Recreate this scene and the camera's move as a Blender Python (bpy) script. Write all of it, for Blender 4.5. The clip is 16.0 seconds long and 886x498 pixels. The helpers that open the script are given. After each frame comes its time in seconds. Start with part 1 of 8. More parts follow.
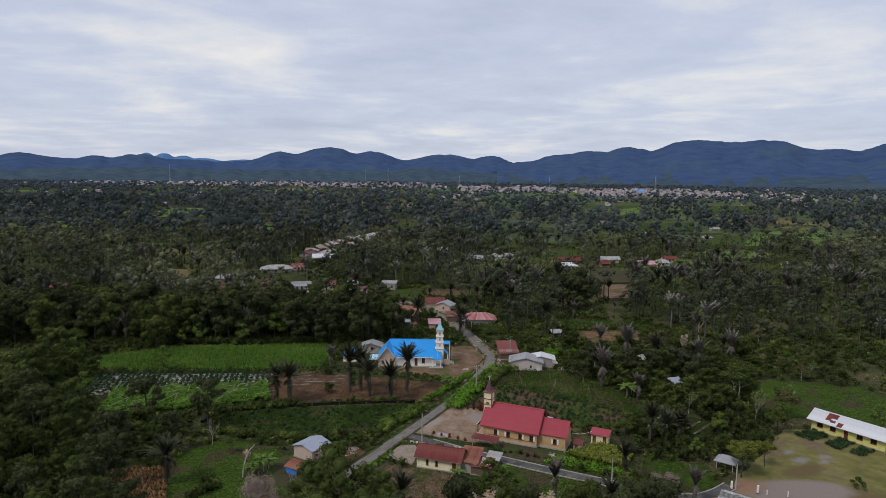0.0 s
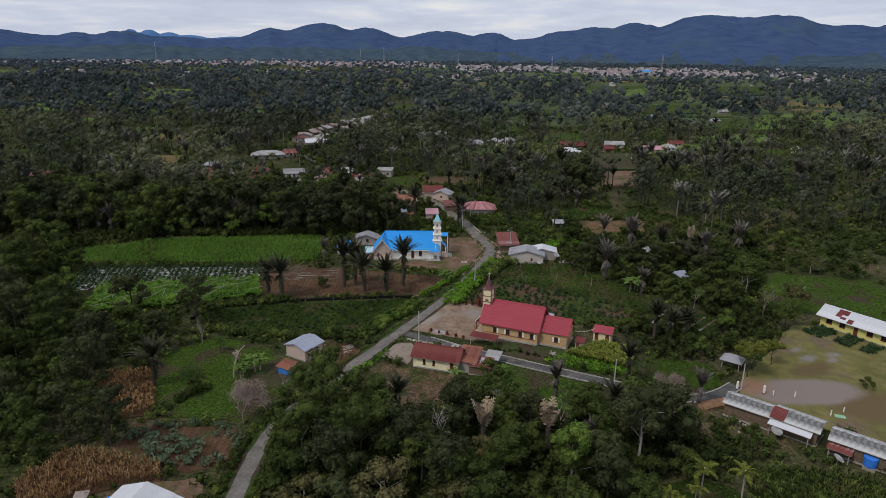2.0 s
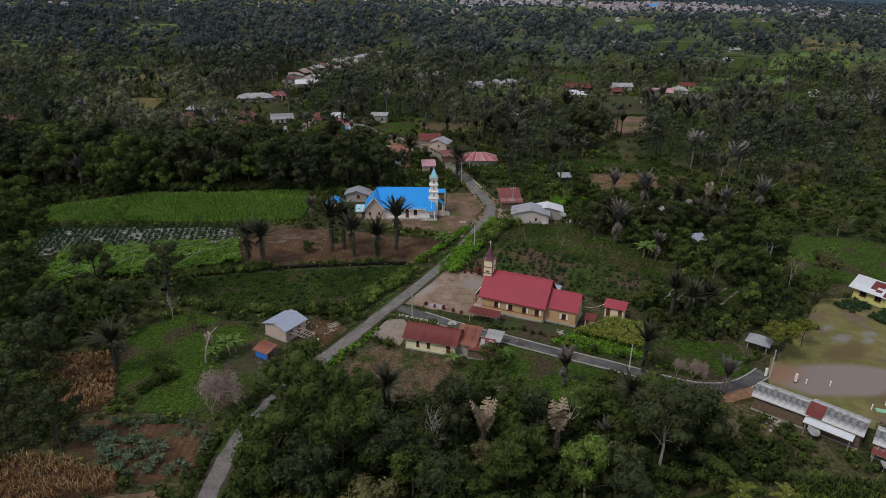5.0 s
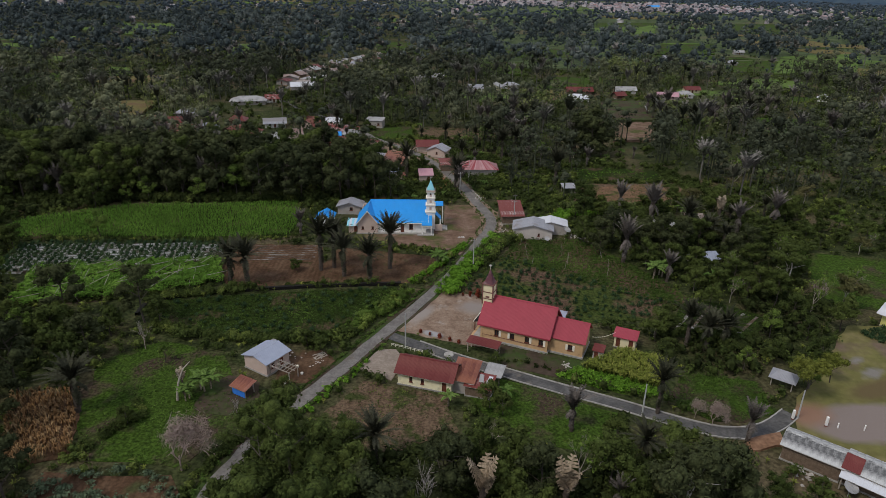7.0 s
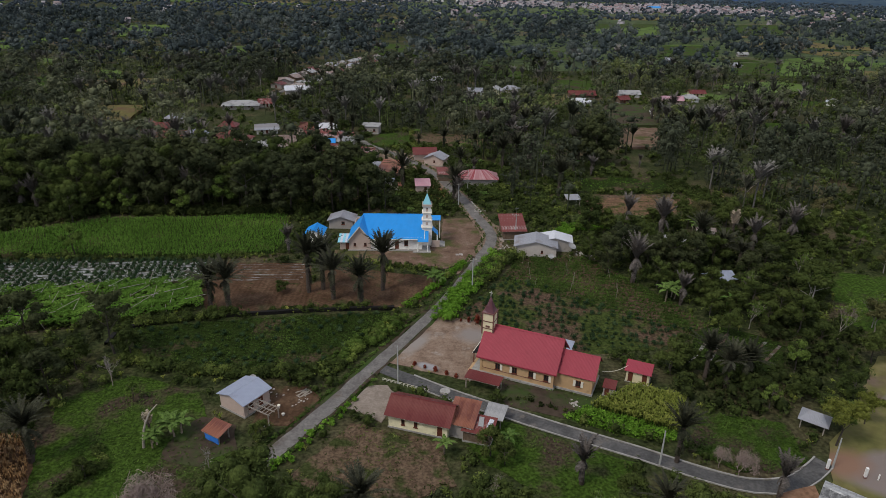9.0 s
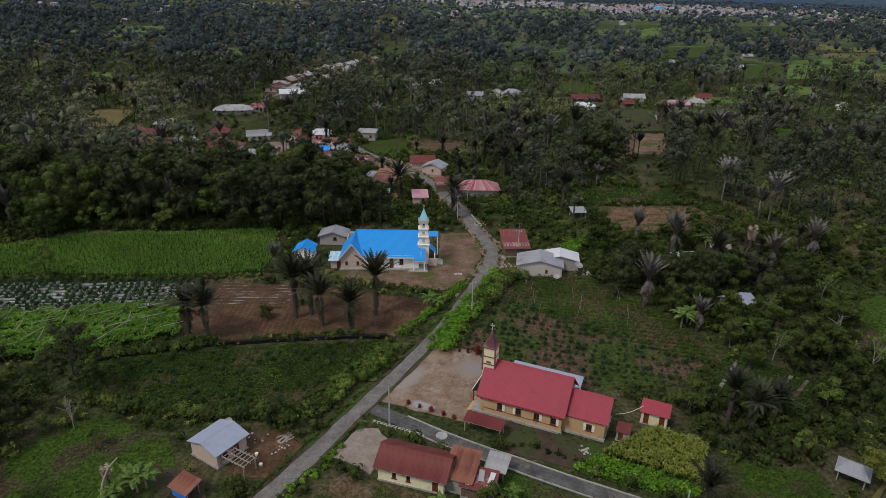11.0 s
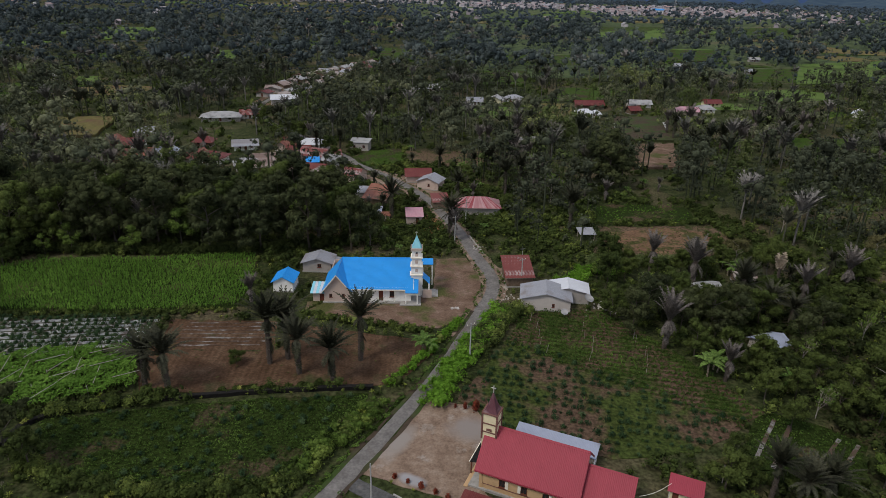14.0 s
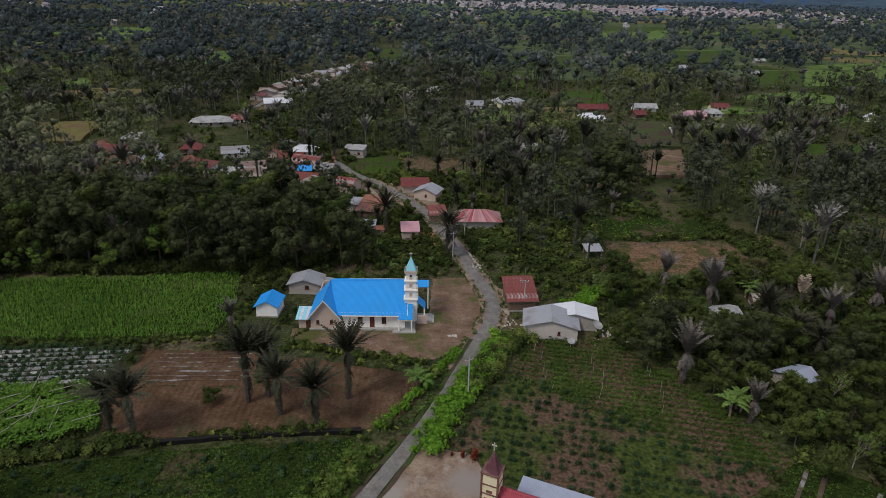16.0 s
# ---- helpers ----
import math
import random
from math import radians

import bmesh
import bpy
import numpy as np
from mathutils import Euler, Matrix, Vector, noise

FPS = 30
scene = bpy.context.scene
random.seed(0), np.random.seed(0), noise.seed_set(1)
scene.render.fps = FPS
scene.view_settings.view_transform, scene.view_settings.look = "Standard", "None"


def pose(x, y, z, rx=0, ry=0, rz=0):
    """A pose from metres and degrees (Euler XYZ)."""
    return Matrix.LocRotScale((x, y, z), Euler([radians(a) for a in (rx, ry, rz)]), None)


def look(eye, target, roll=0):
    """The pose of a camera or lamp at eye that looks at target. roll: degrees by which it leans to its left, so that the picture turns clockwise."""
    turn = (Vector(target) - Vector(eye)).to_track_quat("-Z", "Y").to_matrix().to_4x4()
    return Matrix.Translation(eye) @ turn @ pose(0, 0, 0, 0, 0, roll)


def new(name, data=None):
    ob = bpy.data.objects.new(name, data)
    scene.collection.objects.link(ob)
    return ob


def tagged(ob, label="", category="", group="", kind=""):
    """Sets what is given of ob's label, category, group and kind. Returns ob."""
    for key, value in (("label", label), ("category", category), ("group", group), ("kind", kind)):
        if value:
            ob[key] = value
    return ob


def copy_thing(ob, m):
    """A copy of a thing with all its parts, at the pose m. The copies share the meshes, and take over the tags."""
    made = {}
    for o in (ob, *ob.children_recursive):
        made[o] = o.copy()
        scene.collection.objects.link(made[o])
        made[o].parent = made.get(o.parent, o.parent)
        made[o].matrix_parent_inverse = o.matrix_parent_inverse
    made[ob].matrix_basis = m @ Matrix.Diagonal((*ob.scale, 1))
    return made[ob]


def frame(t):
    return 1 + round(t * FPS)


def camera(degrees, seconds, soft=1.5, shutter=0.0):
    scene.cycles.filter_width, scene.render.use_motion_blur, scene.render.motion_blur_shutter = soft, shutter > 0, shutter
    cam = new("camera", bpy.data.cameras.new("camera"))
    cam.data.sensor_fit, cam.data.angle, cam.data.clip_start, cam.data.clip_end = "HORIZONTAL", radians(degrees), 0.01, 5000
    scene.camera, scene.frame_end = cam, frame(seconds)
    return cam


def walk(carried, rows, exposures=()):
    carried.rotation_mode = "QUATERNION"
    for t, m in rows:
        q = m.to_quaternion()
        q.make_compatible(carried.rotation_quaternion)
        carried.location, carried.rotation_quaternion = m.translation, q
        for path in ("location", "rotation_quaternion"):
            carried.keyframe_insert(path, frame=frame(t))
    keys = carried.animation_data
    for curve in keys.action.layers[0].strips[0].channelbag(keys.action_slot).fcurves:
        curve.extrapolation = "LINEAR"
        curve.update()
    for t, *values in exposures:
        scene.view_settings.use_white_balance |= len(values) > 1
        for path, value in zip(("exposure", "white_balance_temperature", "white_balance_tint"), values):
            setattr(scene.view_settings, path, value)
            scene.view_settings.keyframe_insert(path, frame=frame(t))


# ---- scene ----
cam = camera(69.1, 16.0, soft=0.8)
PATH = [
    (0, (1.036, 2.005, 64.427), (1.046, 3.989, 64.179), 0.6),
    (0.5, (1.14, 4.694, 64.435), (1.152, 6.673, 64.144), 0.6),
    (1, (1.226, 7.403, 64.45), (1.24, 9.369, 64.082), 0.5),
    (1.5, (1.283, 10.111, 64.44), (1.298, 12.053, 63.961), 0.6),
    (2, (1.337, 12.887, 64.444), (1.355, 14.795, 63.843), 0.6),
    (2.5, (1.333, 15.708, 64.481), (1.354, 17.584, 63.789), 0.7),
    (3, (1.392, 18.525, 64.545), (1.415, 20.379, 63.796), 0.7),
    (5.5, (2.168, 32.157, 65.132), (2.191, 34.0, 64.355), 0.8),
    (6, (2.325, 35.029, 65.191), (2.35, 36.872, 64.414), 0.9),
    (6.5, (2.497, 37.918, 65.224), (2.522, 39.761, 64.447), 0.9),
    (7, (2.678, 40.814, 65.228), (2.703, 42.657, 64.451), 1.0),
    (7.5, (2.85, 43.731, 65.244), (2.875, 45.574, 64.468), 1.0),
    (8, (3.052, 46.569, 65.236), (3.077, 48.413, 64.461), 0.9),
    (8.5, (3.239, 49.402, 65.215), (3.263, 51.246, 64.44), 0.9),
    (9, (3.407, 52.252, 65.202), (3.433, 54.096, 64.427), 1.0),
    (11.5, (4.288, 66.596, 65.262), (4.313, 68.44, 64.489), 1.0),
    (12, (4.463, 69.494, 65.261), (4.49, 71.339, 64.488), 1.0),
    (12.5, (4.621, 72.343, 65.261), (4.647, 74.188, 64.488), 1.1),
    (13, (4.799, 75.101, 65.224), (4.824, 76.945, 64.452), 1.0),
    (13.5, (4.993, 77.923, 65.196), (5.018, 79.769, 64.425), 1.0),
    (14, (5.207, 80.75, 65.201), (5.233, 82.595, 64.43), 1.1),
    (14.5, (5.467, 83.54, 65.221), (5.492, 85.385, 64.449), 1.1),
    (15, (5.742, 86.422, 65.275), (5.767, 88.267, 64.504), 1.1),
    (15.5, (5.921, 89.355, 65.304), (5.945, 91.199, 64.532), 1.1),
    (16, (6.067, 92.376, 65.33), (6.092, 94.221, 64.558), 1.1),
]
walk(cam, [(t, look(eye, target, roll)) for t, eye, target, roll in PATH])

# ---------------- world and light ----------------
SUN_EL, SUN_AZ = 54.0, 232.0     # degrees; azimuth clockwise from +y
world = bpy.data.worlds.new("overcast_sky")
scene.world = world
world.use_nodes = True
wn, wl = world.node_tree.nodes, world.node_tree.links
wn.clear()


def wnode(kind, **props):
    n = wn.new(kind)
    for k, v in props.items():
        n.inputs[k].default_value = v
    return n


sky = wn.new("ShaderNodeTexSky")
sky.sky_type = "NISHITA"
sky.sun_disc = False
sky.sun_elevation, sky.sun_rotation = radians(SUN_EL), radians(SUN_AZ)
sky_bg = wnode("ShaderNodeBackground", Strength=0.10)
wl.new(sky.outputs[0], sky_bg.inputs[0])
coord = wn.new("ShaderNodeTexCoord")
sep = wn.new("ShaderNodeSeparateXYZ")
wl.new(coord.outputs["Generated"], sep.inputs[0])
up = wn.new("ShaderNodeMath"); up.operation = "MAXIMUM"; up.inputs[1].default_value = 0.0
wl.new(sep.outputs[2], up.inputs[0])
add = wn.new("ShaderNodeMath"); add.operation = "ADD"; add.inputs[1].default_value = 0.10
wl.new(up.outputs[0], add.inputs[0])
flat = wn.new("ShaderNodeVectorMath"); flat.operation = "DIVIDE"
cmb = wn.new("ShaderNodeCombineXYZ")
for i in range(3):
    wl.new(add.outputs[0], cmb.inputs[i])
wl.new(coord.outputs["Generated"], flat.inputs[0])
wl.new(cmb.outputs[0], flat.inputs[1])
cloud_a = wnode("ShaderNodeTexNoise", Scale=0.75, Detail=7.0, Roughness=0.55, Distortion=0.4)
cloud_b = wnode("ShaderNodeTexNoise", Scale=2.6, Detail=6.0, Roughness=0.6)
wl.new(flat.outputs[0], cloud_a.inputs["Vector"])
wl.new(flat.outputs[0], cloud_b.inputs["Vector"])
mixn = wn.new("ShaderNodeMath"); mixn.operation = "MULTIPLY_ADD"; mixn.inputs[1].default_value = 0.35
wl.new(cloud_b.outputs[0], mixn.inputs[0])
wl.new(cloud_a.outputs[0], mixn.inputs[2])
ramp = wn.new("ShaderNodeValToRGB")
ramp.color_ramp.elements[0].position, ramp.color_ramp.elements[0].color = 0.45, (0.49, 0.54, 0.68, 1)
ramp.color_ramp.elements[1].position, ramp.color_ramp.elements[1].color = 0.95, (0.88, 0.86, 0.84, 1)
mid = ramp.color_ramp.elements.new(0.68)
mid.color = (0.59, 0.64, 0.78, 1)
wl.new(mixn.outputs[0], ramp.inputs[0])
cloud_bg = wnode("ShaderNodeBackground", Strength=1.0)
wl.new(ramp.outputs[0], cloud_bg.inputs[0])
blend = wn.new("ShaderNodeMixShader")
blend.inputs[0].default_value = 0.88
wl.new(sky_bg.outputs[0], blend.inputs[1])
wl.new(cloud_bg.outputs[0], blend.inputs[2])
wout = wn.new("ShaderNodeOutputWorld")
wl.new(blend.outputs[0], wout.inputs[0])

sun = new("sun", bpy.data.lights.new("sun", "SUN"))
sun.data.energy, sun.data.angle, sun.data.color = 1.95, radians(14), (1.0, 0.94, 0.85)
az, el = radians(SUN_AZ), radians(SUN_EL)
sun.matrix_world = look((300 * math.sin(az), 300 * math.cos(az), 300 * math.tan(el)), (0, 0, 0))

# ---------------- materials ----------------
def material(name, stops, scale=1.0, detail=6.0, rough=0.95, spec=0.04, metal=0.0, bump=0.0, bump_scale=None,
             big=None, big_scale=0.1, big_range=(0.45, 0.6), rnd=None, space="Object", wave=None, island=None, tint=None, speck=None):
    """stops: colours from low to high noise. big: a second colour in large stains. rnd: colour by object at random.
    wave: (spacing, depth) ribs across the local x axis. island, tint: colours mixed in by leaf, and by plant."""
    m = bpy.data.materials.new(name)
    m.use_nodes = True
    nt = m.node_tree
    N, L = nt.nodes, nt.links
    b = N["Principled BSDF"]
    b.inputs["Roughness"].default_value = rough
    b.inputs["Metallic"].default_value = metal
    b.inputs["Specular IOR Level"].default_value = spec
    tc = N.new("ShaderNodeTexCoord")
    src = tc.outputs["Object"]
    if space == "World":
        geo = N.new("ShaderNodeNewGeometry")
        src = geo.outputs["Position"]
    n1 = N.new("ShaderNodeTexNoise")
    n1.inputs["Scale"].default_value, n1.inputs["Detail"].default_value = scale, detail
    n1.inputs["Roughness"].default_value = 0.65
    L.new(src, n1.inputs["Vector"])
    r = N.new("ShaderNodeValToRGB")
    e = r.color_ramp.elements
    while len(e) < len(stops):
        e.new(0.5)
    for i, c in enumerate(stops):
        e[i].position = 0.3 + 0.4 * i / max(1, len(stops) - 1)
        e[i].color = (*c, 1)
    L.new(n1.outputs[0], r.inputs[0])
    col = r.outputs[0]

    def over(col, fac, other, kind="MIX"):
        x = N.new("ShaderNodeMix")
        x.data_type, x.blend_type = "RGBA", kind
        L.new(fac, x.inputs[0])
        L.new(col, x.inputs[6])
        x.inputs[7].default_value = (*other, 1)
        return x.outputs[2]

    def spread(val, lo, hi, top=1.0):
        x = N.new("ShaderNodeMapRange")
        x.inputs[1].default_value, x.inputs[2].default_value, x.inputs[4].default_value = lo, hi, top
        L.new(val, x.inputs[0])
        return x.outputs[0]

    if big:
        n2 = N.new("ShaderNodeTexNoise")
        n2.inputs["Scale"].default_value, n2.inputs["Detail"].default_value = big_scale, 5.0
        n2.inputs["Roughness"].default_value = 0.6
        L.new(src, n2.inputs["Vector"])
        col = over(col, spread(n2.outputs[0], *big_range), big)
    if rnd:
        oi = N.new("ShaderNodeObjectInfo")
        col = over(col, spread(oi.outputs["Random"], 0.15, 1.0, rnd[1]), rnd[0])
    if tint:
        at = N.new("ShaderNodeAttribute")
        at.attribute_name = "tint"
        for (lo, hi, c) in tint:
            col = over(col, spread(at.outputs["Fac"], lo, hi), c)
    if island:
        gi = N.new("ShaderNodeNewGeometry")
        col = over(col, spread(gi.outputs["Random Per Island"], 0.3, 1.0, island[1]), island[0])
    if speck:
        n4 = N.new("ShaderNodeTexNoise")
        n4.inputs["Scale"].default_value, n4.inputs["Detail"].default_value = speck[0], 3.0
        L.new(src, n4.inputs["Vector"])
        mr = N.new("ShaderNodeMapRange")
        mr.inputs[1].default_value, mr.inputs[2].default_value = 0.36, 0.64
        mr.inputs[3].default_value, mr.inputs[4].default_value = 1 - speck[1], 1 + 0.45 * speck[1]
        L.new(n4.outputs[0], mr.inputs[0])
        sc = N.new("ShaderNodeVectorMath")
        sc.operation = "SCALE"
        L.new(col, sc.inputs[0])
        L.new(mr.outputs[0], sc.inputs["Scale"])
        col = sc.outputs[0]
    L.new(col, b.inputs["Base Color"])
    last = None
    if bump:
        n3 = N.new("ShaderNodeTexNoise")
        n3.inputs["Scale"].default_value, n3.inputs["Detail"].default_value = bump_scale or scale * 4, 4.0
        L.new(src, n3.inputs["Vector"])
        bp = N.new("ShaderNodeBump")
        bp.inputs["Strength"].default_value, bp.inputs["Distance"].default_value = 0.7, bump
        L.new(n3.outputs[0], bp.inputs["Height"])
        last = bp
    if wave:
        w = N.new("ShaderNodeTexWave")
        w.inputs["Scale"].default_value = 0.314 / wave[0]
        L.new(src, w.inputs["Vector"])
        bp = N.new("ShaderNodeBump")
        bp.inputs["Strength"].default_value, bp.inputs["Distance"].default_value = 0.8, wave[1]
        L.new(w.outputs[1], bp.inputs["Height"])
        if last:
            L.new(last.outputs[0], bp.inputs["Normal"])
        last = bp
    if last:
        L.new(last.outputs[0], b.inputs["Normal"])
    return m


def leafy(name, dark, light, bright, thing=True, rough=0.55, fine=3.2):
    """Foliage: dark to light by noise; things vary by object, joined plants by their tint."""
    return material(name, (dark, light), scale=0.35 if thing else 0.12, rough=0.9, spec=0.05, space="World", speck=(fine, 0.42),
                    island=(bright, 0.3 if thing else 0.16), rnd=(bright, 0.5) if thing else None,
                    tint=None if thing else ((0.35, 0.7, light), (0.65, 1.0, bright)))


M = {}
M["ground"] = material("ground_cover", ((0.018, 0.024, 0.009), (0.040, 0.050, 0.018), (0.072, 0.072, 0.034)), scale=0.35, bump=0.12, speck=(1.5, 0.5),
                       bump_scale=1.5, big=(0.11, 0.085, 0.052), big_scale=0.028, big_range=(0.5, 0.66), space="World")
M["meadow"] = material("meadow_grass", ((0.026, 0.040, 0.009), (0.040, 0.072, 0.011), (0.056, 0.098, 0.015)), scale=0.9, bump=0.1, bump_scale=5, speck=(2.2, 0.5),
                       big=(0.06, 0.045, 0.03), big_scale=0.11, big_range=(0.5, 0.62), space="World")
M["farcrop"] = material("light_green_crops", ((0.05, 0.085, 0.02), (0.08, 0.125, 0.03), (0.11, 0.15, 0.045)), scale=0.05, bump=0.2, bump_scale=0.6,
                        big=(0.045, 0.06, 0.02), big_scale=0.03, big_range=(0.5, 0.62), space="World")
M["plain"] = material("open_land_of_the_plain", ((0.045, 0.060, 0.030), (0.070, 0.095, 0.042), (0.105, 0.120, 0.058)), scale=0.012, detail=8, bump=0.3, bump_scale=0.3,
                      big=(0.105, 0.092, 0.055), big_scale=0.006, big_range=(0.55, 0.64), speck=(0.12, 0.35), space="World")
M["soil"] = material("tilled_brown_soil", ((0.055, 0.031, 0.018), (0.085, 0.050, 0.030), (0.125, 0.080, 0.050)), scale=0.3, bump=0.05, bump_scale=2.5, wave=(1.1, 0.13), speck=(2.2, 0.25),
                     big=(0.05, 0.06, 0.024), big_scale=0.14, big_range=(0.56, 0.72), space="World")
M["darksoil"] = material("damp_dark_soil", ((0.04, 0.03, 0.022), (0.075, 0.055, 0.04)), scale=0.7, bump=0.1, bump_scale=4,
                         big=(0.04, 0.065, 0.018), big_scale=0.12, big_range=(0.45, 0.62), space="World")
M["cropsoil"] = material("weedy_crop_soil", ((0.016, 0.025, 0.006), (0.027, 0.043, 0.009)), scale=0.6, bump=0.1, bump_scale=4, speck=(2.0, 0.5),
                         big=(0.085, 0.058, 0.038), big_scale=0.1, big_range=(0.54, 0.66), space="World")
M["weedyearth"] = material("brown_weedy_earth", ((0.075, 0.050, 0.032), (0.115, 0.078, 0.050), (0.15, 0.105, 0.07)), scale=0.7, bump=0.1, bump_scale=4, speck=(2.2, 0.4),
                           big=(0.045, 0.055, 0.018), big_scale=0.22, big_range=(0.5, 0.6), space="World")
M["coffeesoil"] = material("weedy_brown_slope", ((0.028, 0.039, 0.011), (0.044, 0.061, 0.015), (0.060, 0.074, 0.021)), scale=0.5, bump=0.1, bump_scale=4, speck=(1.8, 0.45),
                           big=(0.092, 0.060, 0.040), big_scale=0.09, big_range=(0.46, 0.55), space="World")
M["drygrass"] = material("dry_ochre_grass", ((0.09, 0.085, 0.03), (0.15, 0.125, 0.05)), scale=0.5, bump=0.08, bump_scale=4,
                         big=(0.12, 0.075, 0.048), big_scale=0.09, big_range=(0.5, 0.64), space="World")
M["yard"] = material("bare_gravel_yard", ((0.13, 0.088, 0.062), (0.21, 0.148, 0.108), (0.28, 0.215, 0.165)), scale=0.35, bump=0.04, bump_scale=9, speck=(3.0, 0.18),
                     big=(0.33, 0.29, 0.25), big_scale=0.2, big_range=(0.58, 0.72), space="World")
M["earth"] = material("trodden_brown_earth", ((0.09, 0.056, 0.038), (0.145, 0.094, 0.066), (0.21, 0.148, 0.112)), scale=0.3, bump=0.05, bump_scale=7, speck=(3.0, 0.22),
                      big=(0.075, 0.078, 0.028), big_scale=0.12, big_range=(0.5, 0.62), space="World")
M["palegreen"] = material("pale_green_tarpaulin", ((0.18, 0.34, 0.22), (0.26, 0.44, 0.30)), scale=2, rough=0.5)
M["sandpad"] = material("sandy_tan_yard", ((0.19, 0.155, 0.125), (0.27, 0.225, 0.185)), scale=0.6, bump=0.03, bump_scale=6, speck=(2.5, 0.15), space="World")
M["clayweeds"] = material("orange_soil_with_weeds", ((0.12, 0.070, 0.042), (0.19, 0.115, 0.072)), scale=0.3, bump=0.1, bump_scale=3, speck=(1.8, 0.35), big=(0.06, 0.062, 0.022), big_scale=0.2, big_range=(0.5, 0.6), space="World")
M["clay"] = material("orange_clay", ((0.17, 0.095, 0.058), (0.25, 0.145, 0.09)), scale=0.4, rough=0.85, speck=(1.5, 0.25), bump=0.05, bump_scale=4, space="World")
M["pitch"] = material("worn_playing_field", ((0.085, 0.090, 0.030), (0.135, 0.125, 0.046), (0.18, 0.15, 0.075)), scale=0.11, bump=0.04, bump_scale=6, speck=(0.5, 0.16),
                      big=(0.135, 0.10, 0.072), big_scale=0.085, big_range=(0.55, 0.66), space="World")
M["asphalt"] = material("worn_grey_asphalt", ((0.110, 0.101, 0.093), (0.152, 0.141, 0.131), (0.195, 0.182, 0.168)), scale=0.45, bump=0.02, bump_scale=20, speck=(2.5, 0.16),
                        big=(0.12, 0.10, 0.085), big_scale=0.22, big_range=(0.55, 0.7), space="World")
M["sideasphalt"] = material("patched_dark_asphalt", ((0.058, 0.057, 0.056), (0.085, 0.083, 0.081), (0.12, 0.116, 0.11)), scale=0.4, bump=0.02, bump_scale=20, speck=(2.5, 0.18),
                            big=(0.14, 0.125, 0.11), big_scale=0.3, big_range=(0.58, 0.7), space="World")
M["concrete"] = material("weathered_concrete", ((0.24, 0.23, 0.21), (0.36, 0.345, 0.32)), scale=1.2, rough=0.85, bump=0.01, bump_scale=12,
                         big=(0.19, 0.17, 0.145), big_scale=0.5, big_range=(0.55, 0.7), space="World")


def stain(m, x, y, rx, ry, turn, c, rough=None, soft=0.3, wobble=0.9, scale=0.22):
    """A wet or bare place of its own shape in a ground material: an ellipse with a ragged, fading rim."""
    N, L = m.node_tree.nodes, m.node_tree.links
    b = N["Principled BSDF"]
    geo = N.new("ShaderNodeNewGeometry")
    mp = N.new("ShaderNodeMapping")
    mp.vector_type = "TEXTURE"
    mp.inputs["Location"].default_value = (x, y, 0)
    mp.inputs["Rotation"].default_value = (0, 0, radians(turn))
    mp.inputs["Scale"].default_value = (rx, ry, 1000)
    L.new(geo.outputs["Position"], mp.inputs["Vector"])
    ln = N.new("ShaderNodeVectorMath")
    ln.operation = "LENGTH"
    L.new(mp.outputs[0], ln.inputs[0])
    nz = N.new("ShaderNodeTexNoise")
    nz.inputs["Scale"].default_value, nz.inputs["Detail"].default_value = scale, 6.0
    L.new(geo.outputs["Position"], nz.inputs["Vector"])
    far = N.new("ShaderNodeMath")
    far.operation, far.inputs[1].default_value = "MULTIPLY_ADD", wobble
    L.new(nz.outputs[0], far.inputs[0])
    L.new(ln.outputs["Value"], far.inputs[2])
    mr = N.new("ShaderNodeMapRange")
    mr.inputs[1].default_value, mr.inputs[2].default_value = 1 + wobble * 0.5 + soft, 1 + wobble * 0.5 - soft
    L.new(far.outputs[0], mr.inputs[0])
    mix = N.new("ShaderNodeMix")
    mix.data_type = "RGBA"
    L.new(mr.outputs[0], mix.inputs[0])
    L.new(b.inputs["Base Color"].links[0].from_socket, mix.inputs[6])
    mix.inputs[7].default_value = (*c, 1)
    L.new(mix.outputs[2], b.inputs["Base Color"])
    if rough is not None:
        rr = N.new("ShaderNodeMapRange")
        rr.inputs[3].default_value, rr.inputs[4].default_value = b.inputs["Roughness"].default_value, rough
        if b.inputs["Roughness"].is_linked:
            L.new(b.inputs["Roughness"].links[0].from_socket, rr.inputs[3])
        L.new(mr.outputs[0], rr.inputs[0])
        L.new(rr.outputs[0], b.inputs["Roughness"])


stain(M["pitch"], 84, 119.5, 8, 5, 20, (0.115, 0.085, 0.045))
stain(M["pitch"], 74.2, 125.3, 11.2, 5.0, 6, (0.185, 0.150, 0.132), 0.35, 0.14, 0.5)
stain(M["pitch"], 64.4, 127.2, 3.8, 2.6, 25, (0.21, 0.125, 0.085), None, 0.45)
stain(M["pitch"], 80.5, 134.5, 6, 2.2, 25, (0.105, 0.080, 0.040), None, 0.4)
for px_, py_, rx_ in ((82.8, 139.6, 2.4), (89.3, 141.3, 2.0), (87.5, 138.6, 1.6), (82.4, 143.8, 1.6)):
    stain(M["pitch"], px_, py_, rx_, rx_ * 0.5, 30, (0.165, 0.152, 0.132), 0.45, 0.5, 1.6, 0.6)
stain(M["yard"], 2.4, 152.0, 2.0, 1.0, -25, (0.27, 0.26, 0.26), 0.5, 0.3, 0.8, 0.5)
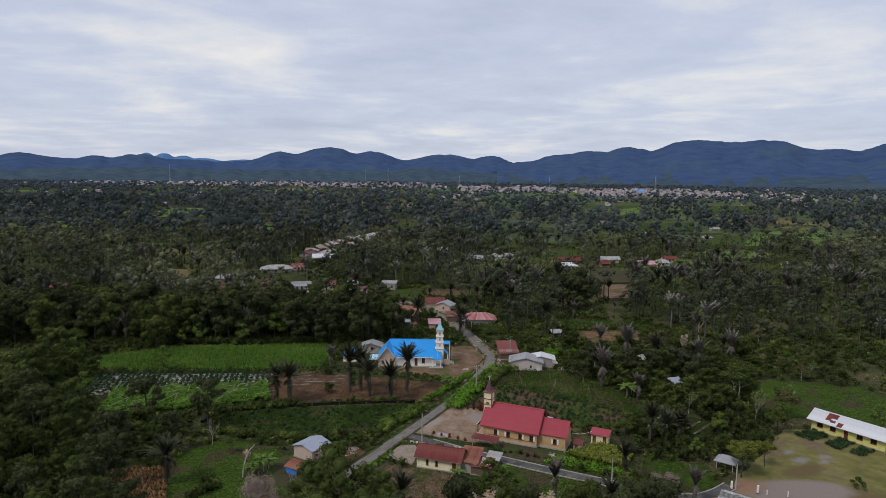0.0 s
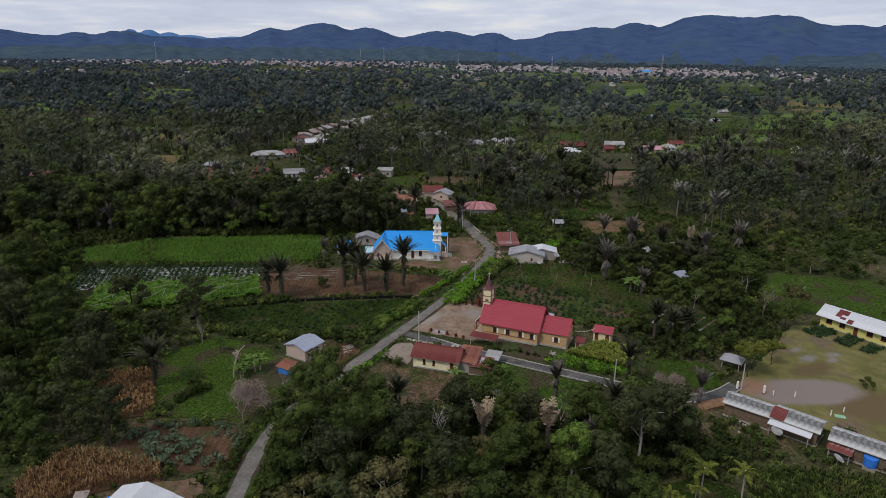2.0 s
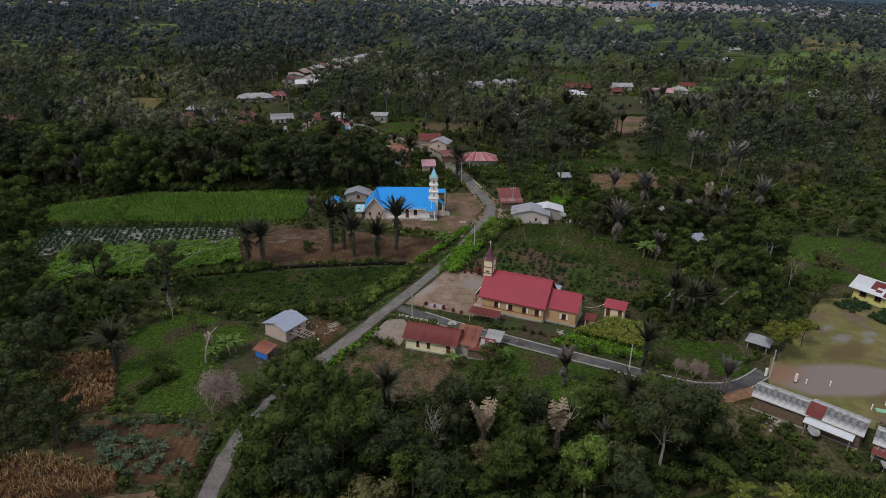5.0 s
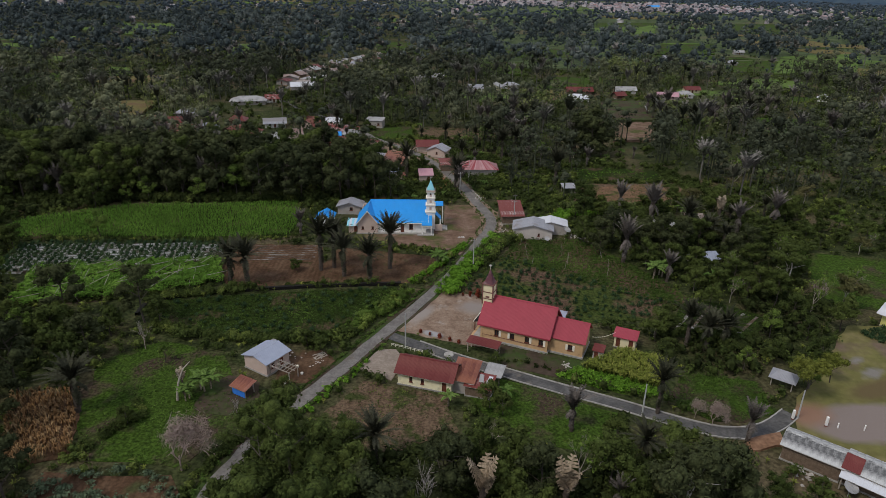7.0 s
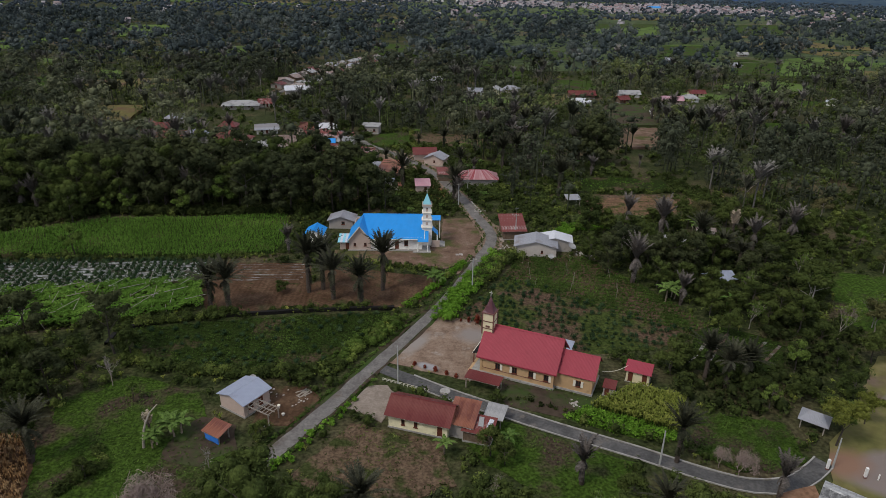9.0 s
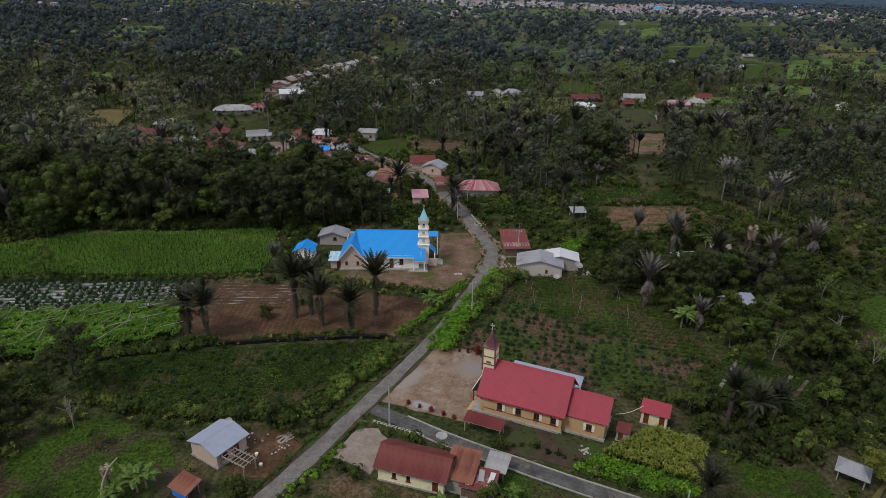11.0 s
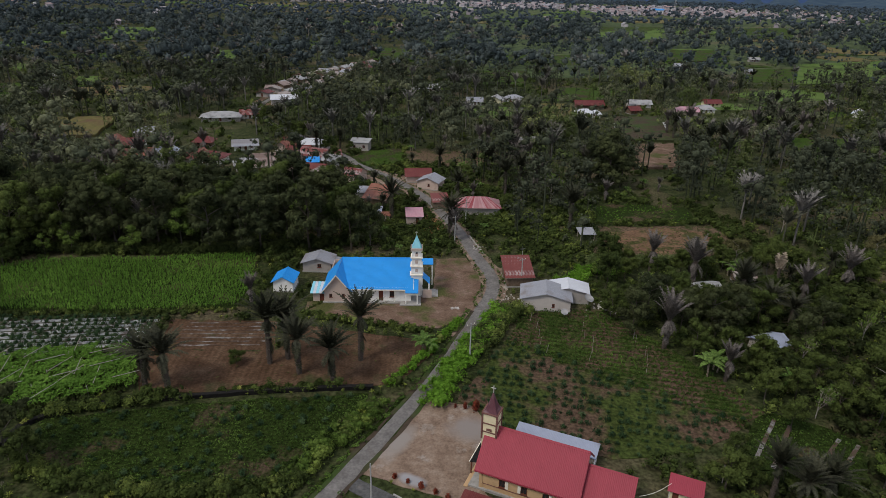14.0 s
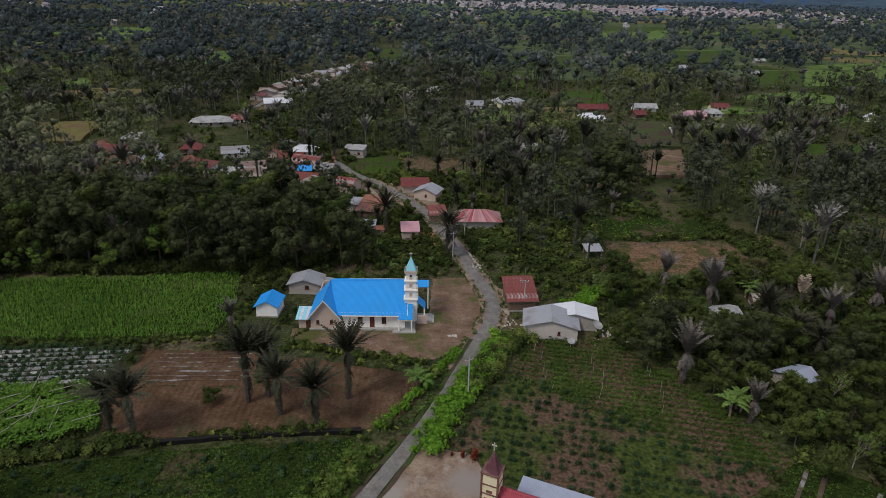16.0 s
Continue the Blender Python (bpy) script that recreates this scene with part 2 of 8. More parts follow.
stain(M["yard"], 11.2, 163.2, 3.0, 2.6, 0, (0.215, 0.185, 0.165), None, 0.5, 1.0, 0.5)
stain(M["yard"], 0.2, 160.0, 4.0, 1.4, 62, (0.24, 0.21, 0.185), None, 0.5, 1.0, 0.5)


def plaster(name, c, stain=None):
    d = tuple(v * 0.85 for v in c)
    return material(name, (d, c), scale=0.9, rough=0.9, spec=0.06, bump=0.01, bump_scale=10, big=stain or tuple(v * 0.68 for v in c), big_scale=0.6, big_range=(0.58, 0.76))


M["cream"] = plaster("cream_plaster", (0.72, 0.64, 0.42))
M["tan"] = plaster("ochre_tan_plaster", (0.50, 0.33, 0.18))
M["white"] = plaster("white_plaster", (0.84, 0.82, 0.78))
M["pinkish"] = plaster("bare_pinkish_render", (0.52, 0.41, 0.35))
M["greywall"] = plaster("grey_board_wall", (0.36, 0.33, 0.30))
M["creamwall"] = plaster("pale_yellow_paint", (0.80, 0.74, 0.50))
M["yellowwall"] = plaster("yellow_paint", (0.62, 0.57, 0.20))
M["woodwall"] = material("dark_timber_boards", ((0.10, 0.07, 0.05), (0.19, 0.14, 0.10)), scale=2.0, rough=0.85, wave=(0.2, 0.02))
M["brownwood"] = material("brown_painted_wood", ((0.10, 0.035, 0.022), (0.15, 0.055, 0.035)), scale=3, rough=0.6)
M["paletrim"] = plaster("pale_trim_paint", (0.78, 0.73, 0.62))
M["palewall"] = plaster("pale_grey_boards", (0.50, 0.45, 0.41))
M["brownstone"] = plaster("reddish_brown_trim", (0.18, 0.09, 0.075))
M["glass"] = material("dark_window_glass", ((0.015, 0.016, 0.018), (0.03, 0.03, 0.032)), scale=1, rough=0.12, spec=0.6)
M["timber"] = material("weathered_timber", ((0.22, 0.19, 0.16), (0.36, 0.32, 0.27)), scale=3, rough=0.85)
M["polemat"] = material("grey_pole_concrete", ((0.30, 0.30, 0.29), (0.40, 0.40, 0.38)), scale=2, rough=0.8)
M["brass"] = material("pale_metal", ((0.55, 0.53, 0.48), (0.65, 0.63, 0.58)), scale=4, rough=0.4, metal=0.6)
M["bluetarp"] = material("blue_plastic_tarp", ((0.03, 0.14, 0.50), (0.05, 0.20, 0.62)), scale=1.5, rough=0.45, bump=0.04, bump_scale=3)
M["plastic"] = material("silver_mulch_plastic", ((0.28, 0.28, 0.28), (0.46, 0.46, 0.45)), scale=1.2, rough=0.4, bump=0.04, bump_scale=4,
                        big=(0.12, 0.095, 0.075), big_scale=0.5, big_range=(0.52, 0.62), space="World")
M["oldplastic"] = material("dull_torn_plastic", ((0.11, 0.10, 0.095), (0.25, 0.24, 0.23)), scale=1.0, rough=0.5, big=(0.08, 0.055, 0.04), big_scale=0.35, big_range=(0.42, 0.52), space="World")
M["blackbank"] = material("near_black", ((0.008, 0.008, 0.008), (0.022, 0.02, 0.018)), scale=1.5, rough=0.6, bump=0.04, bump_scale=4, space="World")
M["rubble"] = material("pale_rubble", ((0.30, 0.27, 0.24), (0.48, 0.45, 0.42)), scale=2, rough=0.9, rnd=((0.2, 0.17, 0.15), 0.5))


def roofing(name, c, rust=None, rng=(0.5, 0.66), rnd=None, rough=0.5, big_scale=0.35):
    d = tuple(v * 0.86 for v in c)
    return material(name, (d, c), scale=0.7, detail=8, rough=rough, spec=0.2, wave=(0.23, 0.035), big=rust or tuple(v * 0.8 for v in c),
                    big_scale=big_scale, big_range=rng, rnd=rnd)


M["r_red"] = roofing("red_metal_roofing", (0.30, 0.044, 0.062), (0.255, 0.038, 0.054), (0.5, 0.7))
M["r_blue"] = roofing("sky_blue_metal_roofing", (0.021, 0.265, 0.68), (0.022, 0.235, 0.59), (0.5, 0.7))
M["r_teal"] = roofing("pale_turquoise_roofing", (0.26, 0.58, 0.66), (0.20, 0.50, 0.60), (0.5, 0.7))
M["r_white"] = roofing("white_metal_roofing", (0.56, 0.57, 0.60), (0.42, 0.43, 0.46), (0.5, 0.75))
M["r_grey"] = roofing("grey_zinc_roofing", (0.28, 0.285, 0.31), (0.19, 0.17, 0.165), (0.5, 0.7))
M["r_bluegrey"] = roofing("blue_grey_zinc_roofing", (0.29, 0.32, 0.40), (0.21, 0.22, 0.26), (0.55, 0.7))
M["r_oldgrey"] = roofing("weathered_pale_zinc_roofing", (0.33, 0.325, 0.32), (0.13, 0.13, 0.13), (0.48, 0.7))
M["r_stained"] = roofing("black-stained_zinc_roofing", (0.48, 0.48, 0.47), (0.09, 0.09, 0.09), (0.42, 0.66), big_scale=0.55)
M["r_maroon"] = roofing("maroon_metal_roofing", (0.115, 0.020, 0.019), (0.15, 0.045, 0.036), (0.5, 0.7), rnd=((0.16, 0.045, 0.038), 0.5))
M["r_tan"] = roofing("brownish_weathered_roofing", (0.32, 0.28, 0.25), (0.15, 0.11, 0.095), (0.45, 0.62), rnd=((0.20, 0.12, 0.10), 0.6))
M["r_purple"] = roofing("purple-brown_spire_sheets", (0.115, 0.045, 0.055), (0.19, 0.12, 0.125), (0.5, 0.66))
M["r_rust"] = roofing("rusted_orange_roofing", (0.23, 0.088, 0.052), (0.13, 0.042, 0.030), (0.45, 0.6), rnd=((0.26, 0.11, 0.075), 0.6))
M["r_rustgrey"] = roofing("rusty_red_and_zinc_roofing", (0.17, 0.045, 0.038), (0.33, 0.27, 0.255), (0.54, 0.64), rnd=((0.14, 0.035, 0.03), 0.6), big_scale=0.6)
M["r_striped"] = roofing("faded_red_streaked_roofing", (0.26, 0.05, 0.06), (0.30, 0.10, 0.10), (0.5, 0.65), rnd=((0.50, 0.38, 0.38), 0.55))
M["r_pink"] = roofing("faded_pink_roofing", (0.46, 0.24, 0.28), (0.40, 0.30, 0.30), (0.5, 0.7))

M["leaf_forest"] = leafy("dark_forest_leaves", (0.0140, 0.0180, 0.0095), (0.0420, 0.0530, 0.0235), (0.0850, 0.0960, 0.0370))
M["leaf_mid"] = leafy("green_leaves", (0.0155, 0.0230, 0.0072), (0.0480, 0.0690, 0.0185), (0.1000, 0.1260, 0.0310))
M["leaf_light"] = leafy("fresh_light_leaves", (0.0575, 0.0978, 0.0184), (0.0978, 0.1495, 0.0299), (0.1495, 0.1955, 0.0460))
M["leaf_lime"] = leafy("yellow_green_leaves", (0.060, 0.075, 0.014), (0.105, 0.120, 0.022), (0.150, 0.160, 0.034))
M["leaf_olive"] = leafy("olive_leaves", (0.0600, 0.0660, 0.0240), (0.1020, 0.0960, 0.0384), (0.1320, 0.1140, 0.0540))
M["frond_dark"] = leafy("dark_palm_fronds", (0.019, 0.022, 0.0125), (0.042, 0.045, 0.027), (0.088, 0.086, 0.058))
M["frond_grey"] = leafy("withered_grey_fronds", (0.06, 0.053, 0.046), (0.12, 0.105, 0.094), (0.21, 0.185, 0.168))
M["frond_tan"] = leafy("dry_tan_fronds", (0.20, 0.15, 0.10), (0.30, 0.24, 0.17), (0.38, 0.32, 0.25))
M["banana"] = leafy("banana_leaves", (0.0420, 0.0780, 0.0168), (0.0780, 0.1380, 0.0300), (0.1440, 0.2040, 0.0540))
M["redleaf"] = leafy("red_bush_leaves", (0.10, 0.022, 0.012), (0.16, 0.035, 0.02), (0.2, 0.05, 0.03))
M["s_forest"] = leafy("far_forest_leaves", (0.0250, 0.0305, 0.0200), (0.0720, 0.0830, 0.0510), (0.1330, 0.1420, 0.0800), thing=False, fine=1.4)
M["s_fresh"] = leafy("far_fresh_leaves", (0.0480, 0.0680, 0.0220), (0.0950, 0.1240, 0.0420), (0.1750, 0.1950, 0.0750), thing=False, fine=1.4)
# These two leaf colours carry the distance haze as a bluish, paler cast.
M["s_far"] = leafy("hazed_far_woodland_leaves", (0.036, 0.049, 0.052), (0.066, 0.083, 0.081), (0.108, 0.126, 0.114), thing=False, fine=0.7)
M["s_haze"] = leafy("hazed_distant_leaves", (0.0380, 0.0530, 0.0690), (0.0600, 0.0780, 0.0920), (0.0950, 0.1140, 0.1210), thing=False)
M["s_grey"] = leafy("far_withered_fronds", (0.0673, 0.0695, 0.0561), (0.1234, 0.1178, 0.1051), (0.2132, 0.1963, 0.1811), thing=False)
M["s_palm"] = leafy("far_dark_fronds", (0.022, 0.028, 0.018), (0.050, 0.056, 0.036), (0.110, 0.108, 0.080), thing=False)
M["s_shrub"] = leafy("undergrowth_leaves", (0.0135, 0.0200, 0.0065), (0.0500, 0.0710, 0.0175), (0.1300, 0.1600, 0.0380), thing=False)
M["s_bright"] = leafy("bright_crop_leaves", (0.0627, 0.1320, 0.0129), (0.0993, 0.2090, 0.0200), (0.1568, 0.2860, 0.0372), thing=False)
M["s_under"] = leafy("understorey_leaves", (0.0120, 0.0170, 0.0062), (0.0340, 0.0460, 0.0130), (0.0760, 0.0930, 0.0250), thing=False)
M["s_hedge"] = leafy("hedge_leaves", (0.034, 0.060, 0.011), (0.070, 0.112, 0.021), (0.125, 0.165, 0.035), thing=False)
M["s_maize"] = leafy("maize_leaves", (0.0640, 0.1300, 0.0190), (0.1000, 0.1950, 0.0280), (0.1550, 0.2700, 0.0460), thing=False)
M["s_grass"] = leafy("short_grass", (0.0230, 0.0430, 0.0095), (0.0560, 0.0980, 0.0190), (0.1000, 0.1600, 0.0320), thing=False)
M["s_dry"] = leafy("dry_maize_stalks", (0.15, 0.080, 0.034), (0.24, 0.140, 0.064), (0.33, 0.225, 0.12), thing=False)
M["s_dark"] = leafy("dark_vegetable_leaves", (0.0156, 0.0338, 0.0156), (0.0312, 0.0585, 0.0234), (0.0585, 0.0910, 0.0390), thing=False)
M["s_silver"] = leafy("silvery_cassava_leaves", (0.060, 0.085, 0.048), (0.10, 0.135, 0.078), (0.14, 0.185, 0.11), thing=False)
M["s_lime"] = leafy("yellow_green_grass", (0.105, 0.135, 0.025), (0.165, 0.19, 0.036), (0.24, 0.25, 0.06), thing=False)
M["bark"] = material("grey_brown_bark", ((0.035, 0.028, 0.022), (0.07, 0.058, 0.048)), scale=4, rough=0.9, bump=0.03, rnd=((0.14, 0.125, 0.11), 0.5))
M["pinkbark"] = material("pinkish_twigs", ((0.20, 0.15, 0.13), (0.32, 0.25, 0.225)), scale=3, rough=0.9)
M["palebark"] = material("pale_bark", ((0.22, 0.20, 0.18), (0.34, 0.315, 0.29)), scale=4, rough=0.9, rnd=((0.26, 0.20, 0.175), 0.6))
M["palmbark"] = material("shaggy_palm_trunk", ((0.05, 0.04, 0.034), (0.11, 0.09, 0.075)), scale=6, rough=0.95, bump=0.06)
# Air haze is painted into the hills' base colours as blue.
M["hill"] = material("haze_blue_forested_hills", ((0.033, 0.057, 0.118), (0.042, 0.070, 0.142), (0.055, 0.086, 0.150)), scale=0.012, rough=1.0, spec=0.0,
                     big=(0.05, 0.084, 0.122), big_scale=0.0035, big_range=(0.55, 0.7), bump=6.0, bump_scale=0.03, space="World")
M["foothill"] = material("hazed_cultivated_foothills", ((0.034, 0.054, 0.082), (0.045, 0.069, 0.095), (0.066, 0.092, 0.108)), scale=0.02, spec=0.0,
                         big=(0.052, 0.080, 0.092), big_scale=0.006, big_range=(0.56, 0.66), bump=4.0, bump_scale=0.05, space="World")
M["farhill"] = material("haze_blue_mountain", ((0.075, 0.16, 0.32), (0.085, 0.18, 0.34)), scale=0.004, rough=1.0, spec=0.0, space="World")
M["townwall"] = material("town_walls", ((0.26, 0.23, 0.25), (0.42, 0.37, 0.39)), scale=0.05, rough=0.9, space="World", island=((0.76, 0.70, 0.73), 0.75))
M["townroof"] = material("town_roofs", ((0.20, 0.19, 0.20), (0.40, 0.38, 0.39)), scale=0.02, rough=0.7, space="World", island=((0.30, 0.15, 0.13), 0.7))

# ---------------- mesh helpers ----------------
class Geo:
    """Collects vertices and faces of one mesh."""
    def __init__(self):
        self.v, self.f = [], []

    def quad(self, *pts):
        i = len(self.v)
        self.v += [tuple(p) for p in pts]
        self.f.append(tuple(range(i, i + len(pts))))
        return self

    def box(self, x0, x1, y0, y1, z0, z1):
        i = len(self.v)
        self.v += [(x, y, z) for z in (z0, z1) for x, y in ((x0, y0), (x1, y0), (x1, y1), (x0, y1))]
        self.f += [(i + 3, i + 2, i + 1, i), (i + 4, i + 5, i + 6, i + 7)]
        self.f += [(i + k, i + (k + 1) % 4, i + 4 + (k + 1) % 4, i + 4 + k) for k in range(4)]
        return self

    def prism(self, pts, d):
        """A flat polygon thickened by the vector d."""
        i, n = len(self.v), len(pts)
        self.v += [tuple(p) for p in pts] + [(p[0] + d[0], p[1] + d[1], p[2] + d[2]) for p in pts]
        self.f += [tuple(range(i + n - 1, i - 1, -1)), tuple(range(i + n, i + 2 * n))]
        self.f += [(i + k, i + (k + 1) % n, i + n + (k + 1) % n, i + n + k) for k in range(n)]
        return self

    def tube(self, a, b, ra, rb, n=6):
        a, b = Vector(a), Vector(b)
        ax = (b - a).normalized()
        s = ax.cross(Vector((0, 0, 1)) if abs(ax.z) < 0.9 else Vector((1, 0, 0))).normalized()
        t = ax.cross(s)
        i = len(self.v)
        for c, r in ((a, ra), (b, rb)):
            for k in range(n):
                w = 2 * math.pi * k / n
                self.v.append(tuple(c + s * (r * math.cos(w)) + t * (r * math.sin(w))))
        self.f += [(i + k, i + (k + 1) % n, i + n + (k + 1) % n, i + n + k) for k in range(n)]
        self.f += [tuple(range(i + n - 1, i - 1, -1)), tuple(range(i + n, i + 2 * n))]
        return self

    def mesh(self, name, mat):
        me = bpy.data.meshes.new(name)
        me.from_pydata(self.v, [], self.f)
        bm = bmesh.new()
        bm.from_mesh(me)
        bmesh.ops.recalc_face_normals(bm, faces=bm.faces)
        bm.to_mesh(me)
        bm.free()
        me.materials.append(mat)
        return me


def part(name, geo, mat, parent, label=""):
    ob = new(name, geo.mesh(name, mat) if isinstance(geo, Geo) else geo)
    ob.parent = parent
    return tagged(ob, label)


def thing(name, m, label, category, group=""):
    ob = new(name)
    ob.matrix_basis = m
    return tagged(ob, label, category, group)


def structure(name, geo, mat, label=""):
    ob = new(name, geo.mesh(name, mat))
    return tagged(ob, label, kind="structure")


def array_mesh(name, verts, faces, mat, tint=None):
    """A mesh of quads (or triangles) from arrays."""
    me = bpy.data.meshes.new(name)
    k = faces.shape[1]
    me.vertices.add(len(verts))
    me.vertices.foreach_set("co", np.ascontiguousarray(verts, dtype=np.float32).ravel())
    me.loops.add(faces.size)
    me.loops.foreach_set("vertex_index", np.ascontiguousarray(faces, dtype=np.int32).ravel())
    me.polygons.add(len(faces))
    me.polygons.foreach_set("loop_start", np.arange(0, faces.size, k, dtype=np.int32))
    if tint is not None:
        at = me.attributes.new("tint", "FLOAT", "POINT")
        at.data.foreach_set("value", np.ascontiguousarray(tint, dtype=np.float32))
    me.update(calc_edges=True)
    me.materials.append(mat)
    return me


RNG = np.random.default_rng(7)


def unit(v):
    return v / np.maximum(np.linalg.norm(v, axis=1, keepdims=True), 1e-9)


def leaves(centres, normals, size, rng, stretch=1.5, fold=0.25, loose=0.45):
    """Two folded blades a leaf cluster."""
    n = len(centres)
    nn = unit(normals + rng.normal(0, loose, (n, 3)))
    a = unit(np.cross(nn, rng.normal(0, 1, (n, 3))))
    b = np.cross(nn, a)
    s = (size * rng.uniform(0.55, 1.3, n))[:, None]
    a, b = a * s * stretch * 0.5, b * s * 0.5
    lift = nn * s * fold
    c2 = centres + rng.normal(0, 0.35, (n, 3)) * s
    v = np.stack([centres - a - b * 0.2, centres - b * 0.55 + lift, centres + a * 0.9, c2 + b - a * 0.3, c2 - b * 0.8 + a * 0.35 + lift, c2 + b * 0.3 + a], 1).reshape(-1, 3)
    return v, np.arange(6 * n).reshape(-1, 3)


def crown(clumps, n, size, rng, flat=0.8, upward=0.25, loose=0.3, fold=0.16):
    """Leaf clusters over the skins of several clumps (x, y, z, r)."""
    c = np.array(clumps)
    pick = rng.choice(len(c), n, p=c[:, 3] ** 2 / np.sum(c[:, 3] ** 2))
    d = unit(rng.normal(0, 1, (n, 3)) + (0, 0, upward))
    r = c[pick, 3] * rng.uniform(0.68, 1.14, n)
    p = c[pick, :3] + d * r[:, None] * (1, 1, flat)
    return leaves(p, d + (0, 0, 0.3), size, rng, loose=loose, fold=fold)


def joined(*sets):
    v, f, o = [], [], 0
    for a, b in sets:
        v.append(a)
        if b.shape[1] == 4:
            b = np.concatenate([b[:, :3], b[:, (0, 2, 3)]])
        f.append(b + o)
        o += len(a)
    return np.concatenate(v), np.concatenate(f)


def cores(clumps, k=0.78, flat=0.8, n=6):
    """Closed lumps inside the leaves, as quads."""
    out = []
    for x, y, z, r in clumps:
        rr = r * k
        v = [(x, y, z - 0.8 * rr * flat)]
        rings = ((0.75, -0.5), (1.0, 0.12), (0.66, 0.72)) if n > 5 else ((0.95, -0.3), (0.75, 0.6))
        for lvl, (q, h) in enumerate(rings):
            for i in range(n):
                w = i * 2 * math.pi / n + 0.5 * lvl + x
                u = rr * q * (1 + 0.16 * math.sin(3.7 * i + 5 * lvl + 9 * x + 4 * y))
                v.append((x + u * math.cos(w), y + u * math.sin(w), z + rr * flat * h * (1 + 0.12 * math.sin(2.9 * i + lvl))))
        v.append((x, y, z + rr * flat))
        f = []
        top = 1 + n * (len(rings) - 1)
        for i in range(n):
            j = (i + 1) % n
            f += [(0, 1 + j, 1 + i), (top + i, top + j, top + n)]
            for o in range(1, top, n):
                f += [(o + i, o + j, o + n + j), (o + i, o + n + j, o + n + i)]
        out.append((np.array(v), np.array(f)))
    return joined(*out)


def clumps_for(height, radius, count, rng, low=0.45, lumps=2):
    """Boughs round the stem, each a large clump with smaller lumps of foliage on its outer side."""
    out = [(0, 0, height - radius * 0.5, radius * 0.42)]
    for i in range(count):
        w = 2.4 * i + rng.uniform(-0.4, 0.4)
        z = min(height * rng.uniform(low + 0.1, 0.92), height - radius * 0.28)
        high = max(0.0, (z / height - 0.55) / 0.45)
        q = radius * rng.uniform(0.4, 0.95) * (1 - 0.5 * high)
        r = radius * rng.uniform(0.25, 0.42)
        x, y = q * math.cos(w), q * math.sin(w)
        out.append((x, y, z, r))
        for k in range(lumps):
            a, e = w + rng.uniform(-1.5, 1.5), rng.uniform(-0.5, 1.3)
            d = r * rng.uniform(0.6, 0.95)
            out.append((x + d * math.cos(a) * math.cos(e), y + d * math.sin(a) * math.cos(e), z + 0.8 * d * math.sin(e), r * rng.uniform(0.5, 0.82)))
    return out


def scatter(name, template, places, scales, turns, mat, label, category, rng, tints=None, kind="stuff"):
    """Many copies of a template (verts, faces) as one joined mesh."""
    tv, tf = template
    n, k = len(places), len(tv)
    c, s = np.cos(turns), np.sin(turns)
    P = np.asarray(places, float)
    S = np.asarray(scales, float)
    if S.ndim == 1:
        S = np.stack([S, S, S], 1)
    x = tv[None, :, 0] * S[:, None, 0]
    y = tv[None, :, 1] * S[:, None, 1]
    V = np.empty((n, k, 3), np.float32)
    V[:, :, 0] = x * c[:, None] - y * s[:, None] + P[:, None, 0]
    V[:, :, 1] = x * s[:, None] + y * c[:, None] + P[:, None, 1]
    V[:, :, 2] = tv[None, :, 2] * S[:, None, 2] + (P[:, None, 2] if P.shape[1] > 2 else 0.0)
    F = (tf[None] + (np.arange(n) * k)[:, None, None]).reshape(-1, tf.shape[1])
    t = rng.uniform(0, 1, n) if tints is None else tints
    return V.reshape(-1, 3), F, np.repeat(t, k)


def stuff(name, pieces, mat, label, category):
    """pieces: results of scatter(), joined into one object."""
    v, f, t, o = [], [], [], 0
    for a, b, c in pieces:
        v.append(a); f.append(b + o); t.append(c)
        o += len(a)
    ob = new(name, array_mesh(name, np.concatenate(v), np.concatenate(f), mat, np.concatenate(t)))
    return tagged(ob, label, category, kind="stuff")


def inside(x, y, poly):
    x, y = np.asarray(x, float), np.asarray(y, float)
    hit = np.zeros(x.shape, bool)
    px, py = zip(*poly)
    j = len(poly) - 1
    for i in range(len(poly)):
        if py[i] != py[j]:
            hit ^= ((py[i] > y) != (py[j] > y)) & (x < (px[j] - px[i]) * (y - py[i]) / (py[j] - py[i]) + px[i])
        j = i
    return hit


def near_line(x, y, line, d):
    x, y = np.asarray(x, float), np.asarray(y, float)
    best = np.full(x.shape, 1e9)
    for (ax, ay), (bx, by) in zip(line[:-1], line[1:]):
        dx, dy = bx - ax, by - ay
        t = np.clip(((x - ax) * dx + (y - ay) * dy) / (dx * dx + dy * dy), 0, 1)
        best = np.minimum(best, np.hypot(x - ax - t * dx, y - ay - t * dy))
    return best < d


def smooth_line(pts, step=2.0):
    """A Catmull-Rom line through the points."""
    p = [Vector((*q, 0)) for q in pts]
    p = [2 * p[0] - p[1]] + p + [2 * p[-1] - p[-2]]
    out = []
    for i in range(1, len(p) - 2):
        n = max(2, int((p[i + 1] - p[i]).length / step))
        for k in range(n):
            t = k / n
            a, b, c, d = p[i - 1:i + 3]
            q = 0.5 * (2 * b + (c - a) * t + (2 * a - 5 * b + 4 * c - d) * t * t + (3 * b - a - 3 * c + d) * t ** 3)
            out.append((q.x, q.y))
    return out + [tuple(pts[-1])]


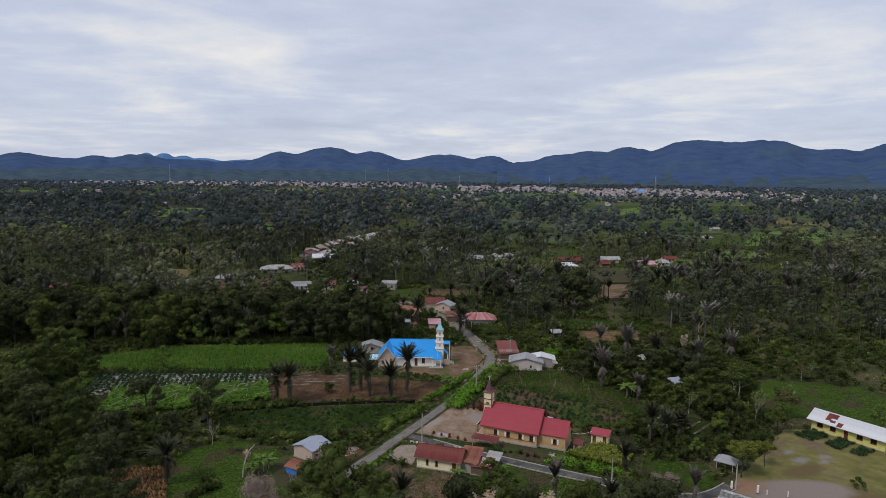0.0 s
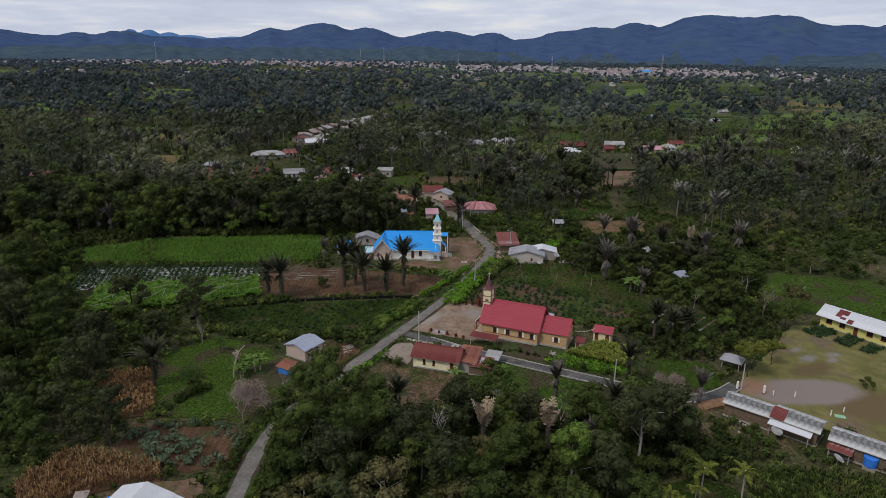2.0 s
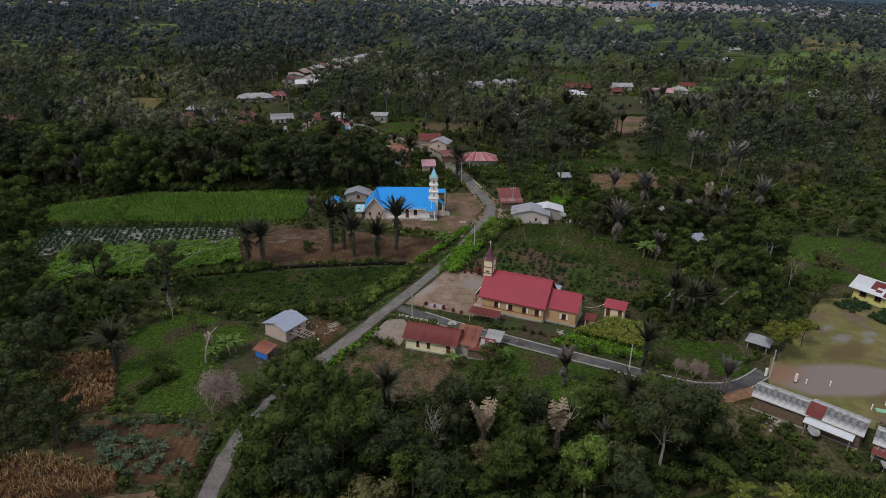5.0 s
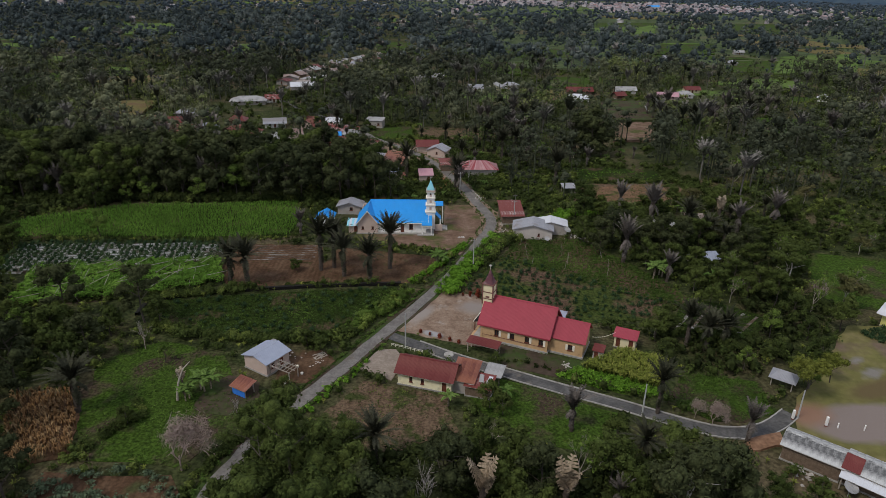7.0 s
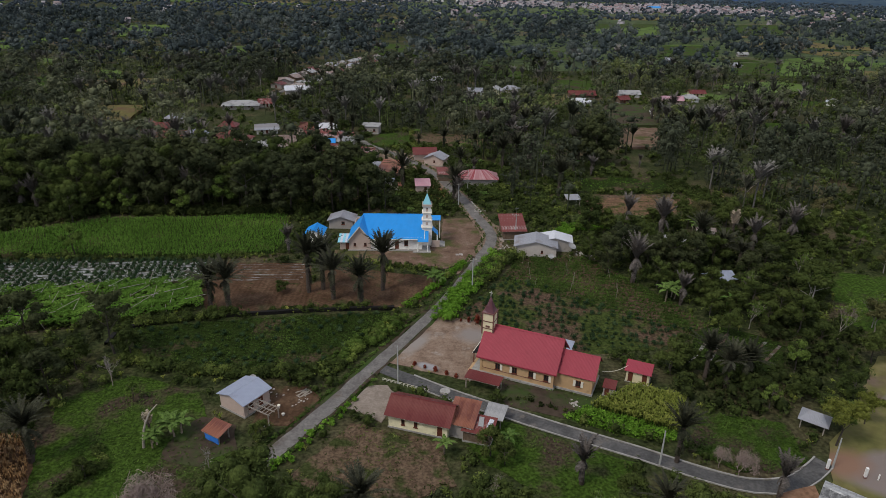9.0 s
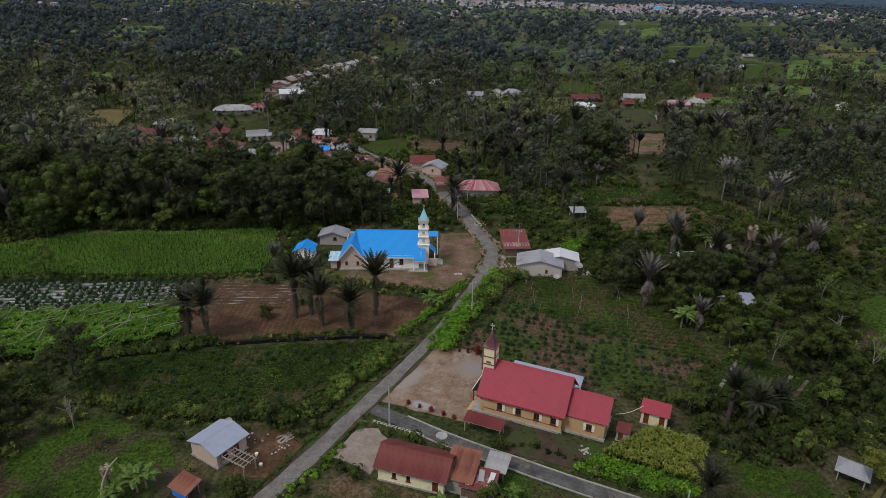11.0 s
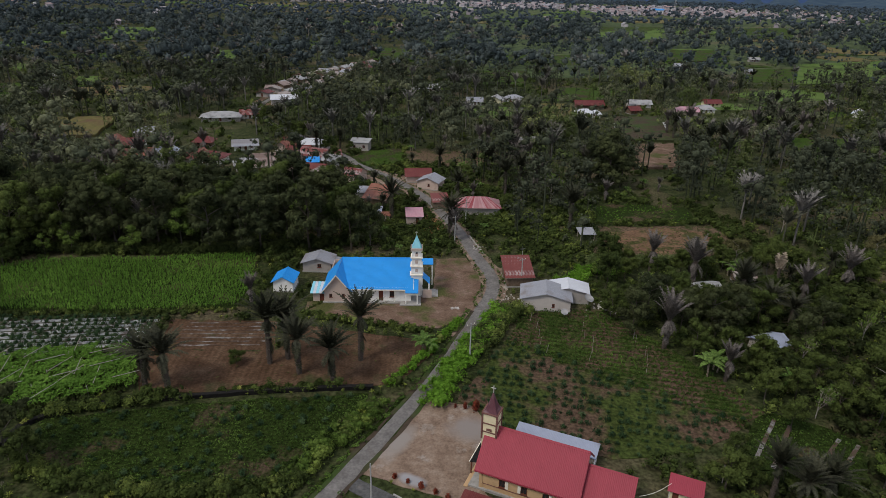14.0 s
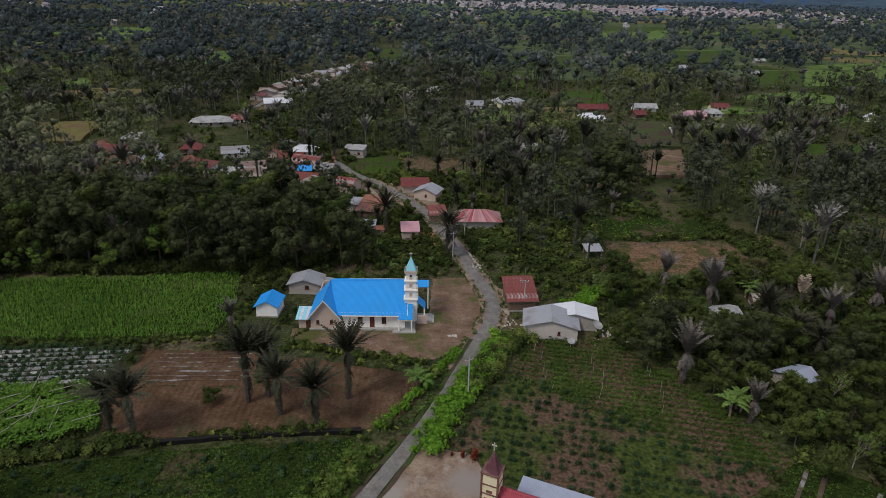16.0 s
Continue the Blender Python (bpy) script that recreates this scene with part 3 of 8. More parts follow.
def ribbon(line, off0, off1, z0, z1, wobble=0.0, seed=0, pinch=False):
    """A strip along a line between two sideways offsets, from z0 up to z1."""
    g = Geo()
    rows = []
    for i, (x, y) in enumerate(line):
        a, b = line[max(0, i - 1)], line[min(len(line) - 1, i + 1)]
        dx, dy = b[0] - a[0], b[1] - a[1]
        q = math.hypot(dx, dy)
        nx, ny = dy / q, -dx / q
        w = [wobble * noise.noise((x * 0.35, y * 0.35, seed + s * 9.1)) for s in (0, 1)]
        f = 1 - 0.25 * math.exp(-((y - 172) / 24) ** 2) if pinch else 1
        rows.append([(x + nx * (o * f + e), y + ny * (o * f + e)) for o, e in zip((off0, off1), w)])
    for (l, r) in rows:
        g.v += [(*l, z0), (*l, z1), (*r, z1), (*r, z0)]
    for i in range(len(rows) - 1):
        for k in range(3):
            g.f.append((4 * i + k, 4 * i + k + 1, 4 * i + 5 + k, 4 * i + 4 + k))
    return g


def patch(poly, z, seed=0, step=1.5, wobble=0.7):
    """A sheet of ground with a slightly uneven outline, and a skirt down into the ground."""
    out = []
    n = len(poly)
    for i in range(n):
        a, b = Vector(poly[i]), Vector(poly[(i + 1) % n])
        k = max(1, int((b - a).length / step))
        for j in range(k):
            p = a.lerp(b, j / k)
            out.append((p.x + wobble * noise.noise((p.x * 0.3, p.y * 0.3, seed)), p.y + wobble * noise.noise((p.x * 0.3, p.y * 0.3, seed + 7.7))))
    g = Geo()
    g.prism([(x, y, -0.05) for x, y in out], (0, 0, z + 0.05))
    return g

# ---------------- the plan: roads and fields ----------------
MAIN = smooth_line([(-27.5, 60), (-28.2, 80), (-28.6, 94), (-28.3, 104), (-27.0, 111.5), (-22.4, 124.2), (-15.2, 137), (-8.4, 149.9), (0.2, 166.3), (7.9, 183), (15.0, 202),
                    (18.2, 211), (18.9, 218), (18.0, 224), (15.6, 233), (11.8, 250), (7.4, 263.5), (3.6, 275), (-1.2, 285.5), (-6.5, 294.6), (-13.3, 304.5), (-21, 314),
                    (-26, 321), (-30, 329), (-44, 350), (-72, 388), (-90, 428), (-90, 470), (-84, 505), (-76, 545), (-64, 578), (-48, 612), (-37, 642), (-15, 720)])
ROW = smooth_line([(-91, 430), (-90, 470), (-84, 505), (-76, 545), (-64, 578), (-48, 612), (-37, 642)], 1.0)
SIDE = smooth_line([(-7.0, 152.0), (2.8, 145.6), (7, 143.0), (12.1, 140.2), (16.2, 138.2), (20.7, 135.8), (25.5, 133.4), (34.2, 129.2), (42.2, 124.9), (48.4, 122.5), (53.8, 122.7), (58.0, 124.8), (61.5, 127.5)])

FIELDS = {
    "maize": [(-118, 198), (-113, 213), (-90.7, 226), (-61, 228), (-40, 231), (-36, 214), (-37, 203), (-52, 200.5), (-67, 199.5), (-88, 200)],
    "mulch": [(-104, 195), (-100, 177), (-75, 181), (-50, 187.5), (-50, 197.5), (-75, 197)],
    "plow": [(-48.5, 197.5), (-27, 197), (-24.5, 185.5), (-48, 186)],
    "brown": [(-44, 171.5), (-50, 182), (-48, 186), (-24.5, 185.2), (-22, 196), (1.0, 190.5), (5.5, 186.5), (-1.5, 174.8), (-21, 174.0), (-30, 172.5)],
    "vine": [(-86, 160), (-91, 179), (-70, 181.5), (-50, 186), (-45.5, 173), (-58, 167)],
    "chili": [(-57, 164.5), (-37, 168.3), (-21, 171), (-5.5, 172.5), (-6.5, 166.5), (-13.5, 154), (-24, 149.7), (-37.7, 149.8), (-51.3, 153.5)],
    "meadow": [(-49, 115.5), (-56, 130), (-58, 141), (-49.5, 148.5), (-36, 143), (-33, 137.5), (-28.5, 133), (-25.5, 128), (-29, 121), (-34, 114)],
    "yardmud": [(-36.5, 133), (-33, 137), (-27.5, 135), (-25.5, 129), (-30, 125.5), (-36, 127)],
    "greyyard": [(-26, 144.5), (-19, 146), (-15.0, 142.0), (-19.5, 135.2), (-25, 135)],
    "coffee": [(9.5, 171), (20.5, 192), (23.5, 202.5), (42, 203), (50, 190), (56, 178), (60, 168), (47, 158.5), (32, 156.5), (17, 163.5)],
    "churchyard": [(-4.6, 153.2), (1.8, 166.5), (4.5, 170.8), (12.5, 169), (15.0, 160), (12.0, 150.6), (14.5, 146.5), (7.6, 148.0)],
    "blueyard": [(-22, 200.5), (-8, 197), (6.5, 194.5), (12.6, 202), (15.6, 210), (16.4, 220), (13.2, 231), (5.6, 230), (4.6, 209), (-22, 206)],
    "concretepad": [(-11.2, 139.6), (-8.0, 145.6), (-4.6, 146.0), (-2.6, 143.2), (-4.0, 139.2), (-5.2, 136.2)],
    "pitch": [(60, 122.5), (63.5, 130), (68, 135), (76, 143), (88, 157), (96, 157), (112, 133), (114, 112), (86, 104), (76, 108), (62, 119)],
    "claybank": [(50.6, 118.2), (51.5, 120.6), (57.3, 122.0), (56.5, 119.4)],
    "claypatch": [(49, 239), (53, 250), (72, 254.5), (86, 250), (85, 241), (66, 234.5)],
    "clearing": [(46, 234), (52, 255), (86, 256.5), (88, 244), (82, 236), (64, 228.5)],
    "brownyard": [(-16.5, 124), (-9.5, 135.5), (4.5, 131.3), (7, 122), (-4.6, 117), (-13, 117.5)],
    "drycorn": [(-63, 95), (-59.2, 102.9), (-55.7, 104.3), (-42.3, 100.2), (-40.9, 97), (-47.3, 95.6), (-52.5, 92.3), (-57.5, 89.5)],
    "drycornb": [(-58.5, 112.5), (-67, 130), (-56, 131), (-50, 116)],
    "cassava": [(-52, 104.5), (-52, 112.5), (-34, 112), (-30.8, 107), (-33, 101), (-38, 99)],
    "housepad": [(-50, 76), (-47, 94), (-41.5, 97), (-35, 97.6), (-31.8, 88), (-32.5, 76)],
    "stripplot": [(49.5, 152.2), (52, 159), (59.5, 168.2), (64, 167), (73, 161.5), (67, 151.5), (58, 151)],
    "tallgrass": [(24.5, 137.5), (31.5, 141.5), (39, 146), (46, 142), (40.5, 131.5), (34, 133)],
    "lowveg": [(42, 130), (48, 139), (60.5, 136.5), (59, 127.5), (53, 125.2), (47, 126)],
    "roadverge": [(8, 130), (14.5, 136.5), (24, 131.5), (33, 127), (30, 116.5), (20, 119)],
    "churchlawn": [(16, 140.6), (12.4, 149.6), (32, 142), (26.5, 136.2)],
    "glade": [(34, 85), (36.5, 97), (43, 98.5), (46.5, 96.5), (53, 87), (52, 84)],
    "greenmaize": [(53.5, 85), (49, 96), (53, 100.5), (66, 99.5), (74, 96), (68, 85)],
    "farlawn": [(-28, 321), (-25, 339), (-10, 345), (-4, 324), (-13, 315.5)],
    "farbrown": [(-6, 322), (-8, 341), (36, 343), (32, 321), (10, 318)],
    "fargreen": [(66, 466), (88, 520), (136, 525), (114, 470)],
    "farochre": [(58, 417), (66, 458), (85, 459), (76, 419)],
    "farmulch": [(90, 391), (99, 417), (121, 410), (117, 391)],
    "fielda": [(229, 1027), (262, 1170), (380, 1200), (359, 1080)],
    "fieldb": [(-330, 640), (-300, 690), (-240, 700), (-250, 640)],
    "fieldc": [(230, 560), (260, 640), (340, 650), (330, 570)],
    "fieldd": [(-190, 760), (-180, 830), (-90, 840), (-110, 770)],
    "fielde": [(330, 780), (350, 860), (470, 880), (460, 790)],
    "fieldf": [(60, 640), (70, 720), (150, 730), (140, 650)],
    "fieldg": [(-460, 560), (-430, 600), (-370, 600), (-380, 560)],
    "rightfield": [(88, 168), (100, 196), (128, 190), (134, 168), (112, 158)],
    "rightterrace": [(52, 258), (54, 275), (84, 276), (84, 259)],
}

FAR_PLOTS = []
fr = random.Random(77)
for i in range(46):
    y = 420 + 1500 * (i / 46) ** 1.3 + fr.uniform(-30, 30)
    x = fr.uniform(-0.68, 0.68) * y
    a, L, W = fr.uniform(-0.5, 0.5), fr.uniform(0.030, 0.085) * y, fr.uniform(0.02, 0.05) * y
    if abs(x + 50) < 60 + L and y < 700:
        continue
    c, s = math.cos(a), math.sin(a)
    FAR_PLOTS.append([(x + u * L * c - v * W * s, y + u * L * s + v * W * c) for u, v in ((-1, -0.8), (0.1, -1), (1, -0.7), (0.9, 0.8), (0, 1), (-0.9, 0.9))])
NEAR_PLOTS = [
        ("darksoil", [(84, 362), (99, 417), (121, 419), (111, 364)]), ("earth", [(80, 318), (92, 356), (109, 357), (99, 319)]),
    ("farcrop", [(182, 840), (237, 1060), (335, 1080), (265, 850)]), ("farcrop", [(-359, 800), (-422, 972), (-358, 989), (-296, 815)]), ("farcrop", [(-190, 615), (-214, 708), (-184, 713), (-158, 620)]),
    ("meadow", [(-232, 425), (-272, 494), (-254, 496), (-214, 427)]), ("farcrop", [(-218, 488), (-237, 528), (-224, 530), (-204, 490)]), ("meadow", [(-52, 650), (-62, 745), (-25, 763), (-14, 655)]),
    ("farcrop", [(262, 550), (330, 675), (431, 715), (332, 558)]), ("meadow", [(388, 960), (487, 1184), (593, 1212), (480, 975)]), ("meadow", [(212, 680), (252, 788), (316, 799), (273, 690)]),
    ("meadow", [(150, 330), (168, 372), (196, 370), (180, 328)]), ("drygrass", [(-168, 352), (-180, 392), (-150, 396), (-142, 356)]), ("meadow", [(30, 520), (36, 590), (72, 596), (64, 522)]),
]
FAR_PLOTS += [p for m, p in NEAR_PLOTS]
PLAIN = [(20, 600), (60, 566), (300, 590), (520, 575), (2300, 2760), (-200, 2760)]
ground = Geo().quad((-5000, -5000, 0), (5000, -5000, 0), (5000, 5000, 0), (-5000, 5000, 0))
structure("ground", ground, M["ground"], "weedy brown and green open ground")
for i, (field, mat, z, label) in enumerate((
        ("maize", "cropsoil", 0.05, "soil of the green maize field"), ("mulch", "darksoil", 0.05, "dark soil under plastic-mulched vegetable beds"),
        ("plow", "soil", 0.055, "brown fallow bed soil"), ("brown", "soil", 0.05, "tilled reddish-brown field"),
        ("vine", "darksoil", 0.05, "shaded soil under vine trellises"), ("chili", "cropsoil", 0.05, "weedy soil of a low bush crop"),
        ("meadow", "meadow", 0.05, "short green meadow with bare patches"), ("yardmud", "darksoil", 0.09, "trampled dark soil beside a hut"),
        ("greyyard", "soil", 0.06, "bare brown yard beside a house"), ("coffee", "coffeesoil", 0.05, "weedy sloping plot with bush rows"),
        ("churchyard", "yard", 0.06, "bare tan gravel yard beside the red-roofed church"), ("blueyard", "earth", 0.05, "brown earth yard round the blue-roofed church"),
        ("concretepad", "sandpad", 0.10, "pale concrete apron"), ("pitch", "pitch", 0.05, "worn ochre playing field"),
        ("claybank", "clay", 0.35, "cut orange clay bank by the road"), ("clearing", "weedyearth", 0.05, "dry brown clearing"), ("claypatch", "clayweeds", 0.1, "bare orange-brown soil in a clearing"),
        ("brownyard", "weedyearth", 0.05, "brown weedy plot"), ("drycorn", "soil", 0.05, "soil of a dry maize plot"),
        ("drycornb", "soil", 0.05, "soil of a second dry maize plot"), ("cassava", "soil", 0.05, "brown cassava plot"),
        ("housepad", "earth", 0.06, "bare brown earth round a house"), ("tallgrass", "meadow", 0.05, "grassy plot by the side road"),
        ("stripplot", "cropsoil", 0.05, "weedy soil between plastic-mulched beds"), ("lowveg", "meadow", 0.05, "low green weeds by the side road"), ("roadverge", "meadow", 0.05, "rough green verge"),
        ("churchlawn", "darksoil", 0.05, "damp weedy strip below the church"), ("glade", "cropsoil", 0.05, "small dark green glade"),
        ("greenmaize", "cropsoil", 0.05, "soil of a tall maize plot"), ("farlawn", "meadow", 0.05, "green lawn by the village road"),
        ("farbrown", "weedyearth", 0.05, "dry grass behind the village houses"), ("fargreen", "meadow", 0.05, "green distant field"),
        ("farochre", "drygrass", 0.06, "ochre distant field"), ("farmulch", "darksoil", 0.05, "distant mulched beds"),
        ("fielda", "meadow", 0.05, "distant field"), ("fieldb", "meadow", 0.05, "distant field"), ("fieldc", "meadow", 0.05, "distant field"),
        ("fieldd", "meadow", 0.05, "distant field"), ("fielde", "drygrass", 0.05, "distant field"), ("fieldf", "meadow", 0.05, "distant field"),
        ("fieldg", "meadow", 0.05, "distant field"), ("rightfield", "meadow", 0.05, "rough green pasture"), ("rightterrace", "cropsoil", 0.05, "terraced weedy plot"))):
    structure("ground_" + field, patch(FIELDS[field], z + 0.004 * (i % 20), seed=i * 3.1, step=1.5, wobble=0.8), M[mat], label)

structure("ground_plain", patch(PLAIN, 0.03, 2.2, 20.0, 8.0), M["plain"], "green and ochre open land of the plain")
for i, p in enumerate(FAR_PLOTS):
    structure("ground_plot", patch(p, 0.15 + 0.02 * i, i * 1.7, 6.0, 1.8), M[("farcrop", "meadow", "farcrop", "drygrass")[i % 4] if i < len(FAR_PLOTS) - len(NEAR_PLOTS) else NEAR_PLOTS[i - len(FAR_PLOTS) + len(NEAR_PLOTS)][0]], "distant cultivated plot")
structure("road_main", ribbon(MAIN, -1.5, 1.6, -0.05, 0.12, 0.16, 1, True), M["asphalt"], "narrow worn grey asphalt road")
structure("road_side", ribbon(SIDE, -1.25, 1.25, -0.05, 0.11, 0.3, 4), M["sideasphalt"], "narrow patched asphalt side road")
structure("kerb_side_north", ribbon(SIDE[3:], -1.5, -1.27, -0.05, 0.26, 0.05, 6), M["concrete"], "pale concrete road edge")
structure("kerb_side_south", ribbon(SIDE[4:], 1.27, 1.45, -0.05, 0.2, 0.05, 7), M["concrete"], "pale concrete road edge")
structure("verge_main_west", ribbon(MAIN, -2.4, -1.0, -0.05, 0.085, 0.9, 9), M["cropsoil"], "weedy road verge")
structure("verge_main_east", ribbon(MAIN, 1.0, 2.3, -0.05, 0.085, 0.9, 11), M["cropsoil"], "weedy road verge")
# Dark road edges; the west one also paints in the hedge's shade.
structure("road_edge_west", ribbon([p for p in MAIN if p[1] < 204], -2.0, -1.25, -0.05, 0.128, 0.35, 51), M["darksoil"], "dark soil-coloured band along the road edge")
structure("road_edge_east", ribbon([p for p in MAIN if p[1] < 204], 1.35, 2.0, -0.05, 0.127, 0.4, 52), M["darksoil"], "dark soil-coloured band along the road edge")
structure("road_shoulder", ribbon([p for p in MAIN if 190 < p[1] < 312], -2.7, 2.9, -0.05, 0.095, 0.7, 33), M["yard"], "dusty pale road shoulder")
structure("row_yard", ribbon(ROW, -6.5, 6.5, -0.05, 0.07, 2.5, 15), M["earth"], "trodden earth yards along the far road")
HAMLET_YARDS = [[(-19, 306), (-14, 299), (-7, 291), (0, 281), (-3, 279), (-9, 284), (-15, 292), (-20, 301)], [(-13, 307), (-6, 300), (1, 294.5), (7, 286), (10, 277), (5, 274), (0, 284), (-8, 296), (-15, 305)]]
structure("hamlet_yard_west", patch(HAMLET_YARDS[0], 0.07, 7.1, 2.0, 0.8), M["yard"], "trodden pale earth beside the road")
structure("hamlet_yard_east", patch(HAMLET_YARDS[1], 0.075, 8.2, 2.0, 0.8), M["yard"], "trodden pale earth before the roadside houses")
structure("road_forecourt", patch([(17.5, 196.5), (19.5, 205), (21.8, 213), (22.5, 224), (20, 226), (19, 214)], 0.08, 3.3), M["yard"], "earth forecourt beside the road")
structure("road_forecourt_village", patch([(-3.5, 293), (-12, 305), (-6, 309), (-1, 300)], 0.08, 5.3), M["yard"], "earth forecourt in the village")
structure("ground_clay_bank", patch([(2.2, 249), (1.6, 262), (4.5, 263), (8.6, 251), (7.5, 246)], 0.25, 8.1), material(
    "orange_clay", ((0.26, 0.13, 0.06), (0.36, 0.19, 0.09)), scale=0.8, bump=0.05, space="World"), "orange clay bank at the roadside")

# mountains round the plain: (azimuth, rise in degrees, half width in degrees)
def ridge(name, dist, humps, base, mat, label, az0=-58, az1=58, depth=500, rough=1.0):
    g = Geo()
    cols = np.arange(az0, az1 + 0.01, 0.2)
    rows = 12
    for j in range(rows + 1):
        q = j / rows
        for a in cols:
            e = base + sum((h * math.exp(-abs((a - c) / w) ** 2.4)) ** 5 for c, h, w in humps) ** 0.2
            e += rough * (0.13 * noise.noise((a * 0.55, 3.7, dist)) + 0.07 * noise.noise((a * 1.7, q * 2, dist)) + 0.035 * noise.noise((a * 5.1, q * 3, dist)))
            d = dist - depth * (1 - q)
            z = (65 + dist * math.tan(radians(e))) * q ** 1.3 + 60 * q * (1 - q) * noise.noise((a * 0.9, q * 2.5, dist * 0.01))
            g.v.append((d * math.sin(radians(a)), d * math.cos(radians(a)), z - 1))
    n = len(cols)
    for j in range(rows):
        for i in range(n - 1):
            g.f.append((j * n + i, j * n + i + 1, (j + 1) * n + i + 1, (j + 1) * n + i))
    ob = structure(name, g, mat, label)
    for p in ob.data.polygons:
        p.use_smooth = True


# The ridges' blue is distance haze carried by their materials.
ridge("backdrop_mountain", 4850, [(-25.3, 0.55, 0.6), (-24.3, 0.75, 0.7), (-23.0, 0.72, 0.9), (-21.6, 0.55, 1.0), (-20, 0.35, 1.4), (-16.5, 0.3, 2.0)], 0.30, M["farhill"], "distant mountain tinted pale haze blue", -29, -13, 200, 0.4)
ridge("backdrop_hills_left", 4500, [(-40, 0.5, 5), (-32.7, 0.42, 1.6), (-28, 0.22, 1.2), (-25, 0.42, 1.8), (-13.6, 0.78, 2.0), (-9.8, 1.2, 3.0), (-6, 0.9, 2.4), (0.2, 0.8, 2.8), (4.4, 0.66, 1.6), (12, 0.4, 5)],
      0.48, M["hill"], "wooded hills tinted dark haze blue", depth=1100)
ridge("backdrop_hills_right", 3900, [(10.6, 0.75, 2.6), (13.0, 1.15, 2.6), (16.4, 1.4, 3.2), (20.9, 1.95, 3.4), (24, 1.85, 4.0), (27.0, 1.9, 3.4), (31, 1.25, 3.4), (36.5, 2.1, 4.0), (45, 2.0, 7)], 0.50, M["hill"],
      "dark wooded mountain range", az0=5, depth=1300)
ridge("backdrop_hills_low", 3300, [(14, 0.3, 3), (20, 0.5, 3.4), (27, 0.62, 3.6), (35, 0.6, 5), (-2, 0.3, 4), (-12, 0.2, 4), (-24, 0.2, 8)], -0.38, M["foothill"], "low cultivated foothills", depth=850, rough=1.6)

# ---------------- buildings ----------------
def wall_panel(L, h, t, openings, gable=0.0):
    """A wall along x, centred, outer face at y = 0 and thickness t inward (+y), with openings (x, z, w, h) cut through."""
    g = Geo()
    xs = sorted({-L / 2, L / 2, *[o[0] - o[2] / 2 for o in openings], *[o[0] + o[2] / 2 for o in openings]})
    for a, b in zip(xs[:-1], xs[1:]):
        mid = (a + b) / 2
        cuts = sorted((o[1], o[1] + o[3]) for o in openings if abs(o[0] - mid) < o[2] / 2)
        z = 0.0
        for lo, hi in cuts:
            if lo > z:
                g.box(a, b, 0, t, z, lo)
            z = hi
        if z < h:
            g.box(a, b, 0, t, z, h)
    if gable:
        g.prism([(-L / 2, 0, h), (L / 2, 0, h), (0, 0, h + gable)], (0, t, 0))
    return g


def window(parent, m, w, h, frame_mat, shutters=None):
    """A window in the plane y = 0, its foot at the origin of m."""
    fr = Geo()
    k = 0.09
    fr.box(-w / 2, w / 2, -0.03, 0.1, 0, k).box(-w / 2, w / 2, -0.03, 0.1, h - k, h)
    fr.box(-w / 2, -w / 2 + k, -0.03, 0.1, k, h - k).box(w / 2 - k, w / 2, -0.03, 0.1, k, h - k).box(-0.03, 0.03, 0.0, 0.08, k, h - k)
    ob = part("window", fr, frame_mat, parent)
    ob.matrix_basis = m
    part("pane", Geo().box(-w / 2 + k, w / 2 - k, 0.05, 0.07, k, h - k), M["glass"], ob)
    part("sill", Geo().box(-w / 2 - 0.1, w / 2 + 0.1, -0.12, 0.1, -0.1, 0), frame_mat, ob)
    if shutters:
        for s in shutters:
            part("shutter", Geo().box(s * w / 2, s * (w / 2 + 0.42), -0.10, -0.05, 0.02, h) if s > 0 else Geo().box(s * (w / 2 + 0.42), s * w / 2, -0.10, -0.05, 0.02, h),
                 M["paletrim"], ob, "opened pale shutter")
    return ob


def door(parent, m, w, h, mat):
    fr = Geo().box(-w / 2, -w / 2 + 0.09, -0.04, 0.12, 0, h).box(w / 2 - 0.09, w / 2, -0.04, 0.12, 0, h).box(-w / 2 + 0.09, w / 2 - 0.09, -0.04, 0.12, h - 0.09, h)
    ob = part("door", fr, mat, parent)
    ob.matrix_basis = m
    part("leaf", Geo().box(-w / 2 + 0.09, w / 2 - 0.09, 0.02, 0.07, 0.02, h - 0.09), mat, ob)
    return ob


SIDES = {"s": (0, 0), "n": (180, 0), "e": (90, 1), "w": (-90, 1)}


def slab(a, b, c, d, t=0.07):
    """A sheet between four corners (counter-clockwise from above), thickened downwards."""
    return Geo().prism([a, b, c, d], (0, 0, -t))


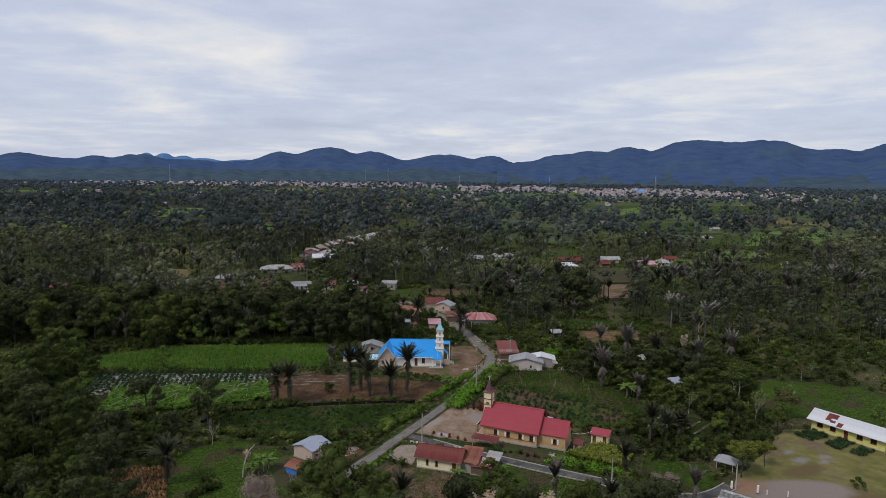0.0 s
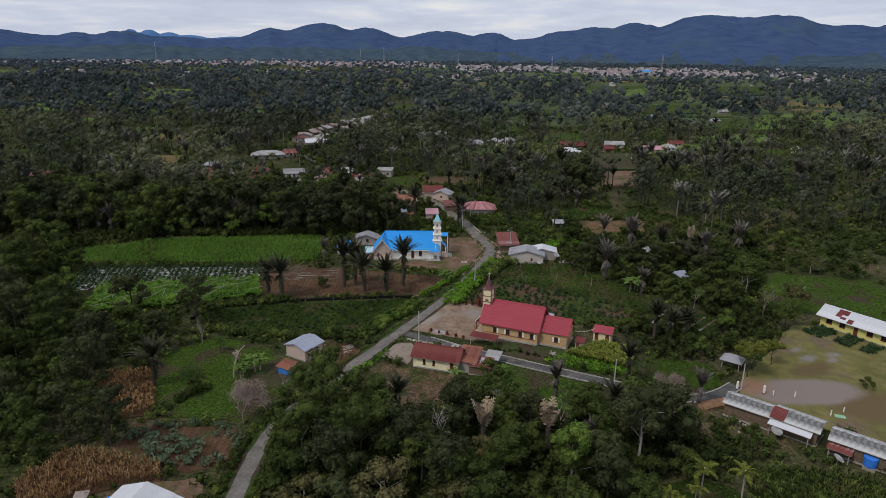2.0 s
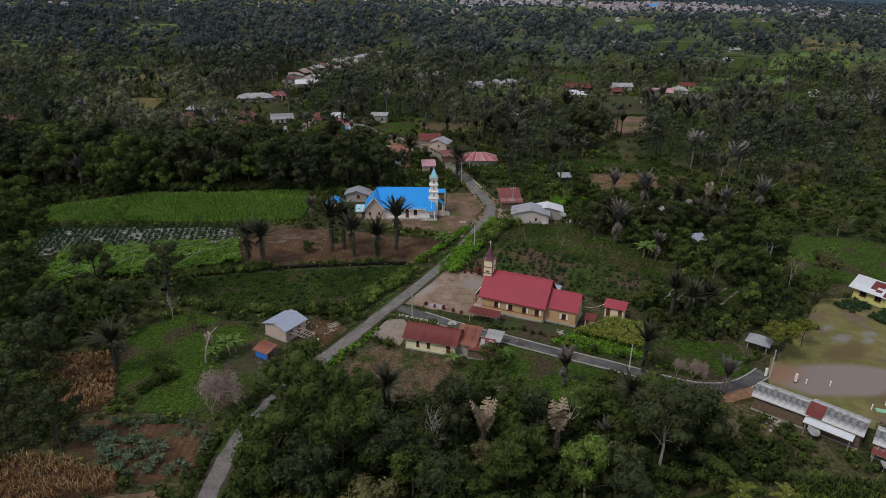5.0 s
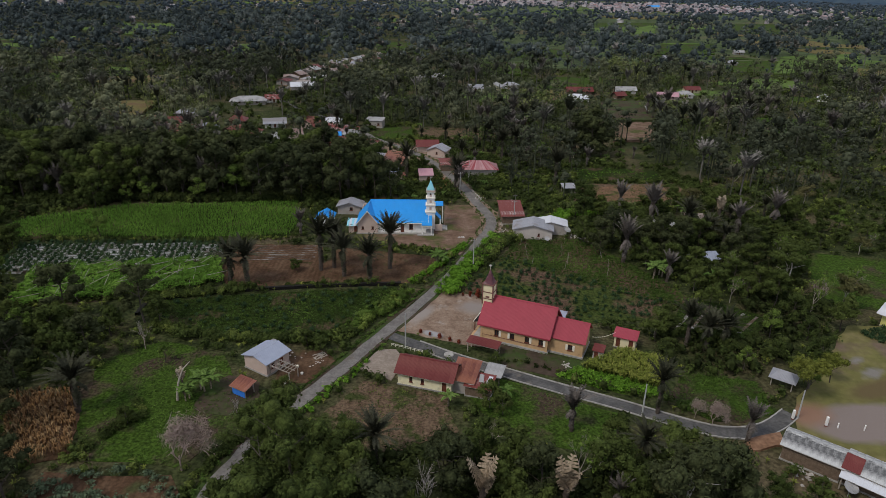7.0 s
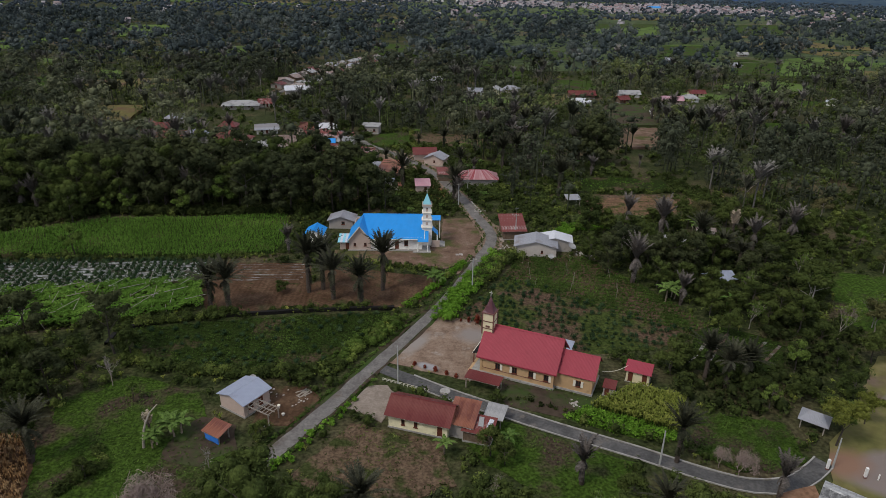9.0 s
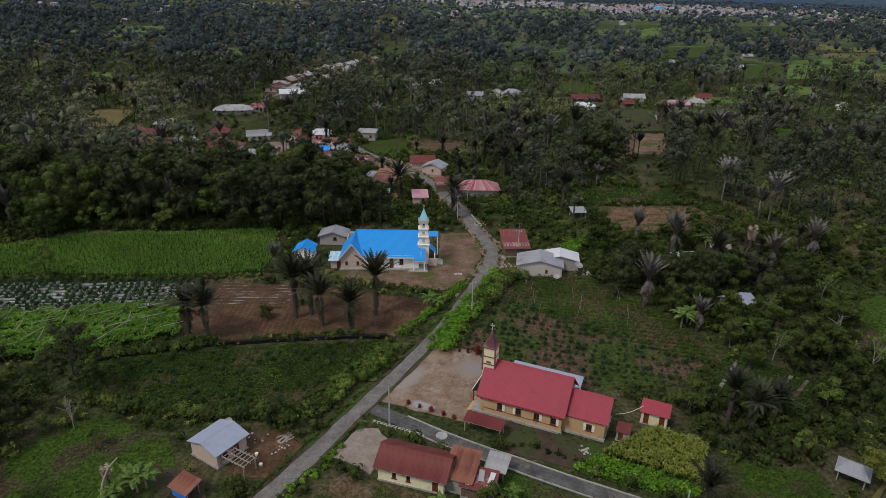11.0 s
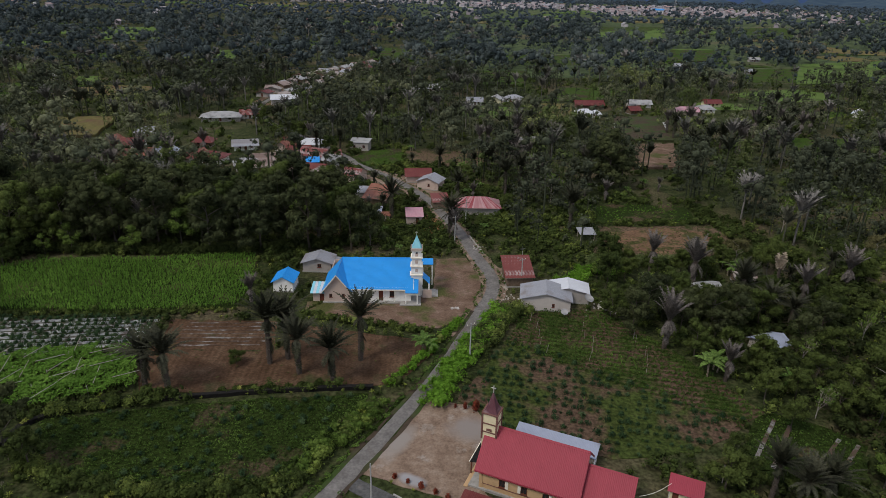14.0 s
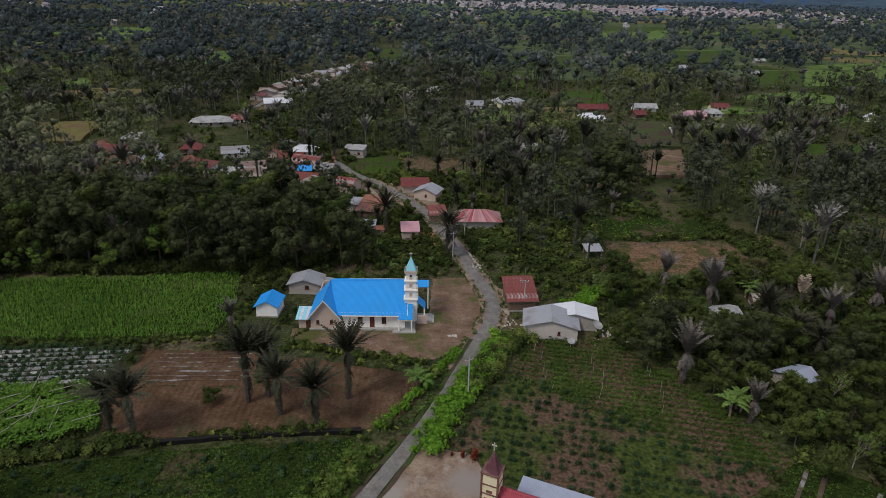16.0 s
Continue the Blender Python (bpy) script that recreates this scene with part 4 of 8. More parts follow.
def sloped(parent, a, b, c, d, mat, sheets, roofname="roof", label=""):
    """One roof slope with eave a-b and top d-c; split into sheets side by side where sheets is given (their width)."""
    a, b, c, d = map(Vector, (a, b, c, d))
    if not sheets:
        return part(roofname, slab(a, b, c, d), mat, parent, label)
    low = Vector((0, 0, -0.06))
    rf = part(roofname, slab(a + low, b + low, c + low, d + low, 0.05), M["timber"], parent, label)
    n = max(2, int((b - a).length / sheets))
    shared = None
    even = abs((b - a).length - (c - d).length) < 0.05 and abs((b - a).normalized().dot((d - a).normalized())) < 0.05
    for i in range(n):
        u, v = i / n, (i + 1) / n
        if even:
            if shared is None:
                o = a
                q = (b - a) / n
                e = q.normalized() * 0.03
                shared = slab(-e, q + e, (d - a) + q + e, (d - a) - e, 0.04).mesh("sheet", mat)
            s = new("sheet", shared)
            s.location = a + (b - a) * u + Vector((0, 0, 0.012 * (i % 2) + 0.01 * RNG.uniform()))
        else:
            s = new("sheet", slab(a.lerp(b, u), a.lerp(b, v), d.lerp(c, v), d.lerp(c, u), 0.04).mesh("sheet", mat))
            s.location = (0, 0, 0.012 * (i % 2))
        s.parent = rf
    return rf


BUILT = []        # footprints (x, y, radius) that plants keep clear of


def house(name, x, y, rot, L, W, h, rise, wall, roof, label, category="house", style="gable", over=0.5, sheets=None, wins=(), doors=(), base=0.25,
          frame_mat="brownwood", stilts=False, tilt=0.0, clear=None, group=""):
    """Ridge along local x. style: gable, hip, shed (high side +y). wins and doors: (side, offset, ...)."""
    ob = thing(name, pose(x, y, 0, 0, 0, rot), label, category, group)
    c, s = math.cos(radians(rot)), math.sin(radians(rot))
    for u in np.arange(-L / 2 + W / 4, L / 2 - W / 4 + 0.01, max(1.0, W / 2)) if L > W else [0]:
        BUILT.append((x + c * u, y + s * u, clear or W / 2 + 1.2))
    z0 = base
    if stilts:
        for sx in (-1, 1):
            for sy in (-1, 1):
                part("post", Geo().box(sx * (L / 2 - 0.15) - 0.08, sx * (L / 2 - 0.15) + 0.08, sy * (W / 2 - 0.15) - 0.08, sy * (W / 2 - 0.15) + 0.08, 0, h + (rise if sy > 0 and style == "shed" else 0)), M["timber"], ob)
        z0 = 0.0
    else:
        part("foundation", Geo().box(-L / 2 - 0.12, L / 2 + 0.12, -W / 2 - 0.12, W / 2 + 0.12, -0.1, base), M["concrete"], ob)
        holes = {k: [] for k in SIDES}
        for wn_ in wins:
            holes[wn_[0]].append((wn_[1], wn_[2], wn_[3], wn_[4]))
        for d in doors:
            holes[d[0]].append((d[1], 0.0, d[2], d[3]))
        for side, (turn, k) in SIDES.items():
            length = (L, W - 0.32)[k]
            off = (W, L)[k] / 2
            m = Matrix.Rotation(radians(turn), 4, "Z") @ Matrix.Translation((0, -off, z0))
            hh = h - z0
            gab = 0.0
            if style == "gable" and k == 1:
                gab = rise
            if style == "shed" and side == "n":
                hh += rise
            panel = wall_panel(length, hh, 0.16, holes[side], gab * (W - 0.32) / W)
            if style == "shed" and k == 1:
                up_ = -length / 2 if side == "w" else length / 2
                panel.prism([(-length / 2, 0, hh), (length / 2, 0, hh), (up_, 0, hh + rise * (W - 0.32) / W)], (0, 0.16, 0))
            part("wall", panel, M[wall], ob).matrix_basis = m
            for hx, hz, hw, hh_ in [(q[1], q[2], q[3], q[4]) for q in wins if q[0] == side]:
                window(ob, m @ Matrix.Translation((hx, 0, hz)), hw, hh_, M[frame_mat])
            for q in doors:
                if q[0] == side:
                    door(ob, m @ Matrix.Translation((q[1], 0, 0)), q[2], q[3], M[frame_mat])
    X, Y = L / 2 + over, W / 2 + over
    drop = rise * over / (W / 2)
    e, t = h - drop + 0.06, h + rise + 0.06
    rm = M[roof]
    if style == "gable":
        sloped(ob, (-X, -Y, e), (X, -Y, e), (X, 0, t), (-X, 0, t), rm, sheets)
        sloped(ob, (X, Y, e), (-X, Y, e), (-X, 0, t), (X, 0, t), rm, sheets)
        part("ridge_cap", Geo().prism([(-X, -0.22, t - 0.06), (-X, 0, t + 0.05), (-X, 0.22, t - 0.06)], (2 * X, 0, 0)), rm, ob)
    elif style == "hip":
        q = min(Y, X * 0.6)
        sloped(ob, (-X, -Y, e), (X, -Y, e), (X - q, 0, t), (-X + q, 0, t), rm, sheets)
        sloped(ob, (X, Y, e), (-X, Y, e), (-X + q, 0, t), (X - q, 0, t), rm, sheets)
        for sx in (-1, 1):
            part("roof", Geo().prism([(sx * X, -Y, e), (sx * X, Y, e), (sx * (X - q), 0, t)], (0, 0, -0.07)), rm, ob)
    else:
        dz = rise * over / W
        sloped(ob, (-X, -Y, h - dz + 0.06), (X, -Y, h - dz + 0.06), (X, Y, h + rise + dz + 0.06), (-X, Y, h + rise + dz + 0.06), rm, sheets)
    return ob


def cross(parent, m, size, mat):
    ob = part("cross", Geo().box(-0.06, 0.06, -0.06, 0.06, 0, size).box(-size * 0.3, -0.06, -0.06, 0.06, size * 0.62, size * 0.62 + 0.12).box(0.06, size * 0.3, -0.06, 0.06, size * 0.62, size * 0.62 + 0.12), mat, parent, "pale cross on the spire")
    ob.matrix_basis = m
    return ob


def spire(parent, x, y, z, r, height, mat, flare=1.15, n=8):
    """A spire of n sides with a flared foot."""
    g = Geo()
    levels = [(r * flare, 0), (r * 0.74, height * 0.2), (r * 0.36, height * 0.6), (0.06, height)]
    for rr, zz in levels:
        for k in range(n):
            w = 2 * math.pi * (k + 0.5) / n
            g.v.append((x + rr * math.cos(w), y + rr * math.sin(w), z + zz))
    for j in range(len(levels) - 1):
        for k in range(n):
            g.f.append((j * n + k, j * n + (k + 1) % n, (j + 1) * n + (k + 1) % n, (j + 1) * n + k))
    g.f.append(tuple(range(n - 1, -1, -1)))
    g.f.append(tuple(range(3 * n, 4 * n)))
    return part("spire", g, mat, parent)


def red_church():
    """Local x along the nave from its west end, y to the north; the south wall is y = 0."""
    ob = thing("church", pose(11.9, 150.5, 0, 0, 0, -24), "tan-walled church with a red metal roof and cream bell tower", "church")
    for q in (1.5, 5, 8.5, 12, 15.5, 18.5):
        BUILT.append((11.9 + 0.914 * q + 0.407 * 4, 150.5 - 0.407 * q + 0.914 * 4, 6.5))
    L, W, h, rise = 13.2, 9.0, 3.5, 4.3
    part("foundation", Geo().box(-1.6, L + 0.25, -0.3, W + 0.3, -0.1, 0.4), M["concrete"], ob)
    wx = [3.2, 6.3, 9.3, 12.0]
    ms = Matrix.Translation((L / 2, 0, 0.4))
    part("wall", wall_panel(L, h - 0.4, 0.2, [(q - L / 2, 1.0, 0.9, 1.25) for q in wx]), M["tan"], ob).matrix_basis = ms
    for i, q in enumerate(wx):
        window(ob, ms @ Matrix.Translation((q - L / 2, 0, 1.0)), 0.9, 1.25, M["brownwood"], shutters=((1,), (-1,), (1,), (1,))[i])
    part("wall", wall_panel(L, h - 0.4, 0.2, []), M["tan"], ob).matrix_basis = Matrix.Translation((L / 2, W, 0.4)) @ Matrix.Rotation(math.pi, 4, "Z")
    for xx, turn in ((L, 90), (0, -90)):
        part("wall", wall_panel(W - 0.4, h - 0.4, 0.2, [] if turn == 90 else [(0, 0, 1.8, 2.4)], rise * 0.955), M["tan"], ob).matrix_basis = Matrix.Translation((xx, W / 2, 0.4)) @ Matrix.Rotation(radians(turn), 4, "Z")
    door(ob, Matrix.Translation((0, W / 2, 0.4)) @ Matrix.Rotation(radians(-90), 4, "Z"), 1.8, 2.4, M["brownwood"])
    part("string_course", Geo().box(0, L, -0.06, 0, 1.15, 1.22), M["brownstone"], ob)
    for q in (0.12, L - 0.12):
        part("corner_pillar", Geo().box(q - 0.22, q + 0.22, -0.10, -0.02, 0.4, h - 0.1), M["tan"], ob)
    e, t = h - 0.15, h + rise
    X0, X1 = -0.75, L + 0.55
    part("roof", slab((X0, -0.4, e), (X1, -0.4, e), (X1, W / 2, t), (X0, W / 2, t), 0.09), M["r_red"], ob)
    part("roof", slab((X1, W + 0.4, e), (X0, W + 0.4, e), (X0, W / 2, t), (X1, W / 2, t), 0.09), M["r_red"], ob)
    part("ridge_cap", Geo().prism([(X0, W / 2 - 0.25, t - 0.12), (X0, W / 2, t + 0.07), (X0, W / 2 + 0.25, t - 0.12)], (X1 - X0, 0, 0)), M["r_red"], ob)
    part("fascia", Geo().box(X0, X1, -0.44, -0.37, e - 0.24, e - 0.08), M["r_red"], ob)
    part("bargeboard", Geo().prism([(X1 + 0.02, -0.4, e - 0.3), (X1 + 0.02, -0.4, e), (X1 + 0.02, W / 2, t), (X1 + 0.02, W + 0.4, e), (X1 + 0.02, W + 0.4, e - 0.3), (X1 + 0.02, W / 2, t - 0.35)], (0.05, 0, 0)), M["r_red"], ob)
    # annex at the east end
    a0, a1, y0, y1, ah, ar = L + 0.02, L + 6.5, 1.0, 7.3, 3.4, 2.7
    part("annex_foundation", Geo().box(a0, a1 + 0.2, y0 - 0.2, y1 + 0.2, -0.1, 0.35), M["concrete"], ob)
    am = Matrix.Translation(((a0 + a1) / 2, y0, 0.35))
    part("annex_wall", wall_panel(a1 - a0, ah - 0.35, 0.2, [(0.9, 0.9, 0.9, 1.2)]), M["tan"], ob).matrix_basis = am
    window(ob, am @ Matrix.Translation((0.9, 0, 0.9)), 0.9, 1.2, M["brownwood"], shutters=(-1, 1))
    part("annex_wall", wall_panel(a1 - a0, ah - 0.35, 0.2, []), M["tan"], ob).matrix_basis = Matrix.Translation(((a0 + a1) / 2, y1, 0.35)) @ Matrix.Rotation(math.pi, 4, "Z")
    ym = (y0 + y1) / 2
    part("annex_wall", wall_panel(y1 - y0 - 0.4, ah - 0.35, 0.2, [], ar * 0.93), M["tan"], ob).matrix_basis = Matrix.Translation((a1, ym, 0.35)) @ Matrix.Rotation(radians(90), 4, "Z")
    ae, at = ah - 0.12, ah + ar
    b1 = a1 + 0.5
    part("annex_roof", slab((a0, y0 - 0.3, ae), (b1, y0 - 0.3, ae), (b1, ym, at), (a0, ym, at), 0.09), M["r_red"], ob)
    part("annex_roof", slab((b1, y1 + 0.3, ae), (a0, y1 + 0.3, ae), (a0, ym, at), (b1, ym, at), 0.09), M["r_red"], ob)
    part("ridge_cap", Geo().prism([(a0, ym - 0.22, at - 0.12), (a0, ym, at + 0.06), (a0, ym + 0.22, at - 0.12)], (b1 - a0, 0, 0)), M["r_red"], ob)
    # bell tower over the west end
    tx, ty, tw = -0.1, W / 2 - 0.25, 1.05
    part("tower", Geo().box(tx - tw, tx + tw, ty - tw, ty + tw, 0.4, 10.2), M["cream"], ob, "cream square bell tower")
    for z in (8.55, 7.15):
        part("tower_band", Geo().box(tx - tw - 0.06, tx + tw + 0.06, ty - tw - 0.06, ty + tw + 0.06, z, z + 0.18), M["brownstone"], ob, "brown band round the tower")
    for sx in (-1, 1):
        for sy in (-1, 1):
            part("tower_corner", Geo().box(tx + sx * tw - 0.11, tx + sx * tw + 0.11, ty + sy * tw - 0.11, ty + sy * tw + 0.11, 6.0, 10.2), M["brownstone"], ob, "brown corner strip")
            part("finial", Geo().tube((tx + sx * (tw + 0.06), ty + sy * (tw + 0.06), 10.32), (tx + sx * (tw + 0.1), ty + sy * (tw + 0.1), 10.75), 0.07, 0.02), M["brownstone"], ob)
    part("tower_vent", Geo().box(tx - 0.38, tx + 0.38, ty - tw - 0.09, ty - tw - 0.02, 7.5, 7.85), M["brownstone"], ob, "slatted vent")
    part("tower_cornice", Geo().box(tx - tw - 0.16, tx + tw + 0.16, ty - tw - 0.16, ty + tw + 0.16, 10.2, 10.36), M["brownstone"], ob)
    spire(ob, tx, ty, 10.36, 1.36, 2.9, M["r_purple"], 1.05, 4)
    cross(ob, Matrix.Translation((tx, ty, 13.2)), 1.1, M["brass"])
    # west porch and its steps
    part("porch_roof", slab((-2.3, 2.0, 2.35), (-0.3, 2.0, 2.8), (-0.3, W - 1.6, 2.8), (-2.3, W - 1.6, 2.35), 0.1), M["blackbank"], ob, "black flat porch roof")
    part("porch_edge", Geo().box(-2.42, -2.31, 1.95, W - 1.55, 2.2, 2.38), M["paletrim"], ob, "pale porch fascia")
    for yy in (2.2, W - 1.8):
        part("porch_post", Geo().box(-2.2, -2.05, yy - 0.08, yy + 0.08, 0.0, 2.35), M["brownwood"], ob)
    part("step", Geo().box(-2.2, -1.62, -0.6, W * 0.8, -0.1, 0.22), M["tan"], ob, "tan plastered step")
    return ob


red_church()


def blue_church():
    ob = thing("church", pose(-18.6, 205.6, 0, 0, 0, 0.5), "church with a bright blue roof, white nave and tiered tower", "church")
    for q in (0, 5, 10, 15, 20):
        for w in (3, 8, 13):
            BUILT.append((-18.6 + q, 205.6 + w, 4.5))
    n0, n1, W, h, ridge_z = 5.6, 18.8, 16.4, 3.6, 7.1
    ym = 8.6
    part("foundation", Geo().box(-0.3, 20.9, -0.35, 17.2, -0.1, 0.35), M["concrete"], ob)
    ms = Matrix.Translation(((n0 + n1) / 2, 0.55, 0.35))
    wx = [(-2.35, "w"), (0.05, "d"), (2.45, "w")]
    off = 0.0
    holes = [(q + off, 0.9, 1.0, 1.4) if k == "w" else (q + off, 0.0, 0.95, 2.3) for q, k in wx]
    part("wall", wall_panel(n1 - n0, h - 0.35, 0.22, holes), M["white"], ob, "white nave wall").matrix_basis = ms
    for (q, k), o in zip(wx, holes):
        m = ms @ Matrix.Translation((o[0], 0, o[1]))
        if k == "w":
            window(ob, m, 1.0, 1.4, M["brownwood"])
            z1 = 1.4
        else:
            door(ob, m, 0.95, 2.3, M["brownwood"])
            z1 = 2.3
        part("arch", Geo().prism([(-0.55, -0.06, z1), (0.55, -0.06, z1), (0.36, -0.06, z1 + 0.33), (0, -0.06, z1 + 0.55), (-0.36, -0.06, z1 + 0.33)], (0, 0.05, 0)), M["brownwood"], ob, "dark pointed arch head").matrix_basis = m
    part("wall", wall_panel(n1 - n0, h - 0.35, 0.22, []), M["white"], ob).matrix_basis = Matrix.Translation(((n0 + n1) / 2, 16.7, 0.35)) @ Matrix.Rotation(math.pi, 4, "Z")
    part("wall", wall_panel(W - 0.8, h - 0.35, 0.22, [], ridge_z - h - 0.1), M["white"], ob).matrix_basis = Matrix.Translation((n1, ym, 0.35)) @ Matrix.Rotation(radians(90), 4, "Z")
    e = h - 0.25
    X0, X1 = n0 - 2.6, n1 + 0.5
    part("roof", slab((X0, 0.0, e), (X1, 0.0, e), (X1, ym, ridge_z), (X0, ym, ridge_z), 0.1), M["r_blue"], ob)
    part("roof", slab((X1, 17.2, e), (X0, 17.2, e), (X0, ym, ridge_z), (X1, ym, ridge_z), 0.1), M["r_blue"], ob)
    part("ridge_cap", Geo().prism([(X0, ym - 0.25, ridge_z - 0.06), (X0, ym, ridge_z + 0.08), (X0, ym + 0.25, ridge_z - 0.06)], (X1 - X0, 0, 0)), M["r_blue"], ob)
    part("gutter", Geo().box(n0 + 0.3, X1, -0.22, -0.02, e - 0.22, e - 0.06), M["paletrim"], ob, "white eaves gutter")
    part("bargeboard", Geo().prism([(X1 + 0.02, -0.02, e - 0.28), (X1 + 0.02, -0.02, e + 0.06), (X1 + 0.02, ym, ridge_z + 0.08), (X1 + 0.02, ym, ridge_z - 0.3)], (0.08, 0, 0)), M["paletrim"], ob)
    part("downpipe", Geo().tube((15.2, -0.05, 0.35), (15.2, -0.05, e - 0.2), 0.06, 0.06), M["paletrim"], ob)
    # cross wing with its gable to the south
    w0, w1, wm = 0.0, 5.55, 2.8
    gz = 6.75
    wmx = Matrix.Translation((wm, -0.02, 0.35))
    part("wing_wall", wall_panel(w1 - w0, h - 0.75, 0.22, [(-1.35, 1.0, 0.62, 0.85), (1.35, 1.0, 0.62, 0.85)], gz - h + 0.2), M["pinkish"], ob, "bare pinkish gable wall").matrix_basis = wmx
    for q in (-1.35, 1.35):
        window(ob, wmx @ Matrix.Translation((q, 0, 1.0)), 0.62, 0.85, M["brownwood"])
    for q, turn in ((w0, -90), (w1, 90)):
        part("wing_wall", wall_panel(16, h - 1.05, 0.22, []), M["pinkish"], ob).matrix_basis = Matrix.Translation((q, 8.3, 0.35)) @ Matrix.Rotation(radians(turn), 4, "Z")
    part("wing_wall", wall_panel(w1 - w0 - 0.5, h - 0.75, 0.22, []), M["pinkish"], ob).matrix_basis = Matrix.Translation((wm, 16.4, 0.35)) @ Matrix.Rotation(math.pi, 4, "Z")
    we = h - 0.95
    part("wing_roof", slab((w0 - 0.55, ym + 1.5, we), (w0 - 0.55, -0.55, we), (wm, -0.55, gz + 0.12), (wm + 0.3, ym, ridge_z + 0.02), 0.1), M["r_blue"], ob)
    part("wing_roof", slab((w1 + 0.55, -0.55, we), (w1 + 0.55, ym - 0.3, we), (wm + 0.3, ym - 0.3, gz + 0.12), (wm, -0.55, gz + 0.12), 0.1), M["r_blue"], ob)
    part("bargeboard", Geo().prism([(w0 - 0.6, -0.6, we - 0.28), (wm, -0.6, gz - 0.18), (w1 + 0.6, -0.6, we - 0.28), (w1 + 0.6, -0.6, we + 0.05), (wm, -0.6, gz + 0.16), (w0 - 0.6, -0.6, we + 0.05)], (0, 0.05, 0)), M["paletrim"], ob, "white gable board")
    # lean-to west of the wing
    part("lean_to_wall", wall_panel(2.3, 2.2, 0.16, [(0.75, 0, 0.85, 1.95)]), M["pinkish"], ob).matrix_basis = Matrix.Translation((-1.3, 0.3, 0.2))
    door(ob, Matrix.Translation((-0.55, 0.3, 0.2)), 0.85, 1.95, M["brownwood"])
    part("lean_to_wall", wall_panel(3.4, 2.2, 0.16, []), M["pinkish"], ob).matrix_basis = Matrix.Translation((-2.45, 2.1, 0.2)) @ Matrix.Rotation(radians(-90), 4, "Z")
    for i in range(5):
        part("lean_to_roof", slab((-2.95 + 0.62 * i, -0.25, 2.4), (-2.36 + 0.62 * i, -0.25, 2.4), (-2.36 + 0.62 * i, 4.2, 3.1), (-2.95 + 0.62 * i, 4.2, 3.1), 0.06), (M["r_teal"], M["r_white"])[i % 2], ob)
    # tower in tiers at the east end
    tx, ty = 19.95, 4.3
    z = 0.35
    for r, top in ((1.25, 5.3), (1.15, 7.3), (1.08, 9.3), (1.0, 11.0)):
        part("tower_tier", Geo().box(tx - r, tx + r, ty - r, ty + r, z, top), M["white"], ob, "white tower tier")
        part("tower_band", Geo().box(tx - r - 0.22, tx + r + 0.22, ty - r - 0.22, ty + r + 0.22, top, top + 0.22), M["paletrim"], ob, "pale moulding round the tower")
        if top > 6:
            part("tower_opening", Geo().box(tx - 0.3, tx + 0.3, ty - r - 0.03, ty - r + 0.02, top - 1.25, top - 0.45), M["pinkish"], ob)
        z = top + 0.22
    part("bell_opening", Geo().box(tx - 0.2, tx + 0.2, ty - 1.04, ty - 0.98, 10.35, 10.75), M["glass"], ob)
    part("tower_parapet", Geo().box(tx - 1.28, tx + 1.28, ty - 1.28, ty - 1.18, 11.22, 11.7).box(tx - 1.28, tx + 1.28, ty + 1.18, ty + 1.28, 11.22, 11.7)
         .box(tx - 1.28, tx - 1.18, ty - 1.18, ty + 1.18, 11.22, 11.7).box(tx + 1.18, tx + 1.28, ty - 1.18, ty + 1.18, 11.22, 11.7), M["pinkish"], ob)
    g = Geo()
    for a, b in (((-1, -1), (1, -1)), ((1, -1), (1, 1)), ((1, 1), (-1, 1)), ((-1, 1), (-1, -1))):
        g.quad((tx + 1.12 * a[0], ty + 1.12 * a[1], 11.3), (tx + 1.12 * b[0], ty + 1.12 * b[1], 11.3), (tx, ty, 14.4))
    part("spire", g, M["r_teal"], ob, "pale turquoise pyramid spire")
    cross(ob, Matrix.Translation((tx, ty, 14.3)), 1.0, M["brass"])
    # porches
    part("porch_roof", slab((17.6, -1.0, 3.0), (20.4, -1.0, 3.0), (20.4, 2.9, 4.5), (17.6, 2.9, 4.5), 0.1), M["r_blue"], ob, "blue porch roof")
    part("porch_beam", Geo().box(17.5, 20.5, -0.95, -0.7, 2.6, 2.9), M["paletrim"], ob)
    for q in (17.7, 20.2):
        part("porch_column", Geo().tube((q, -0.8, 0.3), (q, -0.8, 2.62), 0.14, 0.14, 8), M["white"], ob)
    part("porch_floor", Geo().box(16.4, 21.0, -1.4, -0.36, -0.1, 0.3), M["concrete"], ob)
    part("east_porch_roof", slab((22.9, 3.0, 3.3), (22.9, 6.2, 3.3), (21.25, 6.2, 4.9), (21.25, 3.0, 4.9), 0.1), M["r_blue"], ob, "blue side porch roof")
    for q in (3.2, 6.0):
        part("porch_column", Geo().tube((22.7, q, 0.0), (22.7, q, 3.4), 0.15, 0.15, 8), M["white"], ob)
    part("east_porch_wall", Geo().box(21.3, 23.3, 2.6, 2.8, -0.1, 2.0), M["pinkish"], ob)
    part("step", Geo().box(21.0, 24.2, 3.0, 6.4, -0.1, 0.45).box(24.2, 24.7, 3.0, 6.4, -0.1, 0.25), M["concrete"], ob)
    part("rear_canopy", slab((21.0, 9.3, 5.2), (23.6, 9.3, 5.2), (23.6, 11.5, 5.8), (21.0, 11.5, 5.8), 0.1), M["r_blue"], ob, "blue rear canopy")
